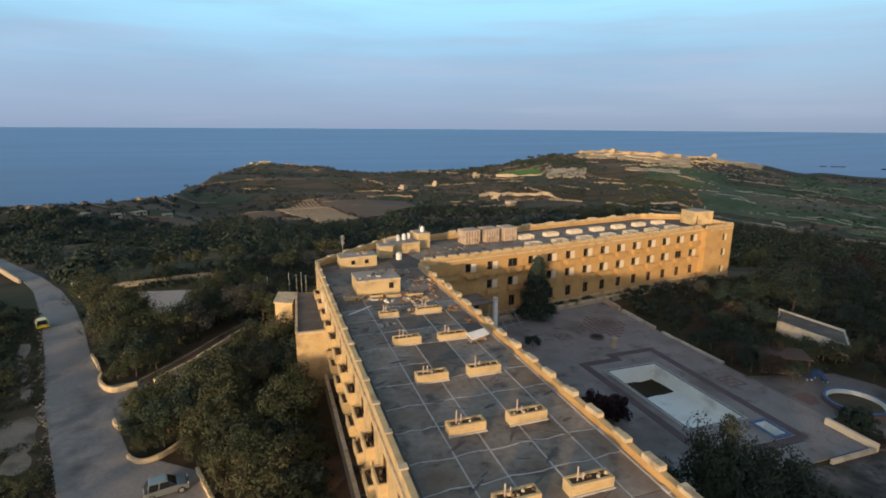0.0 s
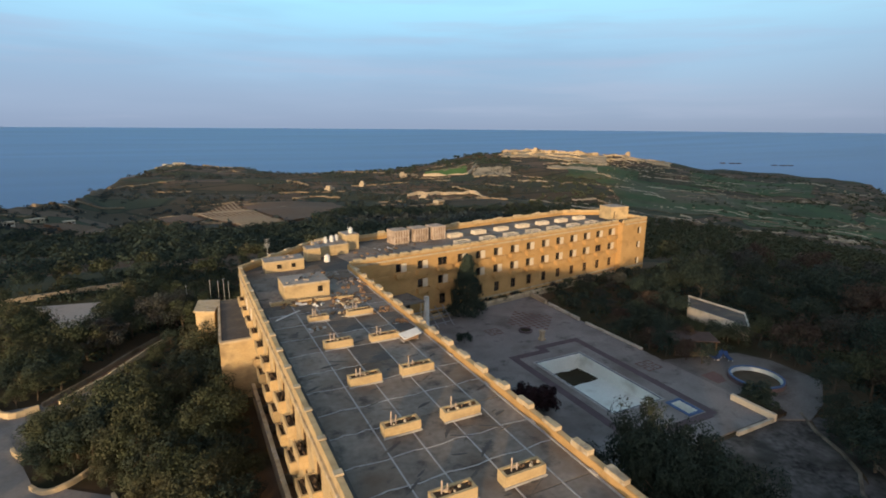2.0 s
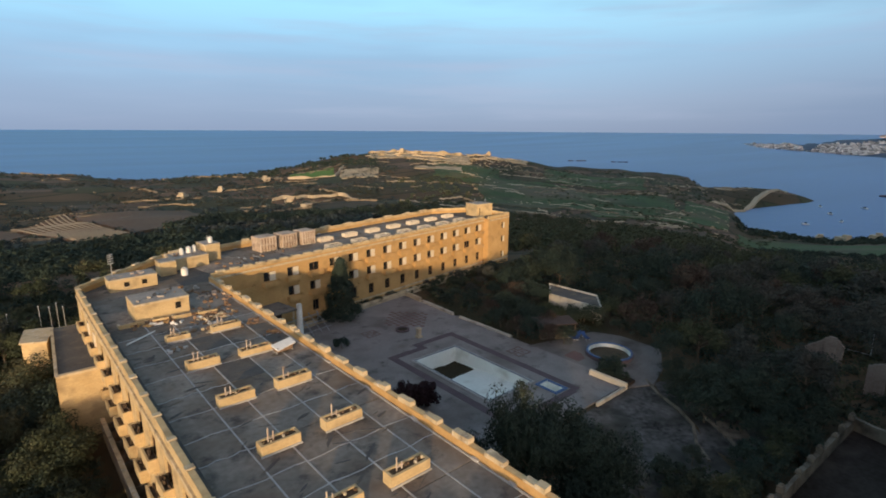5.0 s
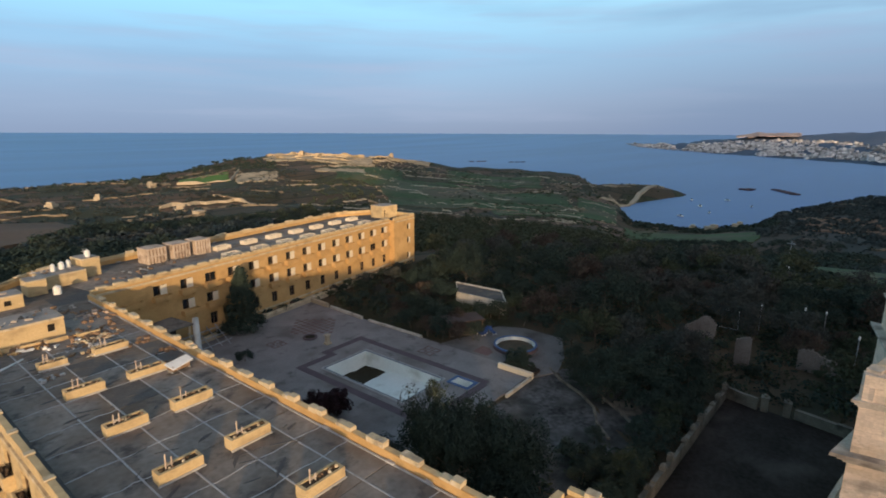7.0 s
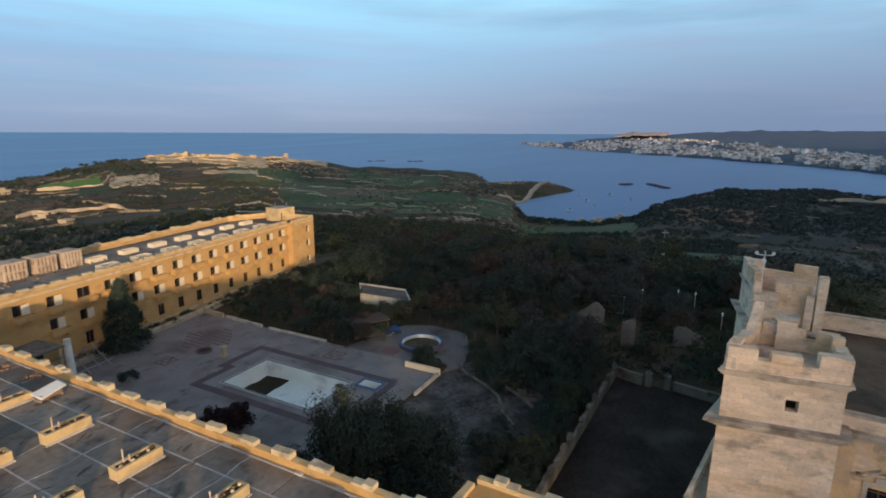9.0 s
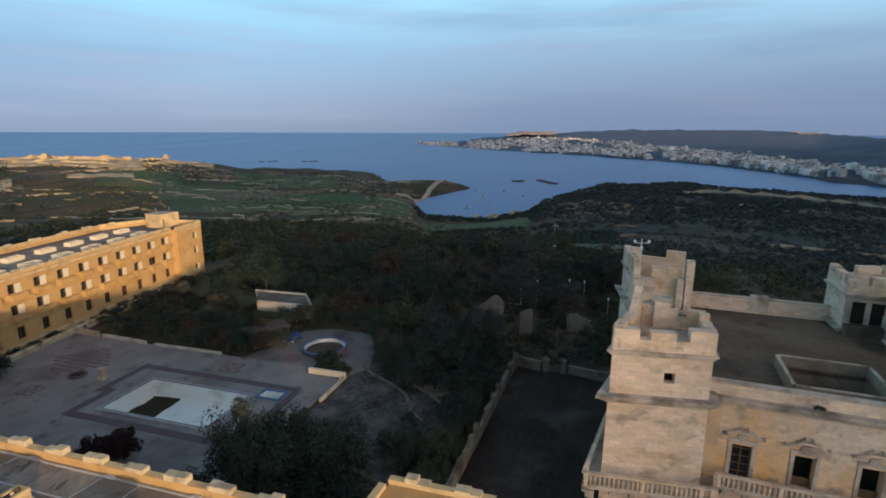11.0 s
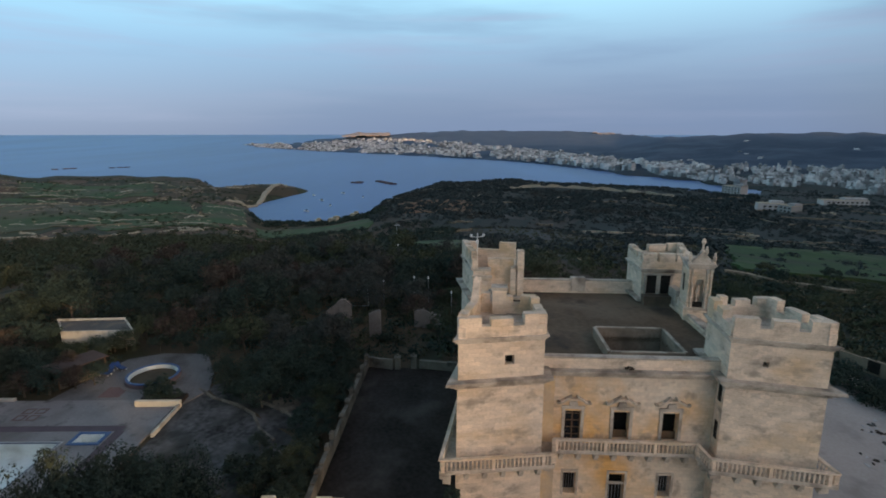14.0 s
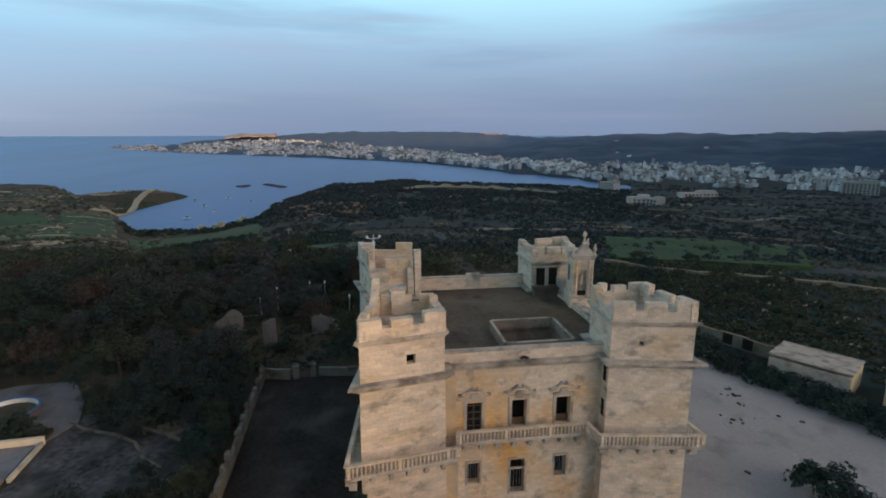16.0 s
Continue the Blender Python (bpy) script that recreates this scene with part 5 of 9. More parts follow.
for k, (x, y, n, m, sp) in enumerate(((11.2, 61.6, 22, M_HOTEL, 2.0), (14.4, 61.2, 26, M_HOTEL, 2.4), (17.6, 59.2, 26, M_HOTEL_TRIM, 2.0), (18.2, 62.6, 22, M_RUST, 2.2), (16.6, 55.6, 18, M_HOTEL_TRIM, 1.6), (19.8, 68.0, 18, M_TANK, 2.0), (17.4, 72.0, 18, M_SLAB, 2.4), (20.4, 50.6, 12, M_RUST, 1.0))):
    junk(x, y, n, m, "heap of broken yellow masonry and rusty rubble on the roof", sp, 60 + k)
junk(11.8, 52.3, 9, M_METAL, "heap of broken grey roof fittings", 1.0, 1)
junk(19.4, 55.2, 14, M_RUST, "heap of rusty broken fittings and rubble", 1.4, 2)
junk(17.6, 60.2, 16, M_RUST, "heap of rusty broken fittings and rubble", 2.2, 3)
junk(12.4, 61.4, 10, M_WHITE, "broken white panels and rubble by the stair-head", 1.6, 4)
junk(18.4, 47.9, 8, M_RUST, "scattered rusty scrap beside a vent box", 1.0, 6)
junk(19.6, 65.5, 12, M_RUST, "scattered dark scrap on the roof", 1.8, 7)
junk(14.6, 60.0, 12, M_WHITE, "broken pale panels piled by the stair-head", 1.8, 9)
junk(16.5, 57.6, 12, M_SEAM, "scattered pale rubble on the roof", 2.4, 10)
junk(18.6, 70.5, 12, M_RUST, "scattered dark scrap on the roof", 2.2, 12)
junk(31.5, 84.6, 12, M_METAL, "grey pipework and scrap on the roof", 2.4, 13)
junk(28.5, 82.5, 14, M_RUST, "scattered dark scrap on the roof", 3.0, 8)
ac = thing("cooling_unit", "white weathered box cooling unit on a stand", "cooling unit", 19.3, 45.6, 10.99, 5)
part("body", box(nb(), -0.8, -0.45, 0.2, 0.8, 0.45, 0.6), M_RUST, ac)
part("leg", box(nb(), -0.85, -0.4, 0, -0.75, 0.4, 0.2), M_METAL, ac)
part("leg", box(nb(), 0.75, -0.4, 0, 0.85, 0.4, 0.2), M_METAL, ac)
lid = part("lid", prism(nb(), [(-1.1, -0.7), (1.0, -0.6), (1.15, 0.6), (-1.0, 0.7)], 0, 0.07, 0.97), M_WHITE, ac)
lid.matrix_basis = pose(0.1, 0, 0.66, 6, -7, 4)
bn = thing("pipe_length", "loose pale plastic pipe lying across the roof", "pipe", 9.6, 57.6, 11.1, 35)
part("pipe_body", tube(nb(), (-1.8, 0, 0), (1.8, 0, 0.05), 0.09), M_WHITE, bn)


def mast(x, y, z, h, n, label):
    a = thing("aerial", label, "aerial", x, y, z, group="roof aerials")
    part("pole", tube(nb(), (0, 0, 0), (0, 0, h), 0.045), M_METAL, a)
    for i in range(n):
        part("element", tube(nb(), (-0.35, -0.2, h * (0.62 + 0.1 * i)), (0.35, 0.2, h * (0.62 + 0.1 * i)), 0.03), M_WHITE, a)


mast(10.8, 79.2, 12.55, 3.0, 5, "white panel aerial mast on the plant room")
mast(18.2, 83.0, 12.95, 1.2, 1, "thin grey metal rooftop aerial")
mast(25.9, 88.6, 13.65, 1.2, 1, "thin grey metal rooftop aerial")
mast(91, 92.6, 14.0, 1.3, 1, "thin grey metal rooftop aerial")
mast(93.6, 91.5, 14.0, 1.1, 1, "thin grey metal rooftop aerial")
for x, y, z, r in ((22.4, 86.6, 12.65, 0.36), (26.0, 87.4, 13.65, 0.34), (19.9, 80.2, 10.98, 0.45), (21.2, 86.0, 12.65, 0.3), (23.4, 87.2, 12.65, 0.3)):
    wt = thing("roof_cistern", "small round white roof cistern", "cistern", x, y, z, group="round roof cisterns")
    part("body", lathe(nb(), [(r, 0), (r * 1.05, 0.5), (r, 1.0), (r * 0.4, 1.12)], n=16), M_WHITE, wt)
    part("lid", lathe(nb(), [(r * 0.4, 1.12), (r * 0.35, 1.25)], n=12), M_METAL, wt)

# canopy and broken glazed frame in the inner corner
can = thing("canopy", "grey sheet canopy over the garden entrance", "canopy", 27.4, 71.6, 0, 9)
part("roof_sheet", prism(nb(), [(-5.2, -0.8), (5.0, -1.6), (5.0, 3.4), (-5.2, 3.0)], 5.2, 5.45), M_ROOF, can)
for x, y in ((-4.6, -0.4), (0, -0.8), (4.6, -1.2)):
    part("post", tube(nb(), (x, y, 0), (x, y, 5.2), 0.14), M_HOTEL_TRIM, can)
part("back_wall", box(nb(), -5, 2.0, 0, 4.6, 2.3, 5.2), M_MOAT, can)
part("duct", tube(nb(), (5.6, -1.2, 0.2), (5.9, -0.8, 5.8), 0.55, 12, 0.4), M_WHITE, can, "pale leaning duct")
fr = thing("pergola", "collapsed dark metal pergola frame", "pergola", 34.6, 72.6, 0.2, 8)
for i in range(5):
    part("rafter", tube(nb(), (-3 + i * 1.5, -2.2, 0.4 + 0.3 * (i % 2)), (-2.2 + i * 1.5, 2.4, 2.4), 0.07), M_METAL, fr)
for y in (-1.2, 0.4, 2.0):
    part("beam", tube(nb(), (-3.2, y, 1.2 + y * 0.4), (4.2, y + 0.3, 1.1 + y * 0.4), 0.07), M_METAL, fr)
for x in (-3, 4):
    part("post", tube(nb(), (x, 2.3, 0), (x, 2.3, 2.3), 0.08), M_METAL, fr)

# ---- palace ----
palace = thing("palace", "weathered pale limestone palace with corner bastions and balustraded balcony", "palace")


def pal(s, d):
    """Plan point from metres along the front and metres inwards."""
    return (33.34 - 0.0716 * s + 0.9974 * d, -0.21 - 0.9974 * s - 0.0716 * d)


def quarter(k, s, d):
    s, d = s - 14, d - 14.5
    for _ in range(k):
        s, d = -d, s
    return pal(s + 14, d + 14.5 + (1.0 if k > 1 else 0.0))


def scaled(poly, k):
    cx, cy = sum(p[0] for p in poly) / len(poly), sum(p[1] for p in poly) / len(poly)
    return [(cx + (x - cx) * k, cy + (y - cy) * k) for x, y in poly]


def offset(poly, w):
    """The polygon (clockwise or not) pushed outwards by w metres."""
    n, out = len(poly), []
    area = sum(poly[i][0] * poly[(i + 1) % n][1] - poly[(i + 1) % n][0] * poly[i][1] for i in range(n))
    sg = 1 if area > 0 else -1
    for i in range(n):
        a, b, c = Vector(poly[i - 1]), Vector(poly[i]), Vector(poly[(i + 1) % n])
        d1, d2 = (b - a).normalized(), (c - b).normalized()
        n1, n2 = Vector((d1.y, -d1.x)) * sg, Vector((d2.y, -d2.x)) * sg
        m = (n1 + n2).normalized()
        out.append(tuple(b + m * w / max(0.3, m.dot(n1))))
    return out


def cornice(polys, z, steps, parent, name="cornice", material=None):
    """A stepped moulding round a polygon: (projection, height) courses upwards from z."""
    bm = nb()
    for w, h in steps:
        prism(bm, offset(polys, w), z, z + h - 0.002)
        z += h
    return part(name, bm, material or M_PALACE_TRIM, parent)


# body: front wall with openings, the other three plain, all round a near-black core in place of unlit rooms
WIN3 = (10.25, 14.0, 17.75)
front = [(s - 4.1 - 0.62, s - 4.1 + 0.62, 8.0 if i == 0 else 8.35, 10.75) for i, s in enumerate(WIN3)]
front += [(WIN3[0] - 4.1 - 0.5, WIN3[0] - 4.1 + 0.5, 3.4, 5.3), (WIN3[1] - 4.1 - 0.62, WIN3[1] - 4.1 + 0.62, 2.2, 5.3), (WIN3[2] - 4.1 - 0.5, WIN3[2] - 4.1 + 0.5, 3.4, 5.3)]
f0, f1 = pal(4.1, 4.4), pal(23.9, 4.4)
part("wall", wall_panel(nb(), f0, f1, -0.5, 14.2, 0.7, front), M_PALACE_OCHRE, palace, "patchy ochre and grey rendered entrance front")
for a, b in (((4.1, 4.4), (4.1, 25.7)), ((4.1, 25.7), (23.9, 25.7)), ((23.9, 25.7), (23.9, 4.4))):
    part("wall", bar(nb(), pal(*b), pal(*a), -0.5, 14.2, 0, 0.7), M_PALACE, palace)
part("core", prism(nb(), [pal(*p) for p in [(5.2, 5.6), (22.8, 5.6), (22.8, 23.6), (5.2, 23.6)]], 0, 11.5), M_DARK, palace, "near-black block standing in for the unlit interior")
COURT = [(13.4, 6.6), (19.2, 6.6), (19.2, 11.8), (13.4, 11.8)]
M_PROOF = surface("lichened_palace_roof", (0.092, 0.066, 0.043), (0.165, 0.120, 0.080), 0.18, 2.2, spots=(0.18, 0.14, 0.10), spot_scale=0.12, spot_amount=0.5, stains=((0.05, 0.042, 0.036), 0.22, 0.5))
M_PALACE_OLD = surface("lichened_court_coping", (0.36, 0.29, 0.22), (0.56, 0.47, 0.37), 0.8, 5, spots=(0.13, 0.105, 0.08), spot_scale=0.6, spot_amount=0.7)
M_COURT = surface("brown_court_stone", (0.21, 0.16, 0.115), (0.36, 0.285, 0.215), 0.5, 4, spots=(0.10, 0.078, 0.058), spot_scale=0.5, spot_amount=0.6, depth=0.06)
for s0, s1, d0, d1 in ((4.4, 13.4, 4.9, 25.4), (19.2, 23.6, 4.9, 25.4), (13.4, 19.2, 4.9, 6.6), (13.4, 19.2, 11.8, 25.4)):
    part("roof", prism(nb(), [pal(s0, d0), pal(s1, d0), pal(s1, d1), pal(s0, d1)], 13.6, 14.0), M_PROOF, palace, "dark lichen-stained flat roof")
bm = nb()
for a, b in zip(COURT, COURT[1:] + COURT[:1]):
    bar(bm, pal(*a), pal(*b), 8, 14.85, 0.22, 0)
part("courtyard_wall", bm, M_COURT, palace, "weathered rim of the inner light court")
bm = nb()
for a, b in zip(COURT, COURT[1:] + COURT[:1]):
    bar(bm, pal(*a), pal(*b), 14.85, 14.92, 0.23, 0.02)
part("courtyard_coping", bm, M_PALACE_OLD, palace)
# main cornice and roof parapets
for a, b, up in (((4.1, 4.4), (23.9, 4.4), 0.95), ((4.1, 25.7), (4.1, 4.4), 0.95), ((23.9, 25.7), (4.1, 25.7), 1.2), ((23.9, 4.4), (23.9, 25.7), 0.3)):
    p, q = pal(*a), pal(*b)
    bm = nb()
    bar(bm, p, q, 13.75, 13.95, 0.18, -0.003)
    bar(bm, p, q, 13.95, 14.15, 0.38, -0.003)
    bar(bm, p, q, 14.15, 14.32, 0.6, -0.003)
    part("cornice", bm, M_PALACE_TRIM, palace)
    part("parapet", bar(nb(), p, q, 14.2, 14.2 + up, -0.05, 0.5), M_PALACE, palace)
    part("parapet_coping", bar(nb(), p, q, 14.2 + up, 14.33 + up, 0.04, 0.58), M_PALACE_TRIM, palace)
part("parapet_pier", bar(nb(), pal(15.2, 25.82), pal(13.6, 25.82), 14.0, 15.75, 0.12, 0.75), M_PALACE_TRIM, palace)

part("ochre_quoin", bar(nb(), pal(7.72, 4.4), pal(8.75, 4.4), 7.29, 13.74, 0.004, -0.001), M_OCHRE, palace, "ochre stained strip of masonry")
part("ochre_quoin", bar(nb(), pal(7.62, 4.4), pal(8.95, 4.4), -0.4, 6.95, 0.004, -0.001), M_OCHRE, palace, "ochre stained strip of masonry")

# window surrounds, grilles and pediments on the front
for i, s in enumerate(WIN3):
    w = thing_part("window", palace)
    c = pal(s, 4.4)
    w.matrix_basis = pose(c[0], c[1], 0, 0, 0, math.degrees(math.atan2(0.9974, 0.0716)))
    # local x runs along the front, local +y points inwards
    w.matrix_basis = Matrix(((-0.0716, 0.9974, 0, c[0]), (-0.9974, -0.0716, 0, c[1]), (0, 0, 1, 0), (0, 0, 0, 1))) @ Matrix.Diagonal((1, 1, 1, 1))
    z0 = 8.0 if i == 0 else 8.35
    bm = nb()
    box(bm, -0.85, -0.09, z0 - 0.1, -0.622, -0.003, 10.95)
    box(bm, 0.622, -0.09, z0 - 0.1, 0.85, -0.003, 10.95)
    box(bm, -0.9, -0.1, 10.95, 0.9, -0.003, 11.2)
    part("surround", bm, M_PALACE_TRIM, w)
    bm = nb()
    for k in range(8):
        a0, a1 = math.pi * k / 8, math.pi * (k + 1) / 8
        x0, x1 = 1.1 * math.cos(a0), 1.1 * math.cos(a1)
        h0, h1 = 11.35 + 0.42 * math.sin(a0), 11.35 + 0.42 * math.sin(a1)
        vs = [bm.verts.new(v) for v in ((x0, -0.003, h0), (x1, -0.003, h1), (x1, -0.003, h1 + 0.16), (x0, -0.003, h0 + 0.16), (x0, -0.3, h0), (x1, -0.3, h1), (x1, -0.3, h1 + 0.16), (x0, -0.3, h0 + 0.16))]
        for f in ((0, 1, 2, 3), (7, 6, 5, 4), (0, 4, 5, 1), (3, 2, 6, 7), (0, 3, 7, 4), (1, 5, 6, 2)):
            bm.faces.new([vs[t] for t in f])
    bmesh.ops.remove_doubles(bm, verts=bm.verts, dist=0.001)
    part("pediment", bm, M_PALACE, w, "curved weathered pediment")
    for sx in (-1, 1):
        bm = nb()
        rows = []
        for k in range(11):
            u = k / 10
            x, z = sx * (1.3 - 1.1 * u), 11.5 + 0.42 * u - 0.12 * math.sin(u * math.pi * 1.6)
            top = z + 0.13 + 0.05 * math.sin(k * 1.3 + i)
            rows.append([bm.verts.new(v) for v in ((x, -0.003, z), (x, -0.34, z), (x, -0.34, top), (x, -0.003, top))])
        for A, B in zip(rows, rows[1:]):
            for j in range(4):
                bm.faces.new((A[j], A[(j + 1) % 4], B[(j + 1) % 4], B[j]))
        bm.faces.new(rows[0])
        bm.faces.new(rows[-1][::-1])
        part("scroll", bm, M_PALACE_TRIM, w, "weathered broken scroll")
    bm = nb()
    prism(bm, [(-0.35, -0.16), (0.35, -0.16), (0.35, -0.003), (-0.35, -0.003)], 11.25, 11.6, 0.8)
    part("carving", bm, M_PALACE_TRIM, w)
    if i == 0:
        for x in (-0.62, -0.04, 0.54):
            part("glazing_bar", box(nb(), x, 0.2, z0, x + 0.08, 0.28, 10.75), M_WOOD, w, "brown wooden glazing bar")
        for z in (8.6, 9.2, 9.8, 10.4):
            part("glazing_bar", box(nb(), -0.54, 0.205, z, 0.54, 0.275, z + 0.06), M_WOOD, w, "brown wooden glazing bar")
        part("pane", box(nb(), -0.6, 0.3, z0, 0.6, 0.32, 10.75), M_GLASS, w)
    else:
        part("shutter", box(nb(), -0.6, 0.35, z0 + 0.02, 0.6, 0.42, 9.0), M_WOOD, w)
        part("sill", box(nb(), -0.7, -0.12, z0 - 0.12, 0.7, 0.3, z0 - 0.003), M_PALACE_TRIM, w)
for i, s in enumerate(WIN3):
    w = thing_part("window", palace)
    c = pal(s, 4.4)
    w.matrix_basis = Matrix(((-0.0716, 0.9974, 0, c[0]), (-0.9974, -0.0716, 0, c[1]), (0, 0, 1, 0), (0, 0, 0, 1)))
    hw, z0 = (0.62, 2.2) if i == 1 else (0.5, 3.4)
    for k in range(5):
        x = -hw + 0.1 + k * (2 * hw - 0.2) / 4
        part("iron_bar", tube(nb(), (x, 0.12, z0), (x, 0.12, 5.3 if i != 1 else 4.3), 0.02, 5), M_METAL, w)
    bm = nb()
    box(bm, -hw - 0.18, -0.06, z0 - 0.1, -hw - 0.002, -0.003, 5.45)
    box(bm, hw + 0.002, -0.06, z0 - 0.1, hw + 0.18, -0.003, 5.45)
    box(bm, -hw - 0.18, -0.06, 5.45, hw + 0.18, -0.003, 5.6)
    part("surround", bm, M_PALACE_TRIM, w)
    if i == 1:
        part("transom", box(nb(), -0.62, 0.1, 4.3, 0.62, 0.2, 4.5), M_PALACE_TRIM, w)
for z, h in ((12.35, 1.25), (9.25, 1.45), (2.7, 1.5)):
    part("slit_window", prism(nb(), [pal(20.84, 3.42), pal(20.84, 3.92), pal(21.15, 3.92), pal(21.15, 3.42)], z, z + h), M_DARK, palace, "narrow dark slit window")

# corner towers
for k in range(4):
    tw = thing_part("tower", palace)
    base = [quarter(k, *p) for p in [(1.2, 1.5), (7.7, 2.8), (7.5, 7.6), (2.5, 8.0)]]
    if k == 1:
        base = [(x - 0.021, y - 0.3) for x, y in base]
    label = "corner bastion tower with worn merlons"
    tw["label"] = label
    bm = nb()
    prism(bm, scaled(base, 1.03), -0.5, 7.2, 0.975)
    prism(bm, base, 7.2, 13.9, 0.985)
    upper = scaled(base, 0.97)
    part("shaft", bm, M_PALACE, tw)
    hole = []
    if k == 0:
        hole = [(3.2, 3.9, 15.45, 16.2)]
    if k == 1:
        hole = [(2.2, 2.6, 15.6, 16.0)]
    bm = nb()
    inner_open = k in (1, 2)
    n = 4
    for i in range(n):
        p, q = upper[i], upper[(i + 1) % n]
        face_front = (k == 0 and i == 0) or (k == 1 and i == 3)
        ln = math.hypot(q[0] - p[0], q[1] - p[1])
        if k == 3 and i == 1:
            # the ruined inner face: a low stub, a gap and a lone pillar
            wall_panel(bm, p, along(p, q, ln * 0.42), 13.9, 17.25, 0.6, [])
            continue
        # the sharp outer corner is closed by a wedge between the two panels
        a, b = (0.26 if i == 0 else 0.0), (ln - 0.26 if i == 3 else ln)
        wall_panel(bm, along(p, q, a), along(p, q, b), 13.9, 17.6, 0.6, hole if face_front else [])
        if i == 0:
            r = upper[3]
            lr = math.hypot(r[0] - p[0], r[1] - p[1])
            prism(bm, [along(r, p, lr - 0.26), p, along(p, q, 0.26)], 13.9, 17.6)
    part("upper_wall", bm, M_PALACE, tw)
    if k == 3:
        p, q = upper[1], upper[2]
        ln = math.hypot(q[0] - p[0], q[1] - p[1])
        part("tower_roof", prism(nb(), scaled(upper, 0.9), 14.0, 14.3), M_PROOF, tw)
        part("inner_wall", bar(nb(), along(p, q, ln * 0.36, -0.9), along(p, q, ln * 0.96, -0.9), 14.3, 18.4, 0, 0.6), M_PALACE_OCHRE, tw, "ochre stained inner wall")
        part("stub_cornice", bar(nb(), along(p, q, -0.15), along(p, q, ln * 0.44), 16.5, 16.75, 0.2, -0.003), M_PALACE_TRIM, tw)
        part("stub_cap", bar(nb(), along(p, q, 0.0), along(p, q, ln * 0.42), 17.25, 17.5, 0.1, 0.7), M_PALACE_TRIM, tw)
        part("pillar", bar(nb(), along(p, q, ln * 1.03), along(p, q, ln * 1.18), 13.6, 19.5, 0.06, 0.85), M_PALACE, tw)
    else:
        part("tower_roof", prism(nb(), scaled(upper, 0.9), 17.0, 17.3), M_PROOF, tw)
        # a near-black block replaces the tower's unlit inside
        part("shade_fill", prism(nb(), scaled(upper, 0.72), 14.2, 16.95), M_DARK, tw)
    cornice(scaled(base, 0.985), 13.85, [(0.15, 0.2), (0.36, 0.22), (0.62, 0.2)], tw)
    if k == 3:
        bm = nb()
        for i in (0, 3):
            bar(bm, upper[i], upper[(i + 1) % n], 17.25, 17.45, 0.16, -0.003)
            bar(bm, upper[i], upper[(i + 1) % n], 17.45, 17.65, 0.28, -0.003)
        part("upper_cornice", bm, M_PALACE_TRIM, tw)
    else:
        cornice(upper, 17.25, [(0.05, 0.14), (0.16, 0.16), (0.28, 0.14)], tw, "upper_cornice")
    # merlons: two corners and a middle one on each face
    for i in range(n):
        p, q = upper[i], upper[(i + 1) % n]
        ln = math.hypot(q[0] - p[0], q[1] - p[1])
        if k == 3 and i in (1, 2):
            continue
        part("merlon_wall", bar(nb(), along(p, q, 0.02), along(p, q, ln - 0.02), 17.6, 18.5 + 0.004 * i, 0.1, 0.55), M_PALACE, tw)
        spans = ((0.0, 0.27 * ln, 19.25), (0.38 * ln, 0.63 * ln, 19.1), (0.75 * ln, ln - 0.56, 19.3))
        if k > 1:
            spans = ((0.0, 0.29 * ln, 19.35), (0.34 * ln, 0.66 * ln, 19.3), (0.71 * ln, ln - 0.56, 19.35))
        for a, b, h in spans:
            if rng.random() < 0.05:
                continue
            bm = nb()
            j = rng.uniform(-0.08, 0.08)
            bar(bm, along(p, q, max(0.02, a + j)), along(p, q, b + j), 18.45, h + j, 0.1, 0.55)
            part("merlon", bm, M_PALACE, tw)

# a raised wing-wall inside the front left tower, and the inner walls of the rear ones
bm = nb()
tri = []
for ds in (0.0, 0.55):
    tri.append([bm.verts.new((*pal(2.0 + ds, 4.9), 18.4)), bm.verts.new((*pal(2.45 + ds, 8.0), 18.4)), bm.verts.new((*pal(2.45 + ds, 8.0), 20.5))])
bm.faces.new(tri[0])
bm.faces.new(tri[1][::-1])
for i in range(3):
    j = (i + 1) % 3
    bm.faces.new((tri[0][i], tri[0][j], tri[1][j], tri[1][i]))
part("wedge_wall", bm, M_PALACE, palace, "sloping broken wedge of wall on the tower")
part("stub_pillar", bar(nb(), pal(3.9, 7.2), pal(5.0, 7.2), 17.3, 19.7, 0.35, 0.5), M_PALACE, palace)
part("pillar_cap", bar(nb(), pal(3.8, 7.2), pal(5.1, 7.2), 19.7, 19.95, 0.45, 0.6), M_PALACE_TRIM, palace)

# balcony with corbels and balustrade round the towers and the front
RAIL = [(1.1, 8.8), (0.1, 0.05), (8.45, 1.35), (8.7, 3.25), (19.4, 3.25), (19.65, 1.35), (27.75, 0.05), (26.75, 8.8)]
INNER = [(2.3, 8.6), (1.25, 1.55), (7.72, 2.85), (7.6, 4.38), (20.4, 4.38), (20.28, 2.85), (26.75, 1.55), (25.7, 8.6)]
bal = thing_part("balcony", palace)
bal.matrix_basis = pose(0, 0, 0.72)
bal["label"] = "stone balcony with a weathered balustrade"
bal_mesh = lathe(nb(), [(0.07, 0), (0.07, 0.08), (0.045, 0.14), (0.105, 0.32), (0.05, 0.52), (0.07, 0.6)], n=6)
me_b = bpy.data.meshes.new("baluster")
bal_mesh.to_mesh(me_b)
bal_mesh.free()
me_b.materials.append(M_PALACE)
cor = nb()
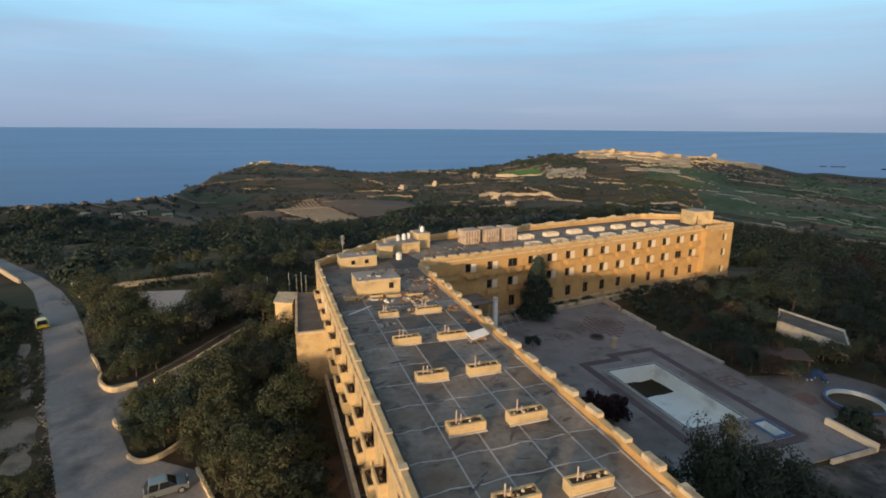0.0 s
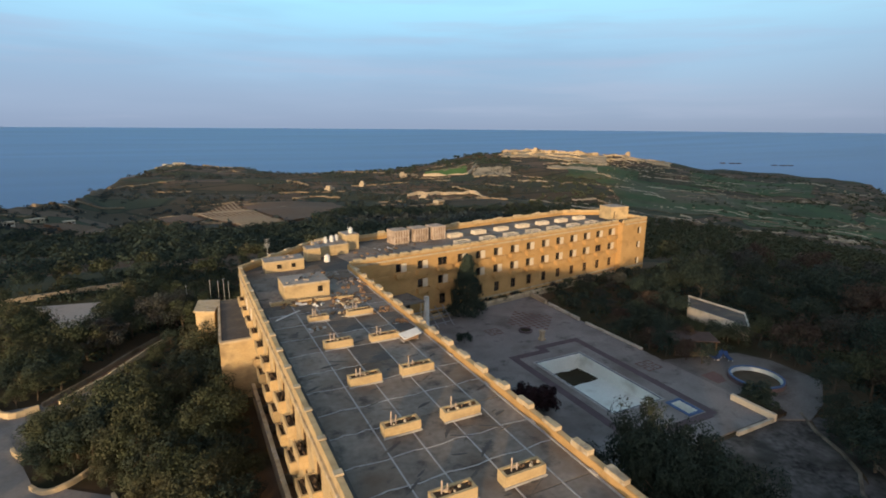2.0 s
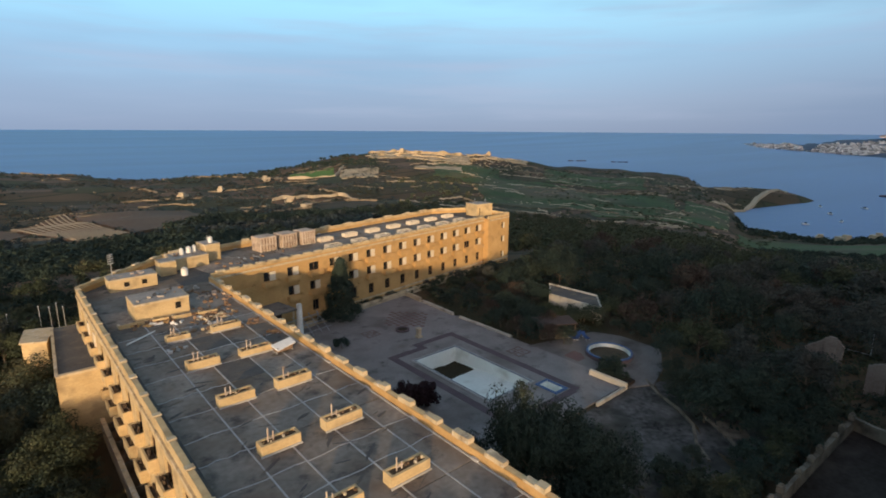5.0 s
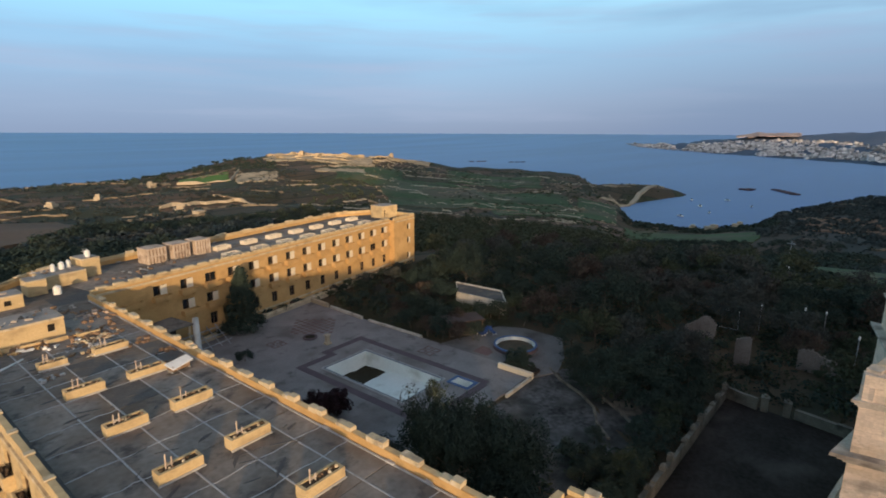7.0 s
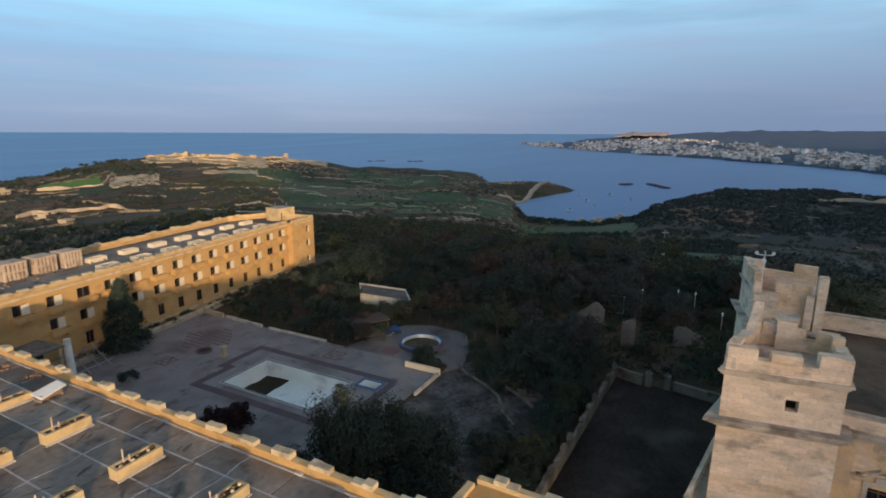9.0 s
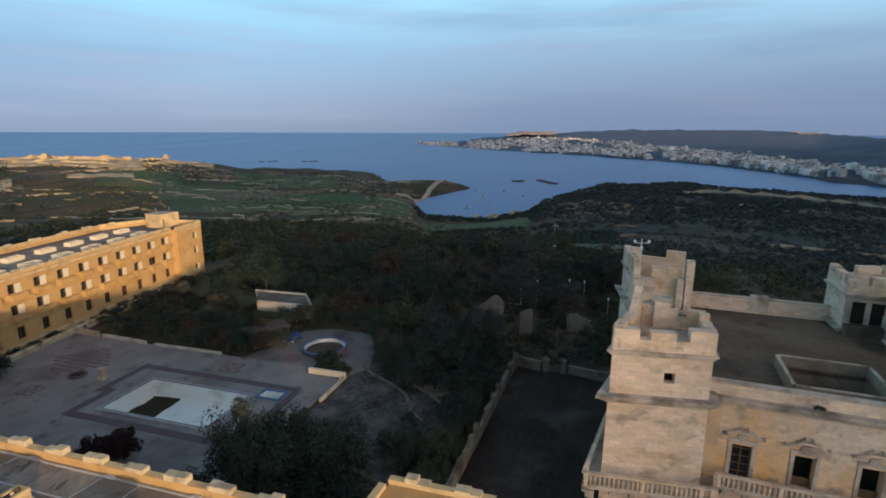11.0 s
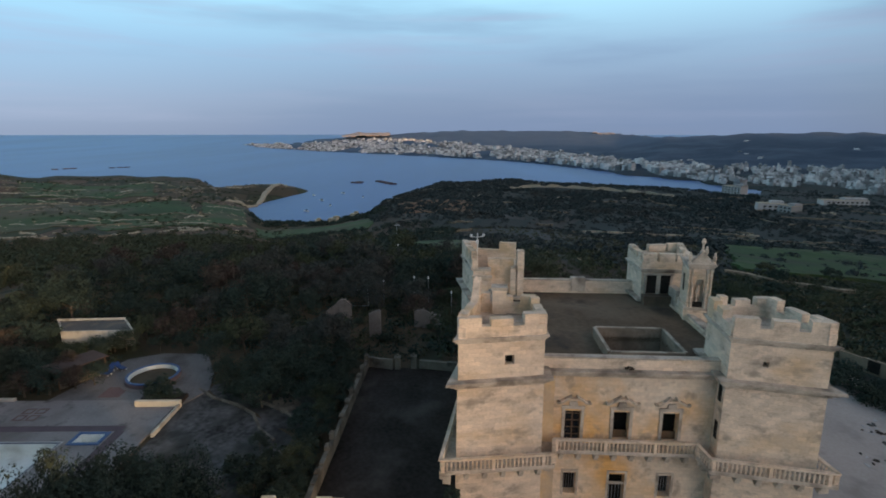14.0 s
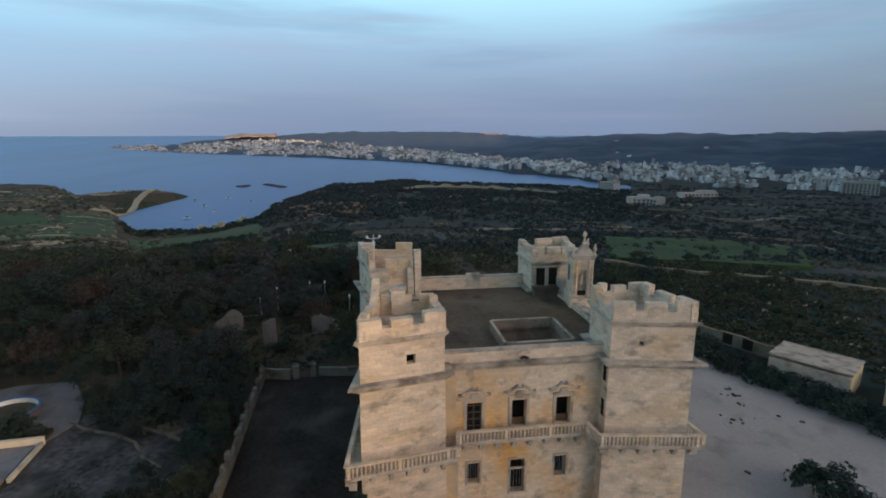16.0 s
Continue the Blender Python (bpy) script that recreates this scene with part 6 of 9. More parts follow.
prism(cor, [(-0.16, -0.05), (0.16, -0.05), (0.16, 0.75), (-0.16, 0.75)], 6.75, 7.0)
prism(cor, [(-0.16, 0.2), (0.16, 0.2), (0.16, 0.75), (-0.16, 0.75)], 6.4, 6.75)
me_c = bpy.data.meshes.new("corbel")
bmesh.ops.recalc_face_normals(cor, faces=cor.faces)
cor.to_mesh(me_c)
cor.free()
me_c.materials.append(M_PALACE_TRIM)
for i in range(7):
    a, b, c, d = RAIL[i], RAIL[i + 1], INNER[i + 1], INNER[i]
    part("balcony_slab", prism(nb(), [pal(*a), pal(*b), pal(*c), pal(*d)], 7.0, 7.28), M_PALACE_TRIM, bal)
    part("balcony_edge", bar(nb(), pal(*a), pal(*b), 7.05, 7.36, 0.08, 0.14), M_PALACE_TRIM, bal)
    part("handrail", bar(nb(), pal(*a), pal(*b), 8.14, 8.28, 0.12, 0.16), M_PALACE, bal)
    ln = math.hypot(b[0] - a[0], b[1] - a[1])
    ang = math.atan2(pal(*b)[1] - pal(*a)[1], pal(*b)[0] - pal(*a)[0])
    for s in [0.2 + 0.31 * j for j in range(int((ln - 0.3) / 0.31) + 1)]:
        j = round((s - 0.2) / 0.31)
        p = along(pal(*a), pal(*b), s, -0.02)
        if j % 12 == 0:
            part("pier", box(nb(), p[0] - 0.13, p[1] - 0.13, 7.28, p[0] + 0.13, p[1] + 0.13, 8.2), M_PALACE, bal)
        else:
            share("baluster", me_b, bal, Matrix.LocRotScale((p[0], p[1], 7.36), None, (0.9, 0.9, 1.31)))
    for s in [0.6 + 1.35 * j for j in range(int((ln - 0.5) / 1.35) + 1)]:
        p = along(pal(*a), pal(*b), s)
        share("corbel", me_c, bal, pose(p[0], p[1], 0, 0, 0, math.degrees(ang)))

# bell-cote on the side wall, with its niche and finials
bc = thing_part("bellcote", palace)
bc["label"] = "carved stone bell-cote with an arched niche and finials"
o = pal(24.2, 16.9)
ca, sa = math.cos(radians(10)), math.sin(radians(10))
bc.matrix_basis = Matrix(((-0.0716, 0.9974, 0, o[0]), (-0.9974, -0.0716, 0, o[1]), (0, 0, 1, 0), (0, 0, 0, 1))) @ Matrix(((ca, sa, 0, 0), (-sa, ca, 0, 0), (0, 0, 1, 0), (0, 0, 0, 1)))


def arch_panel(bm, y0, y1, x, zs, z0, z1, edge, n=10):
    """A slab between y0 and y1 with a round-headed opening of half-width x, sprung at zs."""
    pts = [(x * math.cos(math.pi * i / n), zs + x * math.sin(math.pi * i / n)) for i in range(n + 1)]
    for (xa, za), (xb, zb) in zip(pts, pts[1:]):
        vs = [bm.verts.new(v) for v in ((xa, y0, za), (xb, y0, zb), (xb, y0, z1), (xa, y0, z1), (xa, y1, za), (xb, y1, zb), (xb, y1, z1), (xa, y1, z1))]
        for f in ((0, 1, 2, 3), (7, 6, 5, 4), (0, 4, 5, 1), (3, 2, 6, 7)):
            bm.faces.new([vs[t] for t in f])
    box(bm, -edge, y0, z0, -x, y1, z1)
    box(bm, x, y0, z0, edge, y1, z1)
    bmesh.ops.remove_doubles(bm, verts=bm.verts, dist=0.001)


bm = nb()
box(bm, -1.2, -0.45, 13.2, 1.2, 2.9, 15.35)
arch_panel(bm, -0.35, 0.35, 0.46, 17.75, 15.35, 19.25, 1.02)
box(bm, -1.02, 0.35, 15.35, 1.02, 2.7, 19.25)
part("bellcote_body", bm, M_PALACE, bc)
bm = nb()
for x in (-0.98, -0.66, 0.66, 0.98):
    lathe(bm, [(0.15, 15.35), (0.15, 15.5), (0.10, 15.6), (0.09, 18.85), (0.11, 18.95), (0.16, 19.1), (0.16, 19.25)], x, -0.46, 10)
part("column", bm, M_PALACE, bc)
bm = nb()
box(bm, -1.12, -0.62, 19.25, 1.12, 2.80, 19.45)
box(bm, -1.2, -0.70, 19.45, 1.2, 2.88, 19.62)
box(bm, -1.3, -0.80, 19.62, 1.3, 2.98, 19.78)
part("entablature", bm, M_PALACE_TRIM, bc)
bm = nb()
box(bm, -1.3, -0.72, 15.15, 1.3, -0.453, 15.35)
box(bm, -1.25, -0.6, 13.4, 1.25, -0.453, 13.9)
part("ledge", bm, M_PALACE_TRIM, bc)
bm = nb()
for x0, x1, z in ((-0.86, 0.86, 19.78), (-0.74, 0.74, 20.0), (-0.56, 0.56, 20.22), (-0.42, 0.42, 20.44), (-0.24, 0.24, 20.64)):
    prism(bm, [(x0, -0.62), (x1, -0.62), (x1, -0.1), (x0, -0.1)], z, z + 0.23, 0.92)
part("gable", bm, M_PALACE_TRIM, bc, "stepped and scrolled gable")
part("finial", lathe(nb(), [(0.16, 20.85), (0.2, 21.0), (0.11, 21.15), (0.09, 21.6), (0.2, 21.75), (0.22, 21.9), (0.08, 22.2)], 0, -0.36, 10), M_PALACE, bc)
for x, y in ((-1.08, -0.5), (1.08, -0.5), (-1.08, 2.6), (1.08, 2.6)):
    part("finial", lathe(nb(), [(0.15, 19.78), (0.17, 19.9), (0.09, 20.0), (0.19, 20.25), (0.2, 20.45), (0.09, 20.6), (0.12, 20.72), (0.03, 20.9)], x, y, 8), M_PALACE, bc)
part("niche_statue_base", lathe(nb(), [(0.3, 15.35), (0.3, 15.55), (0.2, 15.62), (0.16, 16.4), (0.22, 16.9), (0.16, 17.35), (0.08, 17.5)], 0, 0.05, 12), M_PALACE, bc, "worn carved ornament in the niche")
part("niche_rail", box(nb(), -0.44, -0.32, 15.36, 0.44, -0.24, 15.9), M_DARK, bc, "dark low grille across the niche")
part("niche_back", box(nb(), -0.455, 0.28, 15.36, 0.455, 0.346, 18.2), M_PALACE_OCHRE, bc)
# no recess here: a near-black plate paints in the niche's shade
part("flank_niche_shade", prism(nb(), [(-1.035, 1.1), (-1.0, 1.1), (-1.0, 1.75), (-1.035, 1.75)], 16.6, 18.3), M_DARK, bc, "dark plate painted as the shade of a flank niche")
part("side_wall", prism(nb(), [pal(23.35, 19.9), pal(24.1, 19.9), pal(24.1, 22.2), pal(23.35, 22.2)], 13.5, 16.0), M_PALACE_TRIM, palace, "raised weathered parapet behind the bell-cote")
# doorways on the rear right tower, raised to fit the camera's view
for s in (21.45, 22.9):
    p, q = pal(s - 0.52, 21.95), pal(s + 0.52, 21.95)
    part("doorway", bar(nb(), p, q, 15.05, 17.1, 0.06, 0.1), M_DARK, palace, "dark doorway onto the roof")
    for o in (-0.72, 0.52):
        part("door_jamb", bar(nb(), pal(s + o, 21.95), pal(s + o + 0.2, 21.95), 15.0, 17.1, 0.14, 0.1), M_PALACE_TRIM, palace)
part("door_lintel", bar(nb(), pal(20.6, 21.95), pal(23.75, 21.95), 17.1, 17.24, 0.2, 0.1), M_PALACE_TRIM, palace)
# a filler block below the raised doorways
part("door_base_block", bar(nb(), pal(20.5, 21.95), pal(23.8, 21.95), 13.9, 15.0, 1.0, -0.02), M_PROOF, palace)
an = thing("weather_mast", "white weather mast with anemometer cups on the tower", "weather mast", *quarter(1, 3.4, 3.4), 17.3)
an.matrix_world = pose(*pal(2.8, 24.6), 17.5)
part("pole", tube(nb(), (0, 0, 0), (0, 0, 3.4), 0.05), M_WHITE, an)
part("arm", tube(nb(), (0.1, -0.7, 3.0), (-0.1, 0.7, 3.0), 0.04), M_WHITE, an)
part("cup", lathe(nb(), [(0.02, 3.0), (0.16, 3.1), (0.14, 3.3)], 0.1, -0.7, 8), M_WHITE, an)
part("cup", lathe(nb(), [(0.02, 3.0), (0.16, 3.1), (0.14, 3.3)], -0.1, 0.7, 8), M_WHITE, an)
part("sensor", box(nb(), -0.15, -0.15, 2.2, 0.15, 0.15, 2.6), M_WHITE, an)
dz = thing("roof_hatch", "low round stone hatch kerb on the palace roof", "roof hatch", *pal(7.9, 14.6), 14.0)
part("kerb", ring_wall(0.6, 0.95, 0, 0.3, 18), M_PALACE_TRIM, dz)
part("lid", lathe(nb(), [(0.6, 0.02), (0.55, 0.14)], n=14), M_MOAT, dz)

# ---- the wide land: fields, walls, scrub, town ----
def far(az, r, up=0.0):
    """A place on the land by bearing and distance from the camera, fitted to its view."""
    x, y = r * math.sin(radians(az)), r * math.cos(radians(az))
    return (x, y, land_height(x, y) + up)


def field(name, az0, az1, r0, r1, material, label, category="field", lift=0.6, skew=0.0, n=14):
    verts, faces = [], []
    rr = random.Random(int(az0 * 10 + r0))
    for i in range(n + 1):
        for j in range(n + 1):
            a = az0 + (az1 - az0) * i / n + skew * (j / n - 0.5)
            r = r0 + (r1 - r0) * j / n
            edge = i in (0, n) or j in (0, n)
            verts.append(far(a + (rr.uniform(-0.03, 0.03) * (az1 - az0) if edge else 0), r * (1 + (rr.uniform(-0.012, 0.012) if edge else 0)), lift))
    for i in range(n):
        for j in range(n):
            k = i * (n + 1) + j
            faces.append((k, k + 1, k + n + 2, k + n + 1))
    # a skirt, so that the sheet has a thickness into the ground
    me = bpy.data.meshes.new(name)
    base = len(verts)
    rim = [i * (n + 1) for i in range(n + 1)] + [n * (n + 1) + j for j in range(1, n + 1)] + [i * (n + 1) + n for i in range(n - 1, -1, -1)] + [j for j in range(n - 1, 0, -1)]
    for k in rim:
        x, y, z = verts[k]
        verts.append((x, y, z - 3))
    for i in range(len(rim)):
        j = (i + 1) % len(rim)
        faces.append((rim[i], rim[j], base + j, base + i))
    me.from_pydata(verts, [], faces)
    me.materials.append(material)
    return tagged(new(name, me), label, category, kind="structure")


PLOTS = [[(-28, 106), (-47, 104), (-98, 165), (-80, 188), (-50, 142)]]


def plot(name, corners, material, label, category="field", lift=1.1, n=26):
    """A field over four (bearing, distance) corners, laid on the land with a skirt."""
    c = [Vector(far(*p)[:2]) for p in corners]
    rr = random.Random(int(corners[0][1]))
    PLOTS.append([tuple(p) for p in c])
    verts, faces = [], []
    for i in range(n + 1):
        for j in range(n + 1):
            u, v = i / n, j / n
            p = (c[0] * (1 - u) + c[1] * u) * (1 - v) + (c[3] * (1 - u) + c[2] * u) * v
            if i in (0, n) or j in (0, n):
                p = p + Vector((rr.uniform(-1.2, 1.2), rr.uniform(-1.2, 1.2)))
            verts.append((p.x, p.y, max(SEA, land_height(p.x, p.y)) + lift))
    for i in range(n):
        for j in range(n):
            k = i * (n + 1) + j
            faces.append((k, k + 1, k + n + 2, k + n + 1))
    base = len(verts)
    rim = [i * (n + 1) for i in range(n + 1)] + [n * (n + 1) + j for j in range(1, n + 1)] + [i * (n + 1) + n for i in range(n - 1, -1, -1)] + [j for j in range(n - 1, 0, -1)]
    for k in rim:
        x, y, z = verts[k]
        verts.append((x, y, z - 3))
    for i in range(len(rim)):
        j = (i + 1) % len(rim)
        faces.append((rim[i], rim[j], base + j, base + i))
    me = bpy.data.meshes.new(name)
    me.from_pydata(verts, [], faces)
    me.materials.append(material)
    return tagged(new(name, me), label, category, kind="structure")


VINE = [(0.5, 358), (5.9, 210), (9.8, 224), (4.9, 424)]
plot("field", [(5.3, 410), (10.2, 228), (17.5, 320), (14.6, 412)], M_SOIL, "bare brown ploughed field")
plot("field", VINE, M_SOIL, "striped vineyard field with pale rows", lift=1.0)
# the vine rows: long low ridges
bm = nb()
vc = [Vector(far(*p)[:2]) for p in VINE]
for i in range(12):
    u = (i + 0.5) / 12
    a, b = vc[0] * (1 - u) + vc[3] * u, vc[1] * (1 - u) + vc[2] * u
    for k in range(20):
        p, q = a + (b - a) * k / 20, a + (b - a) * (k + 1) / 20
        side = Vector(((b - a).y, -(b - a).x)).normalized() * 0.42
        vs = [bm.verts.new((e.x, e.y, land_height(e.x, e.y) + h)) for e, h in ((p - side, 0.7), (p, 1.5), (p + side, 0.7), (q - side, 0.7), (q, 1.5), (q + side, 0.7))]
        bm.faces.new((vs[0], vs[3], vs[4], vs[1]))
        bm.faces.new((vs[1], vs[4], vs[5], vs[2]))
tagged(part("vine_rows", bm, M_VINE), "pale dry vine rows across the field", "vine rows", kind="stuff")
plot("field", [(-2.5, 330), (-0.6, 250), (2.0, 285), (0.2, 335)], M_SOIL, "small reddish bare terrace field")
plot("field", [(-11, 322), (-8.2, 290), (-6.2, 300), (-7.4, 335)], M_SOIL, "small reddish bare terrace field")
plot("field", [(119.6, 243), (137.5, 330), (138.4, 168), (121.4, 142)], M_MEADOW, "bright green valley field")
plot("field", [(86, 205), (93, 195), (92.5, 150), (87.5, 162)], M_GREEN, "rough green clearing below the palace")
field("field", 24.8, 29.3, 640, 700, M_PITCH, "bright green walled grass pitch", "grass pitch")
field("field", 23, 31, 420, 462, M_SOIL, "brown walled field")
field("field", 44, 56, 480, 700, M_GREEN, "broad green field on the slope", skew=-4)
field("field", 40, 47, 640, 820, M_GREEN, "broad green field on the slope")
field("field", 56, 66, 430, 640, M_GREEN, "broad green field on the slope", skew=-3)
field("field", 52, 62, 720, 900, M_GREEN, "green coastal field")
field("field", 66, 70, 480, 640, M_GREEN, "green field above the bay")
field("field", 71, 83, 420, 500, M_GREEN, "green valley field below the woods")
field("field", 121, 130, 300, 350, M_GREEN, "dull green valley field")
field("field", 86, 94, 480, 600, M_SOIL, "dull brown terraced field")
field("field", 108, 118, 430, 560, M_GROUND, "scrubby terraced field")
field("rock_outcrop", 33, 44, 860, 985, M_SCREE, "pale eroded rock on the hill crest", "rock", 1.2)
field("rock_outcrop", 45.5, 50, 980, 1060, M_SCREE, "pale eroded rock by the sea", "rock", 1.5)
field("rock_outcrop", 38, 43, 700, 760, M_SCREE, "pale eroded rock on the slope", "rock", 0.9)
field("rock_outcrop", 30, 34, 600, 680, M_SCREE, "pale eroded rock on the slope", "rock", 0.9)
field("rock_outcrop", 71.5, 74.3, 905, 950, M_SCREE, "pale rocky shore of the spit", "rock", 0.9)
field("rock_outcrop", -2.4, 0.6, 850, 905, M_SCREE, "pale rocky headland top", "rock", 1.0)
plot("beach", [(68.2, 690), (68.5, 716), (71.3, 752), (71.3, 738)], M_SCREE, "narrow pale beach at the bay", "beach", 1.0, 10)
field("quarry", 80.3, 85.2, 3750, 4150, M_FARROCK, "pinkish quarried hillside", "quarry", 20)
field("quarry", 106.5, 108.6, 3950, 4120, M_FARROCK, "pinkish quarried hillside", "quarry", 6)


def field_wall(pts, h, w, label="pale dry-stone field wall", material=M_FIELDWALL):
    """A rubble wall following the lie of the land through (bearing, distance) points."""
    bm = nb()
    line = []
    for (a0, r0), (a1, r1) in zip(pts, pts[1:]):
        for k in range(8):
            line.append(far(a0 + (a1 - a0) * k / 8, (r0 + (r1 - r0) * k / 8) * (1 + 0.004 * math.sin(a0 * 9 + k * 1.3))))
    line.append(far(*pts[-1]))
    rows = []
    for i, p in enumerate(line):
        a, b = Vector(line[max(0, i - 1)]), Vector(line[min(len(line) - 1, i + 1)])
        d = (b - a)
        d.z = 0
        d.normalize()
        s = Vector((d.y, -d.x, 0)) * w / 2
        hh = h * (0.7 + 1.3 * noise.noise((p[0] * 0.07, p[1] * 0.07, 0)))
        c = Vector(p)
        rows.append([bm.verts.new(c - s - Vector((0, 0, 2))), bm.verts.new(c - s * 0.8 + Vector((0, 0, hh + 0.6))), bm.verts.new(c + s * 0.8 + Vector((0, 0, hh + 0.6))), bm.verts.new(c + s - Vector((0, 0, 2)))])
    for A, B in zip(rows, rows[1:]):
        for k in range(3):
            bm.faces.new((A[k], A[k + 1], B[k + 1], B[k]))
    bm.faces.new(rows[0])
    bm.faces.new(rows[-1][::-1])
    return tagged(part("field_wall", bm, material), label, "field wall", kind="structure")


wr = random.Random(11)
for k in range(84):
    a, r = wr.uniform(-20, 68), wr.uniform(190, 860)
    if a > 30 and r < 260:
        continue
    da = wr.uniform(2, 7) * 300 / (r + 100)
    field_wall([(a - da, r * wr.uniform(0.95, 1.05)), (a, r), (a + da, r * wr.uniform(0.95, 1.05))], 0.4 + r / 1500, 0.9 + r / 900)
for k in range(26):
    a, r = wr.uniform(84, 141), wr.uniform(230, 900)
    da = wr.uniform(2, 6) * 300 / (r + 100)
    field_wall([(a - da, r * wr.uniform(0.95, 1.05)), (a, r), (a + da, r * wr.uniform(0.95, 1.05))], 0.6 + r / 1500, 0.8 + r / 1200)
for k in range(70):
    a, r = wr.uniform(36, 71), wr.uniform(340, 960)
    da = wr.uniform(0.5, 2.6) * 500 / (r + 100)
    rr = r * wr.uniform(0.97, 1.03)
    field_wall([(a - da, rr), (a, r), (a + da, r * wr.uniform(0.97, 1.03))], 0.2 + r / 2200, 1.2 + r / 500, "pale broken terrace wall on the green slope", M_RUBBLE if k % 3 else M_FIELDWALL)
for k in range(46):
    a, r = wr.uniform(92, 143), wr.uniform(300, 900)
    da = wr.uniform(0.5, 3.0) * 400 / (r + 100)
    field_wall([(a - da, r * wr.uniform(0.98, 1.02)), (a, r), (a + da, r * wr.uniform(0.98, 1.02))], 0.3 + r / 2000, 1.0 + r / 700, "pale broken terrace wall in the valley", M_FIELDWALL if k % 3 else M_RUBBLE)
field_wall([(22.9, 455), (27, 470), (30, 475), (32.4, 448)], 2.2, 1.6, "tall pale field wall catching the light", M_RUBBLE)
field_wall([(24.6, 640), (29.4, 634), (30.3, 700)], 2.4, 1.6, "pale wall round the grass pitch", M_RUBBLE)
field_wall([(98.2, 810), (104, 800), (110, 780), (114.7, 745)], 3.6, 2.0, "long pale coastal road wall", M_RUBBLE)
field_wall([(71.3, 752), (72.4, 840), (73.8, 930)], 2.0, 7.0, "pale causeway wall on the spit", M_RUBBLE)
field_wall([(33, 930), (36, 975), (39, 985), (43, 975)], 5.0, 3.0, "pale masonry fort wall on the crest", M_SCREE)
field_wall([(34, 905), (38, 925), (42, 930)], 4.0, 3.0, "pale masonry terrace wall on the crest", M_SCREE)
field_wall([(42.6, 985), (45, 1010), (47.4, 1035), (49.4, 1050)], 2.4, 5.0, "pale rubble wall along the crest", M_SCREE)
field_wall([(41.5, 925), (44.2, 945), (47, 975)], 1.6, 6.0, "pale terrace wall below the fort", M_SCREE)
field_wall([(36, 880), (40, 890), (43.5, 900)], 3.0, 2.5, "pale terrace wall below the fort", M_SCREE)
for a, r, da in ((118, 420, 4), (124, 380, 3.5), (130, 410, 4), (136, 370, 4), (121, 520, 3), (128, 560, 4), (134, 500, 3), (139, 470, 3), (116, 620, 3), (131, 680, 3), (137, 640, 3), (113, 340, 3)):
    field_wall([(a - da, r * wr.uniform(0.95, 1.05)), (a, r), (a + da, r * wr.uniform(0.95, 1.05))], 0.3 + r / 1500, 0.8 + r / 800)
field_wall([(120, 330), (126, 300), (132, 285), (140, 275)], 1.4, 2.2, "pale track edged with rubble")


def farmhouse(az, r, w, d, h, material, label, category="house"):
    x, y, z = far(az, r)
    f = thing(category.replace(" ", "_"), label, category, x, y, z - 0.3, wr.uniform(0, 90))
    part("wall", box(nb(), -w / 2, -d / 2, -1.5, w / 2, d / 2, h), material, f)
    part("roof", box(nb(), -w / 2 - 0.15, -d / 2 - 0.15, h, w / 2 + 0.15, d / 2 + 0.15, h + 0.35), M_RUBBLE, f)
    if h > 3:
        part("upper_room", box(nb(), -w / 2 + 0.3, -d / 2 + 0.3, h + 0.35, 0, d / 4, h + 2.6), material, f)
    bm = nb()
    box(bm, -0.6, -d / 2 - 0.05, 0.2, 0.6, -d / 2 + 0.2, min(2.3, h - 0.1))
    part("door", bm, M_DARK, f)
    if h > 6.5:
        for i in range(int(w / 5)):
            for j in range(int(h / 3.2)):
                x0 = -w / 2 + 1.5 + i * 5
                part("window", box(nb(), x0, -d / 2 - 0.1, j * 3.2 + 0.9, x0 + 2.6, -d / 2 + 0.2, j * 3.2 + 2.6), M_DARK, f)
                part("window", box(nb(), x0, d / 2 - 0.2, j * 3.2 + 0.9, x0 + 2.6, d / 2 + 0.1, j * 3.2 + 2.6), M_DARK, f)
    for sx in (-1, 1):
        part("window", box(nb(), sx * w * 0.3 - 0.5, -d / 2 - 0.05, 1.1, sx * w * 0.3 + 0.5, -d / 2 + 0.2, min(2.2, h - 0.2)), M_DARK, f)


for az, r, w, d, h in ((-11.6, 330, 7, 4.5, 1.9), (-13.4, 312, 4.5, 4, 1.9), (-9.2, 330, 5, 4, 1.9), (26.3, 360, 6, 5, 3), (24.5, 430, 8, 6, 3.4), (-16, 300, 5, 4, 1.9), (14.5, 505, 8, 6, 3.5), (18, 560, 6, 5, 3.5), (22.4, 640, 7, 6, 4), (79, 556, 10, 7, 4), (81.2, 572, 8, 6, 4), (77.3, 560, 9, 6, 3.5)):
    farmhouse(az, r, w, d, h, M_RUBBLE if wr.random() < 0.7 else M_CREAM, "small flat-roofed pale stone farmhouse among fields")
farmhouse(0.2, 880, 17, 8, 2.6, M_CREAM, "white flat-roofed building on the headland", "headland building")
farmhouse(-0.9, 872, 8, 6, 2.2, M_CREAM, "white flat-roofed building on the headland", "headland building")
farmhouse(36.6, 960, 16, 8, 6, M_SCREE, "pale ruined fort building on the crest", "fort building")
farmhouse(45.9, 1040, 8, 8, 8, M_SCREE, "pale square watch building near the sea", "watch building")
farmhouse(120.0, 880, 30, 16, 13, M_TOWN, "pale flat-roofed apartment block", "apartment block")
farmhouse(123, 640, 24, 12, 8, M_TOWN, "pale flat-roofed villa group building", "villa")
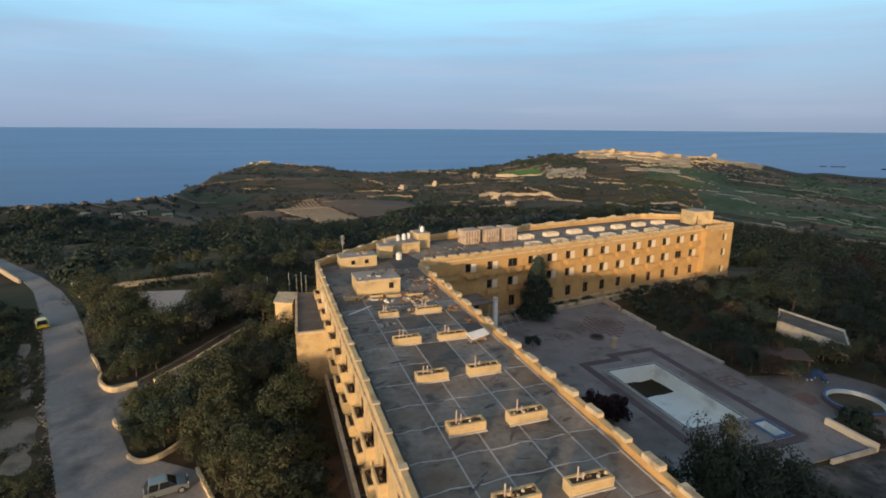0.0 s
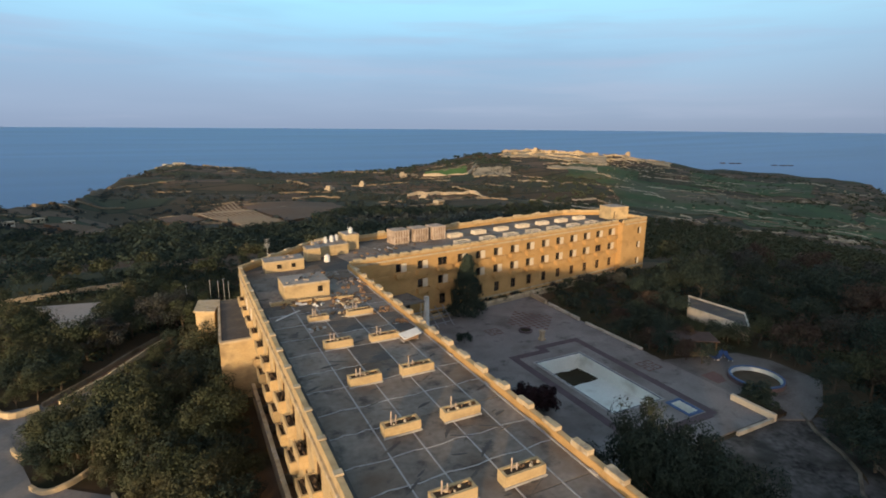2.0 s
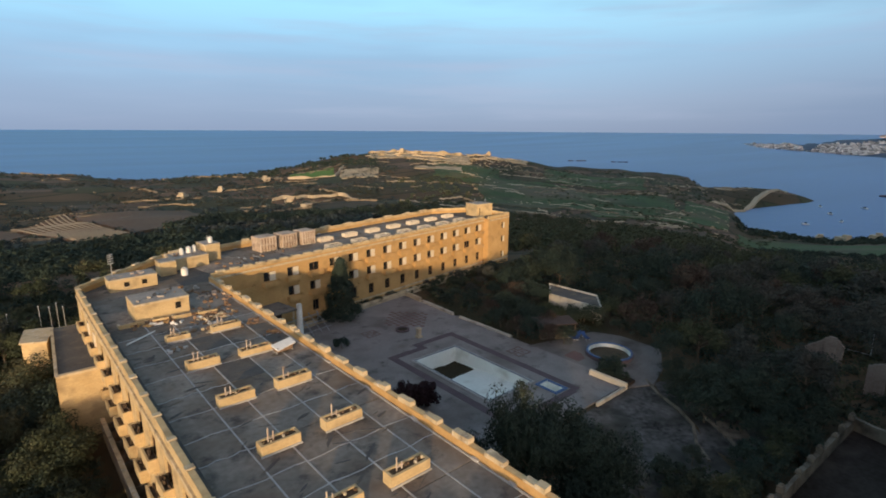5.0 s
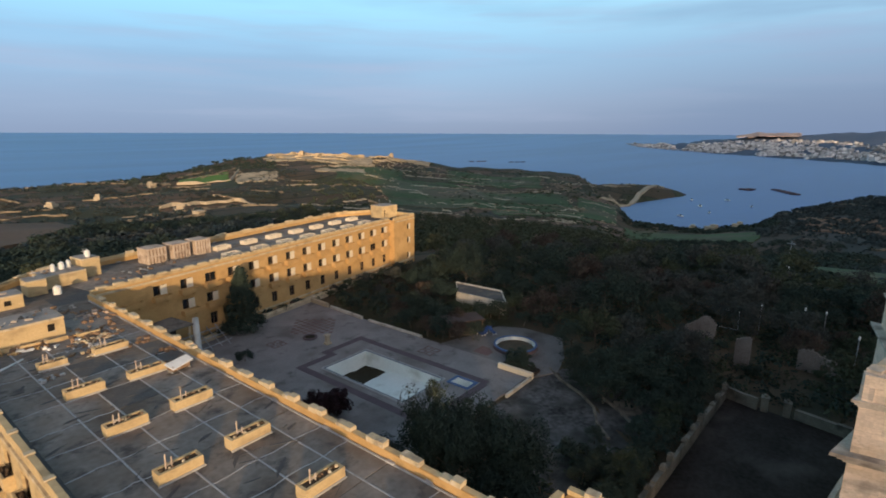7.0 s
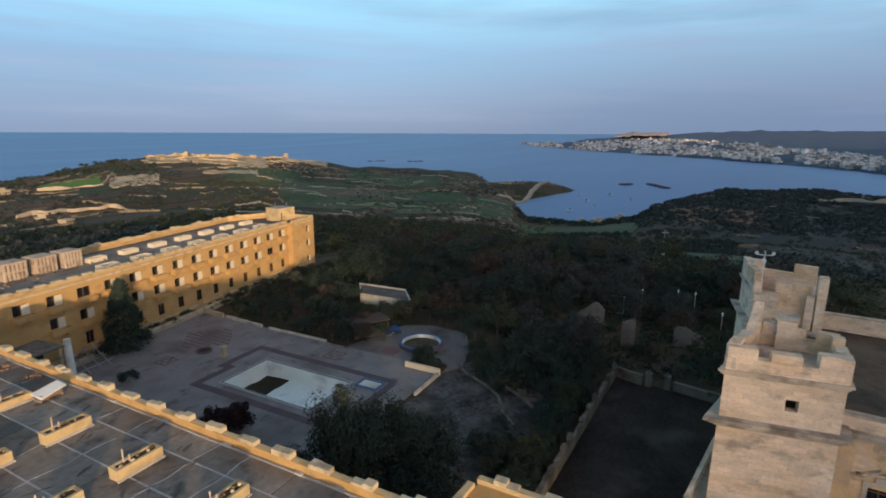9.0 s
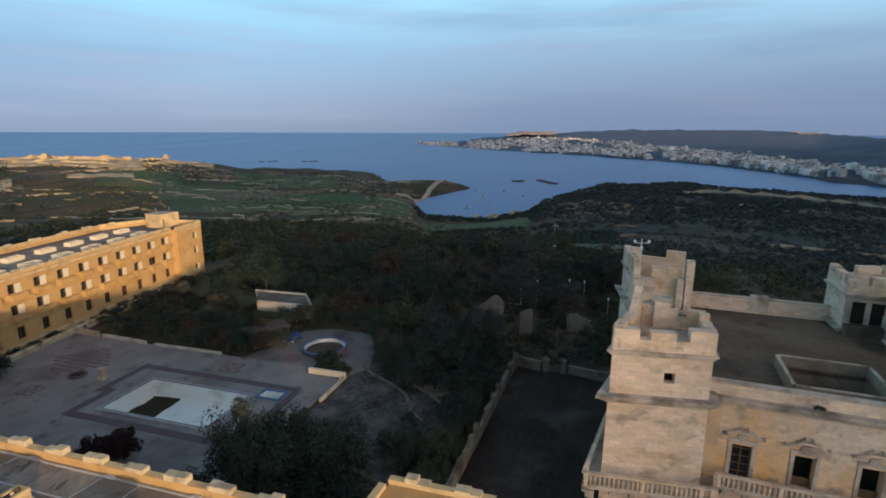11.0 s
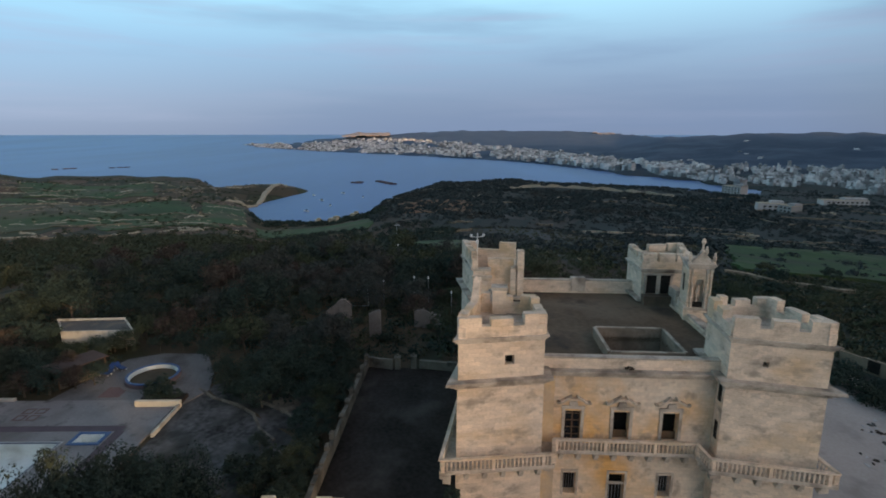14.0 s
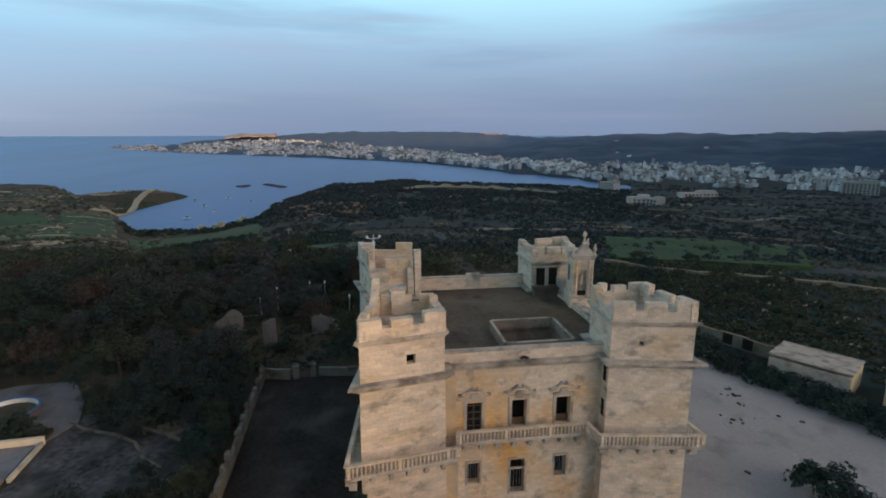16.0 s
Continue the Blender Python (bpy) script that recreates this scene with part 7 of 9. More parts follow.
farmhouse(124.6, 620, 18, 12, 7, M_TOWN, "pale flat-roofed villa group building", "villa")
farmhouse(128.4, 760, 48, 14, 7, M_TOWN, "long low grey hotel block", "hotel block")
farmhouse(140.9, 1020, 46, 20, 18, M_TOWN, "large pale apartment block on the hillside", "apartment block")
farmhouse(138.2, 1080, 30, 18, 17, M_TOWN, "large pale apartment block on the hillside", "apartment block")


def town():
    r = random.Random(21)
    verts, faces = [], []

    def add(x, y, z, w, d, h, t):
        c, s, k = math.cos(t), math.sin(t), len(verts)
        for zz in (z - 4, z + h):
            for px, py in ((-w, -d), (w, -d), (w, d), (-w, d)):
                verts.append((x + (px * c - py * s) / 2, y + (px * s + py * c) / 2, zz))
        faces.extend([(k, k + 1, k + 5, k + 4), (k + 1, k + 2, k + 6, k + 5), (k + 2, k + 3, k + 7, k + 6), (k + 3, k, k + 4, k + 7), (k + 4, k + 5, k + 6, k + 7)])

    for _ in range(5600):
        az = r.uniform(67.5, 144)
        rf = float(np.interp(az, AZ, R_FAR))
        deep = float(np.interp(az, (68, 74, 80, 86, 94, 102, 108, 118, 144), (120, 420, 1050, 1250, 900, 460, 260, 200, 300)))
        d = rf + 25 + deep * r.random() ** 1.35
        near = az > 118
        if near:
            # the near side of the bay: a crowded quay, then a second cluster under the hill
            gate = float(np.interp(az, (118, 120, 131, 133.5, 135.5, 137, 144), (0.25, 0.5, 0.42, 0.06, 0.06, 0.3, 0.3)))
            d = 1020 + 330 * r.random() ** 1.2 + (60 if az < 130 else 0)
            if r.random() > gate * 1.5 or noise.noise((az * 0.5, d * 0.006, 1)) < -0.15:
                continue
        elif noise.noise((az * 0.35, d * 0.0025, 5)) < -0.28:
            continue
        x, y, z = far(az, d)
        if z < SEA + 2:
            continue
        tall = r.choice((4, 5, 6, 7, 8, 10, 12)) * (1.6 if r.random() < 0.07 else 1) * float(np.interp(az, (70, 90, 105, 120, 143), (0.75, 1.0, 1.05, 1.0, 1.15)))
        w, b, t = r.uniform(7, 22), r.uniform(7, 15), az * 0.02 + r.choice((0, 0.2, 0.5, 1.2))
        if near:
            w, b, tall = w * 0.62, b * 0.62, tall * 0.85
        add(x, y, z, w, b, tall, t)
        for _ in range(r.choice((0, 1, 1, 2))):
            add(x + r.uniform(-w, w) * 0.3, y + r.uniform(-b, b) * 0.3, z + tall - 1, w * r.uniform(0.25, 0.6), b * r.uniform(0.3, 0.6), 1 + r.uniform(1.5, 4), t)
    # villas strung along the flank of the far hill
    for _ in range(26):
        az, d = r.uniform(112, 144), r.uniform(1500, 2500)
        if noise.noise((az * 0.3, d * 0.003, 8)) < 0.05:
            continue
        x, y, z = far(az, d)
        add(x, y, z - 2, r.uniform(14, 34), r.uniform(8, 12), r.uniform(3, 5), az * 0.02)
    me = bpy.data.meshes.new("town")
    me.from_pydata(verts, [], faces)
    me.materials.append(M_TOWNISLE)
    tagged(new("town", me), "dense pale flat-roofed town along the far shore", "town", kind="stuff")


town()

for x, y, ln, t in ((757, 164, 11, 20), (845, 148, 8, 60), (793, 109, 7, 10), (650, 161, 7, 80), (820, 190, 6, 40), (700, 140, 6, 0)):
    b = thing("boat", "small moored white boat on the bay", "boat", x, y, SEA, t, group="moored boats")
    bm = nb()
    prism(bm, [(-ln / 2, -ln * 0.16), (ln * 0.2, -ln * 0.18), (ln / 2, 0), (ln * 0.2, ln * 0.18), (-ln / 2, ln * 0.16)], -0.4, 1.3, 1.12)
    part("hull", bm, M_WHITE, b)
    part("cabin", box(nb(), -ln * 0.25, -ln * 0.1, 1.3, ln * 0.08, ln * 0.1, 2.6), M_GLASS, b)
for pts in ([(1030, 157), (1038, 148), (1024, 150)], [(1056, 112), (1042, 104), (1028, 96), (1014, 88), (1000, 80)], [(1423, 983), (1440, 975), (1405, 1000)], [(1477, 871), (1490, 860), (1462, 885)]):
    for x, y in pts:
        f = thing("fish_pen", "dark floating round fish pen on the sea", "fish pen", x, y, SEA, group="fish pens")
        part("collar", ring_wall(6.6, 8.2, -0.3, 1.6, 20), M_VIOLET, f)
        part("net", lathe(nb(), [(6.5, 0.1), (5, 0.5), (0.3, 1.2)], n=16), M_MOAT, f)


# ---- plants ----
def leaf_cloud(name, seed, clumps, per, size, rx, rz, zc, material, cone=False, flat=1.0):
    """A crown of many small leaf blades in uneven clumps."""
    g = np.random.default_rng(seed)
    u = g.normal(size=(clumps, 3))
    u /= np.linalg.norm(u, axis=1)[:, None]
    u[:, 2] = np.where(u[:, 2] < -0.35, -u[:, 2] * 0.6, u[:, 2])
    rad = g.uniform(0.45, 1.1, clumps) ** 0.6
    c = u * rad[:, None] * np.array([rx, rx, rz])
    if cone:
        t = g.uniform(0, 1, clumps) ** 1.35
        a = g.uniform(0, math.tau, clumps)
        q = rx * (1 - t) ** 0.85 * g.uniform(0.6, 1.05, clumps)
        c = np.stack([q * np.cos(a), q * np.sin(a), (t * 2 - 1) * rz], 1)
    cr = g.uniform(0.5, 1.35, clumps) * rx * (0.24 if cone else 0.33)
    cc = np.repeat(c, per, 0)
    d = g.normal(size=(clumps * per, 3))
    d /= np.linalg.norm(d, axis=1)[:, None]
    pos = cc + d * np.repeat(cr, per)[:, None] * g.uniform(0.72, 1.0, (clumps * per, 1)) * np.array([1, 1, 0.8 * flat])
    pos[:, 2] += zc
    nrm = d + g.normal(size=d.shape) * 0.34 + np.array([0, 0, 0.2])
    nrm /= np.linalg.norm(nrm, axis=1)[:, None]
    up = g.normal(size=d.shape)
    a = np.cross(nrm, up)
    a /= np.linalg.norm(a, axis=1)[:, None]
    b = np.cross(nrm, a)
    s = size * g.uniform(0.55, 1.3, (len(pos), 1))
    v = np.stack([pos - a * s, pos - b * s * 0.55, pos + a * s, pos + b * s * 0.55], 1).reshape(-1, 3)
    me = bpy.data.meshes.new(name)
    n = len(pos)
    me.from_pydata(v.tolist(), [], np.arange(4 * n).reshape(-1, 4).tolist())
    me.materials.append(material)
    return me


def trunk_mesh(seed, h, r, limbs, spread, name="trunk"):
    g = random.Random(seed)
    bm = nb()
    lean = (g.uniform(-0.3, 0.3), g.uniform(-0.3, 0.3))
    tube(bm, (0, 0, -0.3), (lean[0] * 0.5, lean[1] * 0.5, h * 0.45), r, 7, r * 0.75)
    tube(bm, (lean[0] * 0.5, lean[1] * 0.5, h * 0.45), (lean[0], lean[1], h), r * 0.75, 7, r * 0.3)
    for i in range(limbs):
        a = i * math.tau / limbs + g.uniform(-0.4, 0.4)
        z = h * g.uniform(0.4, 0.8)
        tube(bm, (lean[0] * z / h, lean[1] * z / h, z), (math.cos(a) * spread, math.sin(a) * spread, z + spread * g.uniform(0.4, 0.9)), r * 0.4, 5, r * 0.12)
    me = bpy.data.meshes.new(name)
    bm.to_mesh(me)
    bm.free()
    me.materials.append(M_BARK)
    return me


# kinds of tree: crown mesh, trunk mesh, label
KINDS = {}
for key, mat, words in (("olive", M_LEAF_OLIVE, "broad olive-green"), ("green", M_LEAF_GREEN, "dense deep green"), ("grey", M_LEAF_GREY, "airy grey-green"), ("rust", M_LEAF_RUST, "thin rusty-brown")):
    KINDS[key] = []
    for v in range(3):
        sd = v * 17 + len(key) * 101
        KINDS[key].append((leaf_cloud("crown", sd, 34 if v else 28, 125, 0.138, 2.9 + 0.3 * v, 2.2 + 0.3 * v, 2.75 + 0.3 * v, mat), trunk_mesh(sd, 3.0, 0.2, 5, 1.5)))
KINDS["dense"] = [(leaf_cloud("crown", 300 + v, 44, 250, 0.088, 2.9, 2.3, 2.8, M_LEAF_GREEN if v else M_LEAF_RUST), KINDS["green"][0][1]) for v in range(3)]
SHRUB = {k: leaf_cloud("foliage", 7 + i, 24, 76, 0.085, 1.1, 0.75, 0.75, m) for i, (k, m) in enumerate((("olive", M_LEAF_OLIVE), ("green", M_LEAF_GREEN), ("grey", M_LEAF_GREY), ("rust", M_LEAF_RUST), ("wine", M_LEAF_WINE)))}
TREE_WORDS = {"olive": "bushy olive-green tree with an uneven crown", "green": "dense dark green tree with an uneven crown", "grey": "airy grey-green tree with an uneven crown", "rust": "thin rusty-brown tree with an uneven crown", "dense": "tall dense dark tree close beside the hotel"}


FAR_LIMIT = 108.0
FAR_TREES = {"olive": [], "green": [], "grey": [], "rust": []}
CLEAR = ([(70, 13.5), (70, -2.5), (84.5, -2.5), (84.5, 13.5)], [(79.5, 21), (79.5, 14), (89, 11.5), (94, 11.5), (94, 17.5), (89, 21)])


def tree(x, y, key, scale, g, tall=1.0):
    crown, trunk = g.choice(KINDS[key])
    if math.hypot(x, y) > FAR_LIMIT:
        FAR_TREES[key].append((crown, x, y, max(0, land_height(x, y)) if math.hypot(x, y) < 130 else land_height(x, y), g.uniform(0, 6.28), scale, tall))
        return None
    t = thing("tree", TREE_WORDS[key], "tree", x, y, max(0, land_height(x, y)) if math.hypot(x, y) < 130 else land_height(x, y), 0, group="garden trees")
    t.matrix_world = Matrix.LocRotScale(t.matrix_world.translation, Euler((g.uniform(-0.05, 0.05), g.uniform(-0.05, 0.05), g.uniform(0, 6.28))), (scale, scale, scale * tall))
    share("trunk", trunk, t, Matrix.Identity(4))
    share("crown", crown, t, Matrix.Identity(4))
    return t


def shrub(x, y, key, scale, g, z=0.0):
    s = thing("shrub", {"wine": "dark wine-red rounded shrub", "rust": "dry rusty-brown rounded shrub", "olive": "olive-green rounded wild shrub", "green": "dark green rounded wild shrub", "grey": "grey-green rounded wild shrub"}[key], "shrub", x, y, z, 0, group="shrubs")
    s.matrix_world = Matrix.LocRotScale((x, y, z), Euler((0, 0, g.uniform(0, 6.28))), (scale, scale, scale * g.uniform(0.8, 1.15)))
    share("foliage", SHRUB[key], s, Matrix.Identity(4))
    bm = nb()
    tube(bm, (0, 0, -0.2), (0, 0, 0.7), 0.07, 5, 0.03)
    part("stem", bm, M_BARK, s)


def inside(p, poly):
    x, y, hit = p[0], p[1], False
    for i in range(len(poly)):
        (x0, y0), (x1, y1) = poly[i - 1], poly[i]
        if (y0 > y) != (y1 > y) and x < (x1 - x0) * (y - y0) / (y1 - y0) + x0:
            hit = not hit
    return hit


UNDER = []


def grove(poly, gap, keys, lo, hi, seed, tall=1.0, shrubs=0.0, keep=(), deep=None):
    """Scatter trees over a plan polygon; beyond y = deep low dark green ones stand in for shade."""
    g = random.Random(seed)
    xs, ys = [p[0] for p in poly], [p[1] for p in poly]
    placed = []
    for _ in range(int((max(xs) - min(xs)) * (max(ys) - min(ys)) / 2.6)):
        p = (g.uniform(min(xs), max(xs)), g.uniform(min(ys), max(ys)))
        if inside(p, poly) and not any(inside(p, k) for k in keep):
            UNDER.append((p[0], p[1], land_height(*p) - 0.1, g.uniform(0.7, 1.6)))
    for _ in range(int(9 * (max(xs) - min(xs)) * (max(ys) - min(ys)) / gap ** 2)):
        p = (g.uniform(min(xs), max(xs)), g.uniform(min(ys), max(ys)))
        if not inside(p, poly) or any(inside(p, k) for k in keep) or any((p[0] - q[0]) ** 2 + (p[1] - q[1]) ** 2 < gap ** 2 for q in placed):
            continue
        placed.append(p)
        if any(inside(p, k) for k in CLEAR):
            shrub(p[0], p[1], g.choice(("green", "olive")), g.uniform(0.6, 1.1), g)
        elif g.random() < shrubs:
            shrub(p[0], p[1], g.choice([k for k in keys]), g.uniform(0.8, 1.9), g)
        else:
            key, size, up = g.choice(keys), g.uniform(lo, hi), tall * g.uniform(0.85, 1.15)
            if deep is not None and p[1] > deep:
                key, size = "green", size * 0.82
            tree(p[0], p[1], key, size, g, up)


G, O, Y, U = "green", "olive", "grey", "rust"
# the neglected garden beyond the terrace
HOUSE = [(66, 56), (66, 45), (74, 44.5), (84, 47), (83.5, 60), (77, 62)]
grove([(63.5, 50), (64.5, 62), (84, 70), (108, 66), (122, 48), (132, 16), (124, -18), (82, -26), (70.5, -8), (70.5, 12), (64, 15), (67, 25), (77, 32), (75.5, 44), (69, 47.5)], 5.2, (G, Y, O, O, Y, U, Y), 0.75, 1.4, 1, 1.1, 0.06, keep=(HOUSE,), deep=44)
grove([(61, 63), (61.5, 78.5), (84, 81.5), (98, 82.5), (108, 67), (84, 71)], 3.7, (G, G, Y), 0.38, 0.52, 2, 0.9, 0.25)
grove([(110, 70), (124, 48), (134, 16), (150, 24), (142, 66), (122, 92), (102, 86)], 7.0, (O, Y, O, U), 0.8, 1.1, 14)
grove([(60.6, 48.2), (60.4, 60), (66, 60), (67.5, 48.5)], 2.7, (G, U, G), 0.46, 0.64, 3, keep=(HOUSE,))
# between hotel and palace
cg = random.Random(40)
D = "dense"
for x, y, key, sc, tl in ((27.9, 28.4, D, 0.75, 1.6), (28.6, 31.6, G, 0.55, 1.3), (31.0, 25.8, D, 1.05, 1.95), (30.2, 22.8, D, 1.0, 1.85), (33.6, 22.8, D, 1.1, 1.75), (33.8, 19.4, D, 1.05, 1.6), (31.6, 18.4, D, 1.1, 1.2), (29.6, 17.2, G, 1.0, 1.0), (28.2, 24.6, D, 0.8, 1.3), (33.4, 28.2, O, 0.7, 1.1)):
    tree(x, y, key, sc, cg, tl)
grove([(26.2, 14), (26.2, 31), (33, 29), (38, 26), (39.8, 20), (36, 14.5), (30, 13)], 3.4, (G, O), 0.4, 0.6, 4, 1.0, 0.4)
grove([(43, 12.4), (56, 12.0), (61, 14), (57, 15.6), (50, 14.6), (44, 14.2)], 2.6, (O, G, G), 0.36, 0.55, 5, 1.0, 0.4)
grove([(58.4, 18.5), (65, 14), (66, 24), (62.5, 26.5), (60, 25)], 2.4, (G, G, O), 0.4, 0.56, 6, 1.0, 0.3)
grove([(41, 15.4), (45, 14.3), (51, 16.4), (48, 18.4), (43, 18.8)], 2.4, (G, O, G), 0.32, 0.46, 61, 1.0, 0.5)
# road side
grove([(-14.6, 59), (-12.0, 66.5), (-2.6, 80), (1.0, 73), (1.4, 62), (1.2, 58), (0.6, 36), (-2.4, 36), (-4.4, 46), (-7.4, 54.5), (-12.4, 55.4)], 2.7, (O, O, G, O), 0.72, 1.0, 7, 1.05, 0.12, keep=([(-17, 70), (-12, 75), (-3, 88), (3, 82), (-1.6, 66.5), (-9.4, 59.0), (-14, 62)],))
# added trees below the view, shading the foot of the road front
grove([(-7, 6), (-7.4, 33), (-2.6, 35), (1.6, 22), (2.2, 6)], 3.4, (O, O, G), 0.8, 1.05, 71, 1.05)
grove([(-12.6, 65), (-3.4, 83), (0.4, 81), (-1.6, 68), (-9.6, 60.4)], 2.2, (O, G), 0.3, 0.42, 70, 1.0, 0.5)
grove([(-22.4, 82), (-20, 75), (-16.5, 74), (-6.4, 90), (0, 84), (2, 96), (-10, 94), (-19, 92.6), (-26, 95.5)], 2.8, (O, O, Y, G), 0.78, 1.05, 8, 1.0, 0.1, keep=([(-23, 96.5), (-15.5, 96.5), (-13, 84), (-19, 84)],))
grove([(-30.5, 98.5), (-27.4, 98.5), (-27, 114), (-12, 112.5), (-11, 99.5), (3, 98), (6.2, 84.5), (18, 94), (84, 104.5), (96, 101), (110, 112), (96, 134), (0, 132), (-32, 121)], 6.0, (G, G, O, O), 0.72, 1.05, 9, 1.0, 0.1)
grove([(-30.8, 66), (-28.4, 54), (-38, 46), (-56, 84), (-52, 116), (-42.6, 106), (-36.8, 92), (-32.8, 80)], 4.2, (G, O, O), 0.4, 0.62, 10, 0.8, 0.6)
grove([(-22.6, 52), (-19, 44), (-30, 38), (-36, 46), (-27, 52)], 3.4, (G, O), 0.38, 0.55, 11, 0.8, 0.6)
# beyond the yard and behind the palace
grove([(68, -57), (76, -42), (100, -40), (125, -60), (105, -105), (60, -82), (62, -70)], 7.5, (G, O), 0.5, 0.8, 12, 0.9, 0.6)
grove([(70, -12), (84, -26), (100, -36), (76, -40), (68, -30)], 5.2, (G, O, O), 0.42, 0.7, 13, 0.9, 0.5)
gg = random.Random(3)
# trees crowding the roadside walls
for x, y, key, sc in ((-11.4, 56.6, O, 0.7), (-9.0, 57.2, O, 0.75), (-13.2, 57.8, G, 0.6), (-12.2, 61.2, O, 0.7), (-15.0, 62.4, O, 0.55), (-8.2, 52.4, O, 0.5), (-17.4, 72.0, O, 0.6), (-19.2, 71.0, O, 0.42), (-14.2, 59.4, O, 0.6), (-15.2, 60.8, G, 0.5), (-13.0, 53.6, O, 0.42), (-11.4, 54.0, O, 0.5), (-13.8, 55.4, G, 0.5), (-8.4, 50.4, O, 0.45), (-7.0, 51.4, O, 0.55), (-6.0, 47.6, O, 0.5), (-4.9, 44.6, O, 0.5), (-19.6, 75.2, G, 0.7), (-20.4, 78.6, O, 0.8), (-15.4, 73.8, O, 0.6)):
    tree(x, y, key, sc, gg)
# trees close against the entrance annexe
for x, y, key, sc in ((0.8, 71.8, O, 1.08), (-0.6, 68.2, G, 0.95), (0.9, 52, O, 0.75), (0.2, 48, G, 0.8), (1.0, 44, O, 0.75), (0.4, 40, G, 0.8), (0.9, 36, O, 0.75), (0.3, 32, G, 0.8), (0.9, 28, O, 0.8), (0.2, 24, O, 0.85), (-1.4, 30, G, 0.9), (-1.8, 34.5, O, 0.9), (1.2, 66.6, O, 0.7), (0.6, 63.4, G, 0.62), (2.4, 58.6, O, 0.45), (1.2, 59.6, G, 0.5)):
    tree(x, y, key, sc, gg)
# a row of low trees filling the strip along the front's area wall
for i in range(9):
    tree(3.0 + gg.uniform(-0.3, 0.2), 24 + i * 3.6 + gg.uniform(-0.5, 0.5), gg.choice((O, O, G)), gg.uniform(0.36, 0.5), gg, 1.05)
ROUGH = []
# rough growth left of the road, open where the verge is trodden
for _ in range(1500):
    t = gg.random()
    y = 40 + 66 * t
    edge = float(np.interp(y, (34, 48.8, 58, 68.6, 81.2, 93, 106), (-16, -19.2, -22.6, -26.4, -30.4, -34.5, -39.2)))
    x = edge - 0.3 - 17 * gg.random() ** 1.4
    if noise.noise((x * 0.22, y * 0.22, 2.0)) > 0.16 or any(math.hypot(x - vx, y - vy) < vr for vx, vy, vr in ((-27.4, 60.2, 2.4), (-26, 62.6, 1.8), (-24.6, 55.6, 1.4))):
        continue
    ROUGH.append((x, y, -0.15, gg.uniform(0.2, 0.7)))
# weeds rooted in the masonry
shrub(*pal(14.2, 4.0), "rust", 0.32, gg, 14.3)
shrub(*pal(0.9, 0.9), "green", 0.6, gg, 5.0)
# bushes before the pool house
for x, y in ((72.6, 55.4), (72.2, 53.2), (72.8, 51.2), (72.4, 49.0), (73.4, 47.6), (70.6, 51.6), (70.2, 54.4)):
    shrub(x, y, gg.choice((G, G, O)), gg.uniform(1.0, 1.5), gg)
# trees round the hut and the pool house
for x, y, key, sc in ((61.6, 45.6, U, 0.55), (60.4, 48.0, G, 0.6), (62.6, 43.8, G, 0.5), (59.8, 50.6, U, 0.6), (63.2, 51.2, G, 0.62), (72.4, 58.4, G, 0.85), (73.8, 50.6, G, 0.4), (73.6, 48.4, G, 0.42), (74.0, 46.2, G, 0.6), (78.0, 45.4, O, 0.75), (71.2, 60.6, U, 0.8)):
    tree(x, y, key, sc, gg)
# trees leaning over the garden path
for x, y, key, sc in ((62.6, 12.2, G, 0.55), (64.8, 11.4, G, 0.6), (60.4, 12.0, G, 0.5), (58.6, 11.6, G, 0.45), (56.2, 11.8, G, 0.42), (53.0, 11.8, G, 0.4), (50.2, 12.2, G, 0.42), (66.6, 13.4, G, 0.7), (62.0, 15.6, G, 0.6), (68.8, 17.6, G, 0.75), (70.4, 13.2, G, 0.7), (72.4, 20.6, G, 0.8), (60.6, 22.4, G, 0.8), (64.6, 22.8, G, 0.75), (68.0, 22.6, G, 0.7), (59.4, 19.0, G, 0.5), (57.0, 20.6, G, 0.72), (58.6, 23.4, G, 0.6), (57.6, 17.0, G, 0.55), (43.4, 15.2, G, 0.5), (41.4, 16.4, G, 0.45), (43.6, 12.6, G, 0.42), (41.2, 12.8, G, 0.45), (38.6, 13.0, G, 0.5), (61.5, 20.5, G, 0.75), (63.5, 17.5, G, 0.85), (57.5, 14.2, G, 0.55), (54.0, 12.6, O, 0.5), (60.5, 25.6, G, 0.6), (64.5, 27.6, G, 0.55), (69.5, 30.5, G, 0.8), (73.5, 37.5, G, 0.6), (73.5, 41, G, 0.5), (46.5, 13.0, G, 0.5)):
    tree(x, y, key, sc, gg)
for x, y, k, s in ((34.9, 43.7, "wine", 1.8), (33.6, 45.2, "wine", 1.5), (34.3, 44.4, "wine", 1.9), (35.5, 44.6, "wine", 1.5), (34.0, 43.4, "wine", 1.4), (36.2, 64.3, "green", 1.1), (31.8, -41, "green", 2.3), (33.2, -42.5, "green", 1.9), (29.4, -42.6, "green", 1.9), (58.7, 34.2, "green", 1.0), (58.6, 31.9, "green", 0.95), (60.2, 34.4, "green", 1.5), (58.8, 33.0, "green", 1.0), (39, 75.6, "green", 0.9), (49, 78.2, "green", 0.9), (52, 78.6, "olive", 1.0), (56, 79.4, "green", 0.9)):
    shrub(x, y, k, s, gg, 0.2 if 22 < x < 59 and y > 31 else 0.0)
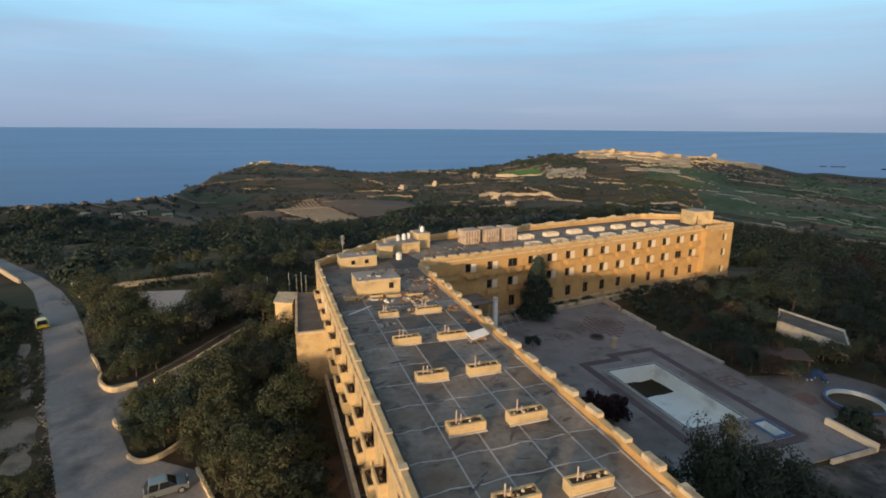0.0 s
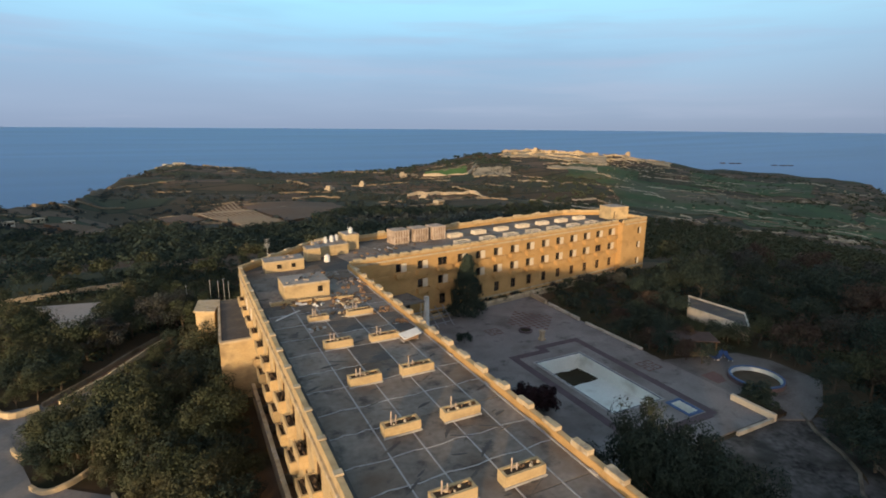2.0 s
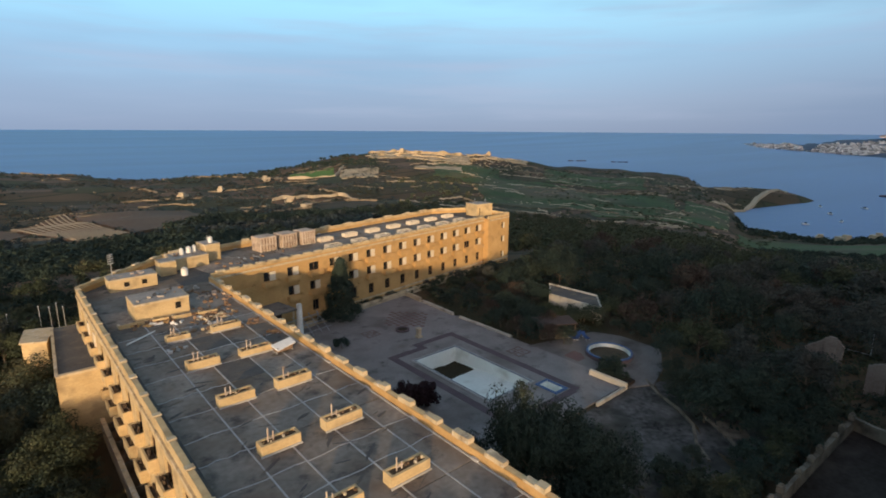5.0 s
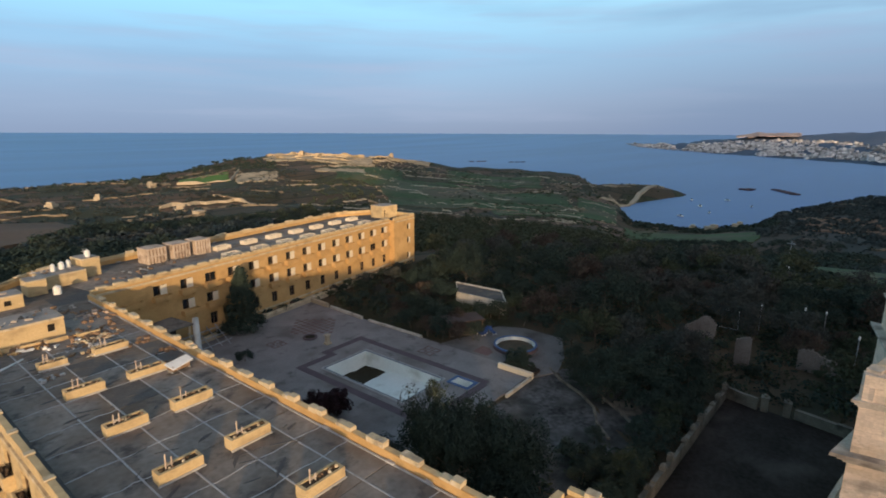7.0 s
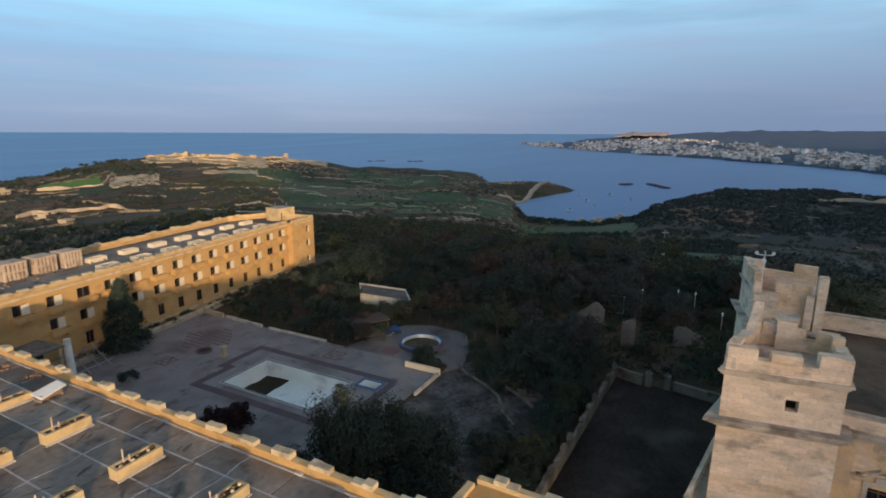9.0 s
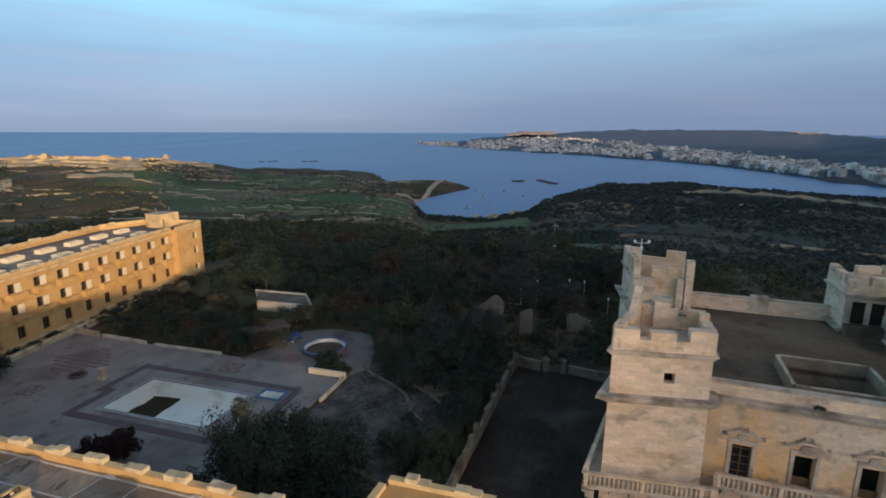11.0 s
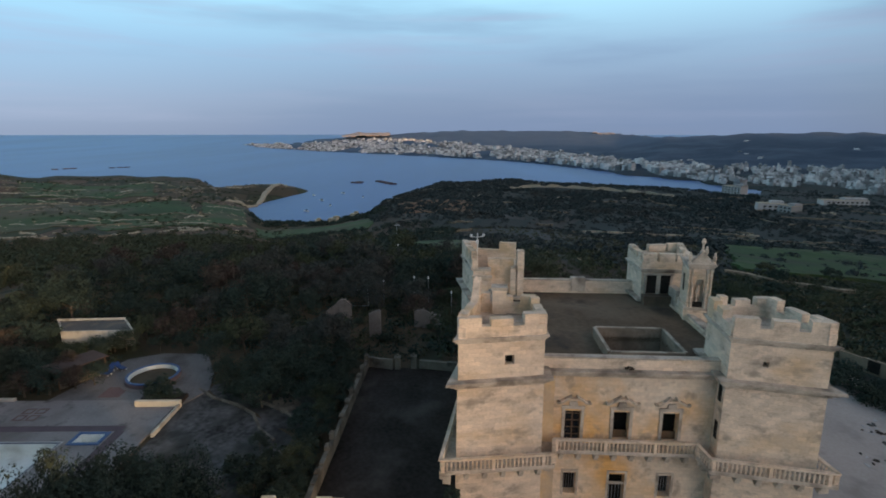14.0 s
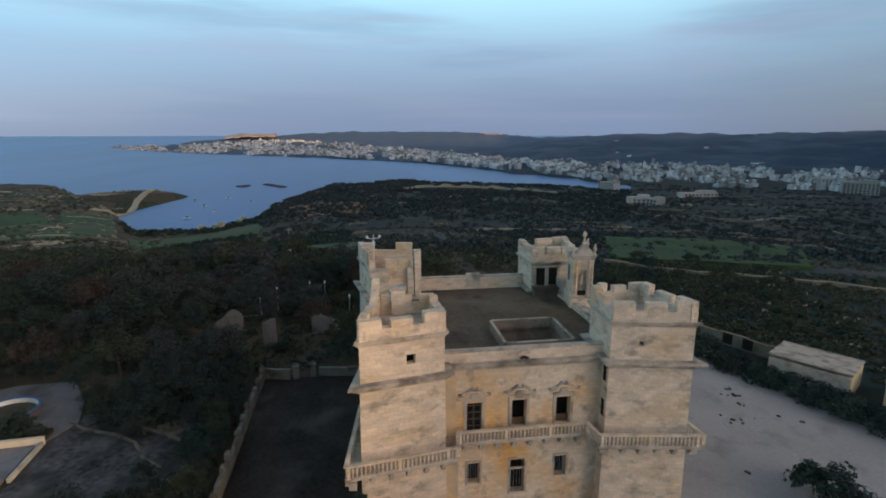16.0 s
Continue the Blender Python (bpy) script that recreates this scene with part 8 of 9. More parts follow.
for i in range(22):
    x = 32 + i * 1.22 + gg.uniform(-0.4, 0.4)
    shrub(x, 75.0 + (x - 31) * 0.166 + gg.uniform(-0.2, 0.9), gg.choice(("green", "olive", "rust")), gg.uniform(0.35, 0.75), gg, 0.2)
for i in range(13):
    shrub(61 + i * 2.3, 79.2 + i * 0.3, gg.choice(("green", "olive", "grey")), gg.uniform(0.8, 1.2), gg)
con = thing("conifer", "tall dark conical conifer beside the hotel front", "conifer", 42.6, 75.0, 0.2)
con_me = leaf_cloud("crown", 77, 300, 48, 0.165, 3.3, 4.8, 5.6, M_LEAF_GREEN, cone=True)
share("crown", con_me, con, Matrix.Identity(4))
share("trunk", trunk_mesh(5, 10.2, 0.22, 0, 1), con, Matrix.Identity(4))


def thicket(name, spots, label, material, size, per, category="scrub"):
    """Far scrub and woods in one mesh: small leafy clumps spread over the land."""
    g = np.random.default_rng(len(spots))
    P = np.array([s[:3] for s in spots])
    R = np.array([s[3] for s in spots])
    n = len(P) * per
    d = g.normal(size=(n, 3))
    d /= np.linalg.norm(d, axis=1)[:, None]
    d[:, 2] = np.abs(d[:, 2])
    rr = np.repeat(R, per)
    pos = np.repeat(P, per, 0) + d * (rr * g.uniform(0.6, 1.0, n))[:, None] * np.array([1.15, 1.15, 1.0])
    nrm = d + g.normal(size=d.shape) * 0.34
    nrm /= np.linalg.norm(nrm, axis=1)[:, None]
    a = np.cross(nrm, g.normal(size=d.shape))
    a /= np.linalg.norm(a, axis=1)[:, None]
    b = np.cross(nrm, a)
    s = (rr * size * g.uniform(0.6, 1.3, n))[:, None]
    v = np.stack([pos - a * s, pos - b * s * 0.7, pos + a * s, pos + b * s * 0.7], 1).reshape(-1, 3)
    me = bpy.data.meshes.new(name)
    me.from_pydata(v.tolist(), [], np.arange(4 * n).reshape(-1, 4).tolist())
    me.materials.append(material)
    tagged(new(name, me), label, category, kind="stuff")


def scatter(n, az0, az1, r0, r1, lo, hi, seed, clump=0.0, power=1.0):
    g, out = random.Random(seed), []
    while len(out) < n:
        az, r = g.uniform(az0, az1), r0 + (r1 - r0) * g.random() ** power
        if clump and noise.noise((r * math.sin(radians(az)) * 0.012, r * math.cos(radians(az)) * 0.012, seed)) < clump - 0.5 * g.random():
            continue
        x, y, z = far(az, r)
        if any(inside((x, y), p) for p in PLOTS) or (97 < az < 116 and abs(r - 795) < 30):
            continue
        if z < SEA + 1.5 or (r < 140 and (-36 < x < 112)):
            continue
        out.append((x, y, z, g.uniform(lo, hi)))
    return out


# darkest leaf colour used here to put shade onto these woods
thicket("woodland", scatter(480, -24, 0, 128, 300, 2.0, 4.2, 1, 0.12), "dark green woodland beyond the road", M_LEAF_GREEN, 0.12, 140, "woodland")
thicket("woodland", scatter(430, -1, 15, 128, 205, 1.8, 3.8, 21, -0.05) + scatter(620, 13, 36, 128, 300, 2.0, 4.4, 22, 0.08), "dark mixed woodland behind the hotel", M_LEAF_GREEN, 0.12, 140, "woodland")
thicket("woodland", scatter(900, 34, 74, 145, 330, 2.0, 4.0, 2, -0.1), "dark mixed woodland in the valley", M_LEAF_OLIVE, 0.135, 115, "woodland")
thicket("woodland", scatter(700, 72, 92, 140, 420, 1.8, 3.4, 3, 0.1), "dark trees on the valley side", M_LEAF_GREEN, 0.15, 130, "woodland")
thicket("scrub", scatter(2600, -22, 36, 200, 860, 0.9, 2.8, 4, 0.15), "dark wild scrub on the hillside", M_LEAF_HAZED, 0.34, 22)
thicket("scrub", scatter(1500, 36, 74, 330, 1050, 0.9, 2.4, 5, 0.3), "dark wild scrub on the hillside", M_LEAF_OLIVE, 0.36, 20)
thicket("scrub", scatter(3600, 84, 142, 130, 1000, 0.7, 2.3, 6, 0.16, 1.5), "dark wild scrub on the far side of the valley", M_LEAF_HAZED, 0.34, 22)
thicket("scrub", scatter(3600, 83, 122, 430, 965, 1.6, 4.2, 7, -0.1, 0.8), "dark scrub covering the headland", M_LEAF_HAZED, 0.36, 24)
thicket("scrub", scatter(2600, 110, 146, 230, 1050, 1.0, 3.0, 41, 0.12, 1.3), "dark scrub over the far side of the valley", M_LEAF_HAZED, 0.3, 26)
thicket("loose_stones", scatter(520, 44, 70, 350, 950, 0.5, 1.7, 42, 0.25), "pale loose rock scattered over the slope", M_SCREE, 0.5, 9, "rocks")
thicket("loose_stones", scatter(260, 37, 50, 830, 1045, 0.9, 2.6, 44, 0.0), "pale loose rock below the fort", M_SCREE, 0.5, 9, "rocks")
thicket("loose_stones", scatter(320, -20, 44, 260, 900, 0.4, 1.2, 43, 0.25), "pale loose rock scattered over the slope", M_FIELDWALL, 0.5, 9, "rocks")
thicket("scrub", scatter(260, 70.5, 84.5, 520, 590, 2.0, 4.0, 8), "dark trees behind the bay", M_LEAF_GREEN, 0.34, 30)
thicket("scrub", scatter(320, 14, 34, 720, 930, 2.0, 4.0, 10), "dark trees along the hill crest", M_LEAF_GREEN, 0.34, 26)

ys = []
yg = random.Random(31)
while len(ys) < 620:
    az, r = yg.uniform(116, 146), yg.uniform(84, 165)
    x, y, z = far(az, r)
    if inside((x, y), [(10, -66), (70, -57), (78, -40), (60, -24), (18, -30)]):
        continue
    ys.append((x, y, z - 0.2, yg.uniform(0.4, 1.3)))
while len(ys) < 1250:
    az, r = yg.uniform(84, 119), yg.uniform(108, 175)
    x, y, z = far(az, r)
    ys.append((x, y, z - 0.2, yg.uniform(0.6, 1.9)))
thicket("scrub", ys, "low dark scrub and rough grass behind the yard", M_LEAF_OLIVE, 0.2, 60)
field_wall([(120, 134), (127.9, 130), (132, 131), (137.1, 134), (143.9, 138)], 0.5, 1.6, "pale rubble track edge below the yard")
for x, y in [(66 + 18 * gg.random(), 44.5 + 17 * gg.random()) for _ in range(120)]:
    if inside((x, y), HOUSE) and not inside((x, y), [(74.5, 48), (84, 48), (84, 59), (74.5, 59)]) and math.hypot(x - 66.3, y - 44) > 2:
        UNDER.append((x, y, -0.1, gg.uniform(0.5, 1.2)))
M_LEAF_ROUGH = surface("rough_grass_blades", (0.046, 0.051, 0.032), (0.092, 0.091, 0.056), 0.3, 2, bump=0, island=0.2, spots=(0.095, 0.075, 0.045), spot_scale=0.12, spot_amount=0.6, spec=0.08)
thicket("rough_grass", ROUGH, "rough green growth beside the road", M_LEAF_ROUGH, 0.2, 44, "grass")
rg = random.Random(52)
bushes = []
for _ in range(420):
    u, v = rg.random(), rg.random()
    az = 120.5 + 17 * u
    r = float(np.interp(u, (0, 1), (141, 172))) + v * float(np.interp(u, (0, 1), (100, 150)))
    if rg.random() > 0.12 + 0.75 * u ** 2 + 0.5 * (v < 0.12) or noise.noise((az * 0.6, r * 0.03, 4)) < -0.1:
        continue
    x, y, z = far(az, r)
    bushes.append((x, y, z + 0.9, rg.uniform(0.5, 1.9)))
thicket("scrub", bushes, "dark bushes dotted over the valley field", M_LEAF_HAZED, 0.24, 46)
tufts = []
while len(tufts) < 2600:
    az, r = rg.uniform(104, 146), 84 + 150 * rg.random() ** 0.8
    x, y, z = far(az, r)
    if inside((x, y), [(10, -66), (60, -66), (70, -57), (78, -40), (60, -24), (18, -18)]) or noise.noise((x * 0.05, y * 0.05, 9)) < -0.12:
        continue
    tufts.append((x, y, z, rg.uniform(0.3, 0.9)))
while len(tufts) < 3700:
    az, r = rg.uniform(126, 152), rg.uniform(80, 150)
    x, y, z = far(az, r)
    if not inside((x, y), [(10, -66), (60, -66), (70, -57), (78, -40), (60, -24), (18, -18)]) and not inside((x, y), [(56, -60), (62, -68), (44, -80), (38, -68)]):
        tufts.append((x, y, z, rg.uniform(0.35, 1.0)))
while len(tufts) < 5200:
    az, r = rg.uniform(84, 118), rg.uniform(130, 330)
    x, y, z = far(az, r)
    tufts.append((x, y, z - 0.15, rg.uniform(0.4, 1.2)))
thicket("rough_grass", tufts, "rough dry grass and weeds on the slope behind the yard", M_LEAF_ROUGH, 0.3, 20, "grass")
thicket("loose_stones", [t[:3] + (t[3] * 0.8,) for t in tufts[::17]], "pale loose rock scattered over the slope", M_RUBBLE, 0.5, 9, "rocks")
verge_stones = []
for i in range(230):
    y = 42 + 66 * rg.random()
    x = float(np.interp(y, (34, 48.8, 58, 68.6, 81.2, 93, 106), (-16, -19.2, -22.6, -26.4, -30.4, -34.5, -39.2))) - rg.gauss(0.25, 0.3)
    verge_stones.append((x, y, 0.0, rg.uniform(0.08, 0.24)))
thicket("loose_stones", verge_stones, "pale loose stones along the road edge", M_RUBBLE, 0.5, 12, "rocks")
thicket("undergrowth", UNDER[::2], "dense dark undergrowth below the trees", M_LEAF_GREEN, 0.19, 34, "undergrowth")
thicket("undergrowth", UNDER[1::2], "dense olive undergrowth below the trees", M_LEAF_OLIVE, 0.19, 34, "undergrowth")

def far_wood(key, trees, label):
    """Distant tree crowns in one mesh, each thinned to a third of its leaves."""
    verts = []
    for i, (crown, x, y, z, turn, scale, tall) in enumerate(trees):
        co = np.empty(len(crown.vertices) * 3)
        crown.vertices.foreach_get("co", co)
        q = co.reshape(-1, 4, 3)[i % 3::3]
        mid = q.mean(axis=1, keepdims=True)
        q = (mid + (q - mid) * 1.65) * np.array([scale, scale, scale * tall])
        c, k = math.cos(turn), math.sin(turn)
        q = q @ np.array([[c, k, 0], [-k, c, 0], [0, 0, 1]]) + np.array([x, y, z])
        verts.append(q.reshape(-1, 3))
    v = np.concatenate(verts)
    me = bpy.data.meshes.new("woodland")
    me.from_pydata(v.tolist(), [], np.arange(len(v)).reshape(-1, 4).tolist())
    me.materials.append(KINDS[key][0][0].materials[0])
    tagged(new("woodland", me), label, "woodland", kind="stuff")


for key, label in (("olive", "distant olive-green tree crowns in the wood"), ("green", "distant dark green tree crowns in the wood"), ("grey", "distant grey-green tree crowns in the wood"), ("rust", "distant rusty-brown tree crowns in the wood")):
    if FAR_TREES[key]:
        far_wood(key, FAR_TREES[key], label)

# hedge behind the yard
hs = []
hg = random.Random(8)
for i in range(560):
    t = hg.random()
    x, y = 67 + (12 - 67) * t, -50.5 - 14.5 * t
    hs.append((x + hg.uniform(-0.6, 0.6), y - hg.uniform(-1.3, 4.0), hg.uniform(0.1, 1.5), hg.uniform(0.5, 1.25)))
thicket("hedge", hs, "long ragged dark green hedge behind the yard", M_LEAF_GREEN, 0.14, 110, "hedge")

# ---- vehicles ----
def car(x, y, turn, paint, label, ln=4.0):
    c = thing("car", label, "car", x, y, 0.06, turn)
    k = ln / 4.0
    # side outline of the body, lofted across with a narrower top
    low = [(-2.0, 0.32), (-1.95, 0.72), (-1.7, 0.86), (1.0, 0.9), (1.75, 0.78), (1.98, 0.6), (2.0, 0.32)]
    bm = nb()
    rows = []
    for yy, f in ((-0.84, 0.96), (-0.8, 1.0), (0.8, 1.0), (0.84, 0.96)):
        rows.append([bm.verts.new((px * k * (1 if abs(yy) < 0.82 else 0.985), yy, 0.3 + (pz - 0.3) * f)) for px, pz in low])
    for A, B in zip(rows, rows[1:]):
        for i in range(len(low)):
            j = (i + 1) % len(low)
            bm.faces.new((A[i], A[j], B[j], B[i]))
    bm.faces.new(rows[0])
    bm.faces.new(rows[-1][::-1])
    bmesh.ops.bevel(bm, geom=bm.edges[:], offset=0.07, segments=3, profile=0.5, affect="EDGES", clamp_overlap=True)
    part("body", bm, paint, c)
    bm = nb()
    b = [(-1.85, 0.80), (1.05, 0.84), (0.2, 1.43), (-1.4, 1.45)]
    L = [bm.verts.new((px * k, -0.76 if i < 2 else -0.6, pz)) for i, (px, pz) in enumerate(b)]
    R = [bm.verts.new((px * k, 0.76 if i < 2 else 0.6, pz)) for i, (px, pz) in enumerate(b)]
    for i in range(4):
        j = (i + 1) % 4
        bm.faces.new((L[i], L[j], R[j], R[i]))
    bm.faces.new(L)
    bm.faces.new(R[::-1])
    bmesh.ops.bevel(bm, geom=bm.edges[:], offset=0.06, segments=2, profile=0.5, affect="EDGES", clamp_overlap=True)
    part("cabin_glass", bm, M_GLASS, c, "dark tinted window band")
    bm = nb()
    prism(bm, [(-1.42 * k, -0.61), (0.24 * k, -0.61), (0.24 * k, 0.61), (-1.42 * k, 0.61)], 1.40, 1.49, 0.9)
    bmesh.ops.bevel(bm, geom=bm.edges[:], offset=0.03, segments=2, profile=0.5, affect="EDGES", clamp_overlap=True)
    part("roof", bm, paint, c)
    bm = nb()
    for sy in (-1, 1):
        for px in (-0.6, -1.5):
            tube(bm, (px * k, sy * 0.755, 0.85), (px * k + 0.1, sy * 0.61, 1.44), 0.045, 6)
    part("pillar", bm, paint, c)
    for px in (-1.25, 1.28):
        for sy in (-1, 1):
            w = part("wheel", tube(nb(), (px * k, sy * 0.66, 0.31), (px * k, sy * 0.86, 0.31), 0.31, 18), M_TYRE, c)
            part("rim", tube(nb(), (px * k, sy * 0.84, 0.31), (px * k, sy * 0.875, 0.31), 0.19, 12), M_METAL, w)
    for sy in (-0.6, 0.6):
        part("headlight", box(nb(), 1.86 * k, sy - 0.16, 0.6, 1.97 * k, sy + 0.16, 0.74), M_LAMP, c)
        part("tail_light", box(nb(), -1.985 * k, sy - 0.14, 0.6, -1.93 * k, sy + 0.14, 0.82), M_RUST, c)


car(-10.1, 46.3, 12, M_SILVER, "silver hatchback car parked beside the road", 3.7)
car(-35.5, 96.2, 112, M_YELLOW, "small yellow car parked on the road edge", 3.9)
sg = thing("notice_board", "small white notice board at the road junction", "notice board", -36.9, 118.1, 0, 18)
part("board", box(nb(), -0.7, -0.05, 0.5, 0.7, 0.05, 1.4), M_WHITE, sg)
for x in (-0.55, 0.55):
    part("post", tube(nb(), (x, 0.1, 0), (x, 0.1, 1.4), 0.05), M_METAL, sg)

for x, y, h in ((3.0, 92, 5.2), (4.2, 91.4, 5.0), (5.0, 90.6, 5.6), (5.7, 89.8, 5.2), (-0.6, 94, 4.2)):
    p = thing("flag_pole", "bare pale metal flag pole by the entrance", "flag pole", x, y, 0, group="flag poles")
    part("pole", tube(nb(), (0, 0, -0.2), (0, 0, h + 1.5), 0.06, 8, 0.035), M_METAL, p)
    part("cap", lathe(nb(), [(0.05, h + 1.5), (0.12, h + 1.58), (0.03, h + 1.7)], n=8), M_METAL, p)

# ---- low buildings ----
shed = thing("pool_house", "long low white pool house with a flat grey roof", "pool house", 75.5, 51.1, 0)
PH = [(-0.1, 5.6), (0.3, -5.2), (5.4, -1.0), (4.9, 9.4)]
part("wall", prism(nb(), PH, 0, 2.3), M_CREAM, shed, "stained white rendered walls")
part("roof", prism(nb(), offset(PH, -0.2), 2.3, 2.42), M_ROOF_DARK, shed)
bm = nb()
for i in range(4):
    bar(bm, PH[i], PH[(i + 1) % 4], 2.3, (2.52, 2.5, 2.72, 2.51)[i], 0.05, 0.2)
part("parapet", bm, M_CREAM, shed)
part("step", box(nb(), -0.9, -1.2, -0.1, -0.15, 1.6, 0.18), M_OLDWALL, shed)
M_RUSTROOF = surface("rusty_sheet", (0.050, 0.034, 0.030), (0.095, 0.064, 0.055), 0.5, 6)
hut = thing("bar_hut", "low open bar hut with a dark rusty sheet roof", "hut", 64.4, 47.4, 0.1, -32)
part("roof_sheet", prism(nb(), [(-3.0, -2.2), (3.4, -2.0), (3.3, 1.7), (-3.1, 1.9)], 2.45, 2.58, 0.98), M_RUSTROOF, hut, "dark rusty flat roof sheet")
for x, y in ((-2.7, -1.9), (3.0, -1.7), (-2.8, 1.5), (2.9, 1.4)):
    part("post", tube(nb(), (x, y, 0), (x, y, 2.45), 0.08), M_WOOD, hut)
part("counter", box(nb(), -2.4, -1.5, 0, 2.6, -1.2, 1.05), M_OLDWALL, hut)

def outbuilding(x, y, turn, w, d, h, label, wall, roof):
    b = thing("outbuilding", label, "outbuilding", x, y, 0, turn)
    part("wall", box(nb(), 0, 0, -0.3, w, d, h), wall, b)
    bm = nb()
    vs = [bm.verts.new(v) for v in ((-0.2, -0.2, h), (w + 0.2, -0.2, h), (w + 0.2, d + 0.2, h + 0.3), (-0.2, d + 0.2, h + 0.3), (-0.2, -0.2, h + 0.18), (w + 0.2, -0.2, h + 0.18), (w + 0.2, d + 0.2, h + 0.48), (-0.2, d + 0.2, h + 0.48))]
    for f in ((0, 1, 2, 3), (4, 5, 6, 7), (0, 1, 5, 4), (1, 2, 6, 5), (2, 3, 7, 6), (3, 0, 4, 7)):
        bm.faces.new([vs[i] for i in f])
    part("roof", bm, roof, b)
    part("roof_kerb", box(nb(), -0.21, -0.21, h + 0.1, w + 0.21, -0.03, h + 0.3), wall, b)
    return b


ob = outbuilding(57.3, -62.2, -150, 8.8, -7.0, 3.0, "low grey outbuilding with a pale peach flat roof", M_TANK, M_TANK)
part("door", box(nb(), 1.5, -0.06, 0, 3.2, 0.12, 2.3), M_WOOD, ob)
# ochre panel that paints a sunlit tone onto the end wall
part("lit_end_panel", box(nb(), 8.798, -6.9, 0, 8.92, -0.1, 2.9), M_KERB, ob)
outbuilding(47.2, -68.6, -150, 9, -6.0, 2.8, "low rendered outbuilding with a pale peach flat roof", M_KERB, M_TANK)
ob = outbuilding(50.0, -76, -150, 8, -5.0, 3.4, "small pale outbuilding behind the hedge", M_RUBBLE, M_WHITE)
lw = low_wall("yard_wall", [(68.5, -57.6), (57.6, -62.0)], 0, 2.0, 0.4, M_FIELDWALL, "grey rendered yard wall with dark openings")
for s in (3.6, 6.6):
    a, b = along((68.5, -57.6), (57.6, -62.0), s), along((68.5, -57.6), (57.6, -62.0), s + 1.5)
    part("opening", bar(nb(), a, b, 0.3, 1.9, 0.27, 0.27), M_DARK, lw)
M_RUINSTONE = surface("weathered_ruin_stone", (0.15, 0.125, 0.11), (0.26, 0.22, 0.195), 0.5, 5, spots=(0.09, 0.075, 0.065), spot_scale=0.5, spot_amount=0.6, depth=0.08)
RG = random.Random(77)
for x, y, a, w, h, peak, gap, fall in ((79.0, 9.6, 84, 1.9, 4.6, 0.4, None, 0.22), (83.0, 1.0, 84, 5.0, 3.1, 0.75, (0.24, 0.46), 0.42), (87.4, 17.0, 84, 4.8, 3.5, 0.3, None, 0.75)):
    r = thing("garden_ruin", "pale crumbling stone wall stub in the garden", "ruined wall", x, y, 0, a)
    n = round(w / 0.24)
    for i in range(n):
        # broken top: a ragged gable of masonry strips, the middle one pierced by a doorway
        f = (i + 0.5) / n
        top = h * (1 - fall * (abs(f - peak) / max(peak, 1 - peak)) ** 1.3) * (1 + 0.16 * noise.noise((f * 5, x, y))) * RG.uniform(0.95, 1.03)
        foot = min(1.5, top - 0.5) if gap and gap[0] < f < gap[1] else -0.3
        part("masonry", box(nb(), -w / 2 + i * w / n, -0.25 + RG.uniform(-0.06, 0.06), foot, -w / 2 + (i + 1) * w / n - 0.01, 0.25 + RG.uniform(-0.06, 0.06), top), M_RUINSTONE, r)
    for i in range(5):
        u = RG.uniform(-w / 2, w / 2)
        part("fallen_stone", prism(nb(), [(u - 0.3, -0.75), (u + 0.25, -0.8), (u + 0.35, -0.4), (u - 0.2, -0.35)], -0.1, RG.uniform(0.15, 0.4), 0.8), M_RUINSTONE, r)
gf = thing("metal_frame", "bare white metal frame standing in the garden", "metal frame", 93.0, 14.3, 0, 94)
part("post", tube(nb(), (-1.9, 0, -0.1), (-1.8, 0, 3.6), 0.07), M_WHITE, gf)
part("post", tube(nb(), (1.8, 0, -0.1), (1.8, 0, 1.2), 0.05), M_METAL, gf)
part("crossbar", tube(nb(), (-1.9, 0, 0.4), (1.8, 0, 0.45), 0.05), M_METAL, gf)
part("crossbar", tube(nb(), (-1.8, 0, 3.55), (0.6, 0, 3.5), 0.04), M_METAL, gf)
for x, y in ((93.7, 9.6), (96.3, 4.0), (96.0, 1.3), (86.6, -2.8)):
    gp = thing("garden_lamp", "dark garden lamp post with a small white head", "lamp post", x, y, 0, group="garden lamp posts")
    part("post_shaft", tube(nb(), (0, 0, -0.1), (0, 0, 4.7), 0.06), M_METAL, gp)
    part("lamp_head", lathe(nb(), [(0.06, 4.7), (0.13, 4.8), (0.14, 5.1), (0.05, 5.25)], n=10), M_WHITE, gp)
up = thing("utility_pole", "thin pale utility pole beyond the wood", "utility pole", 151, 11.2, land_height(151, 11.2))
part("pole_shaft", tube(nb(), (0, 0, -0.2), (0, 0, 9.0), 0.12, 8, 0.08), M_METAL, up)
part("base_box", box(nb(), -0.35, -0.35, -0.2, 0.35, 0.35, 2.6), M_WHITE, up)
part("cross_arm", box(nb(), -0.08, -0.9, 8.3, 0.08, 0.9, 8.5), M_METAL, up)
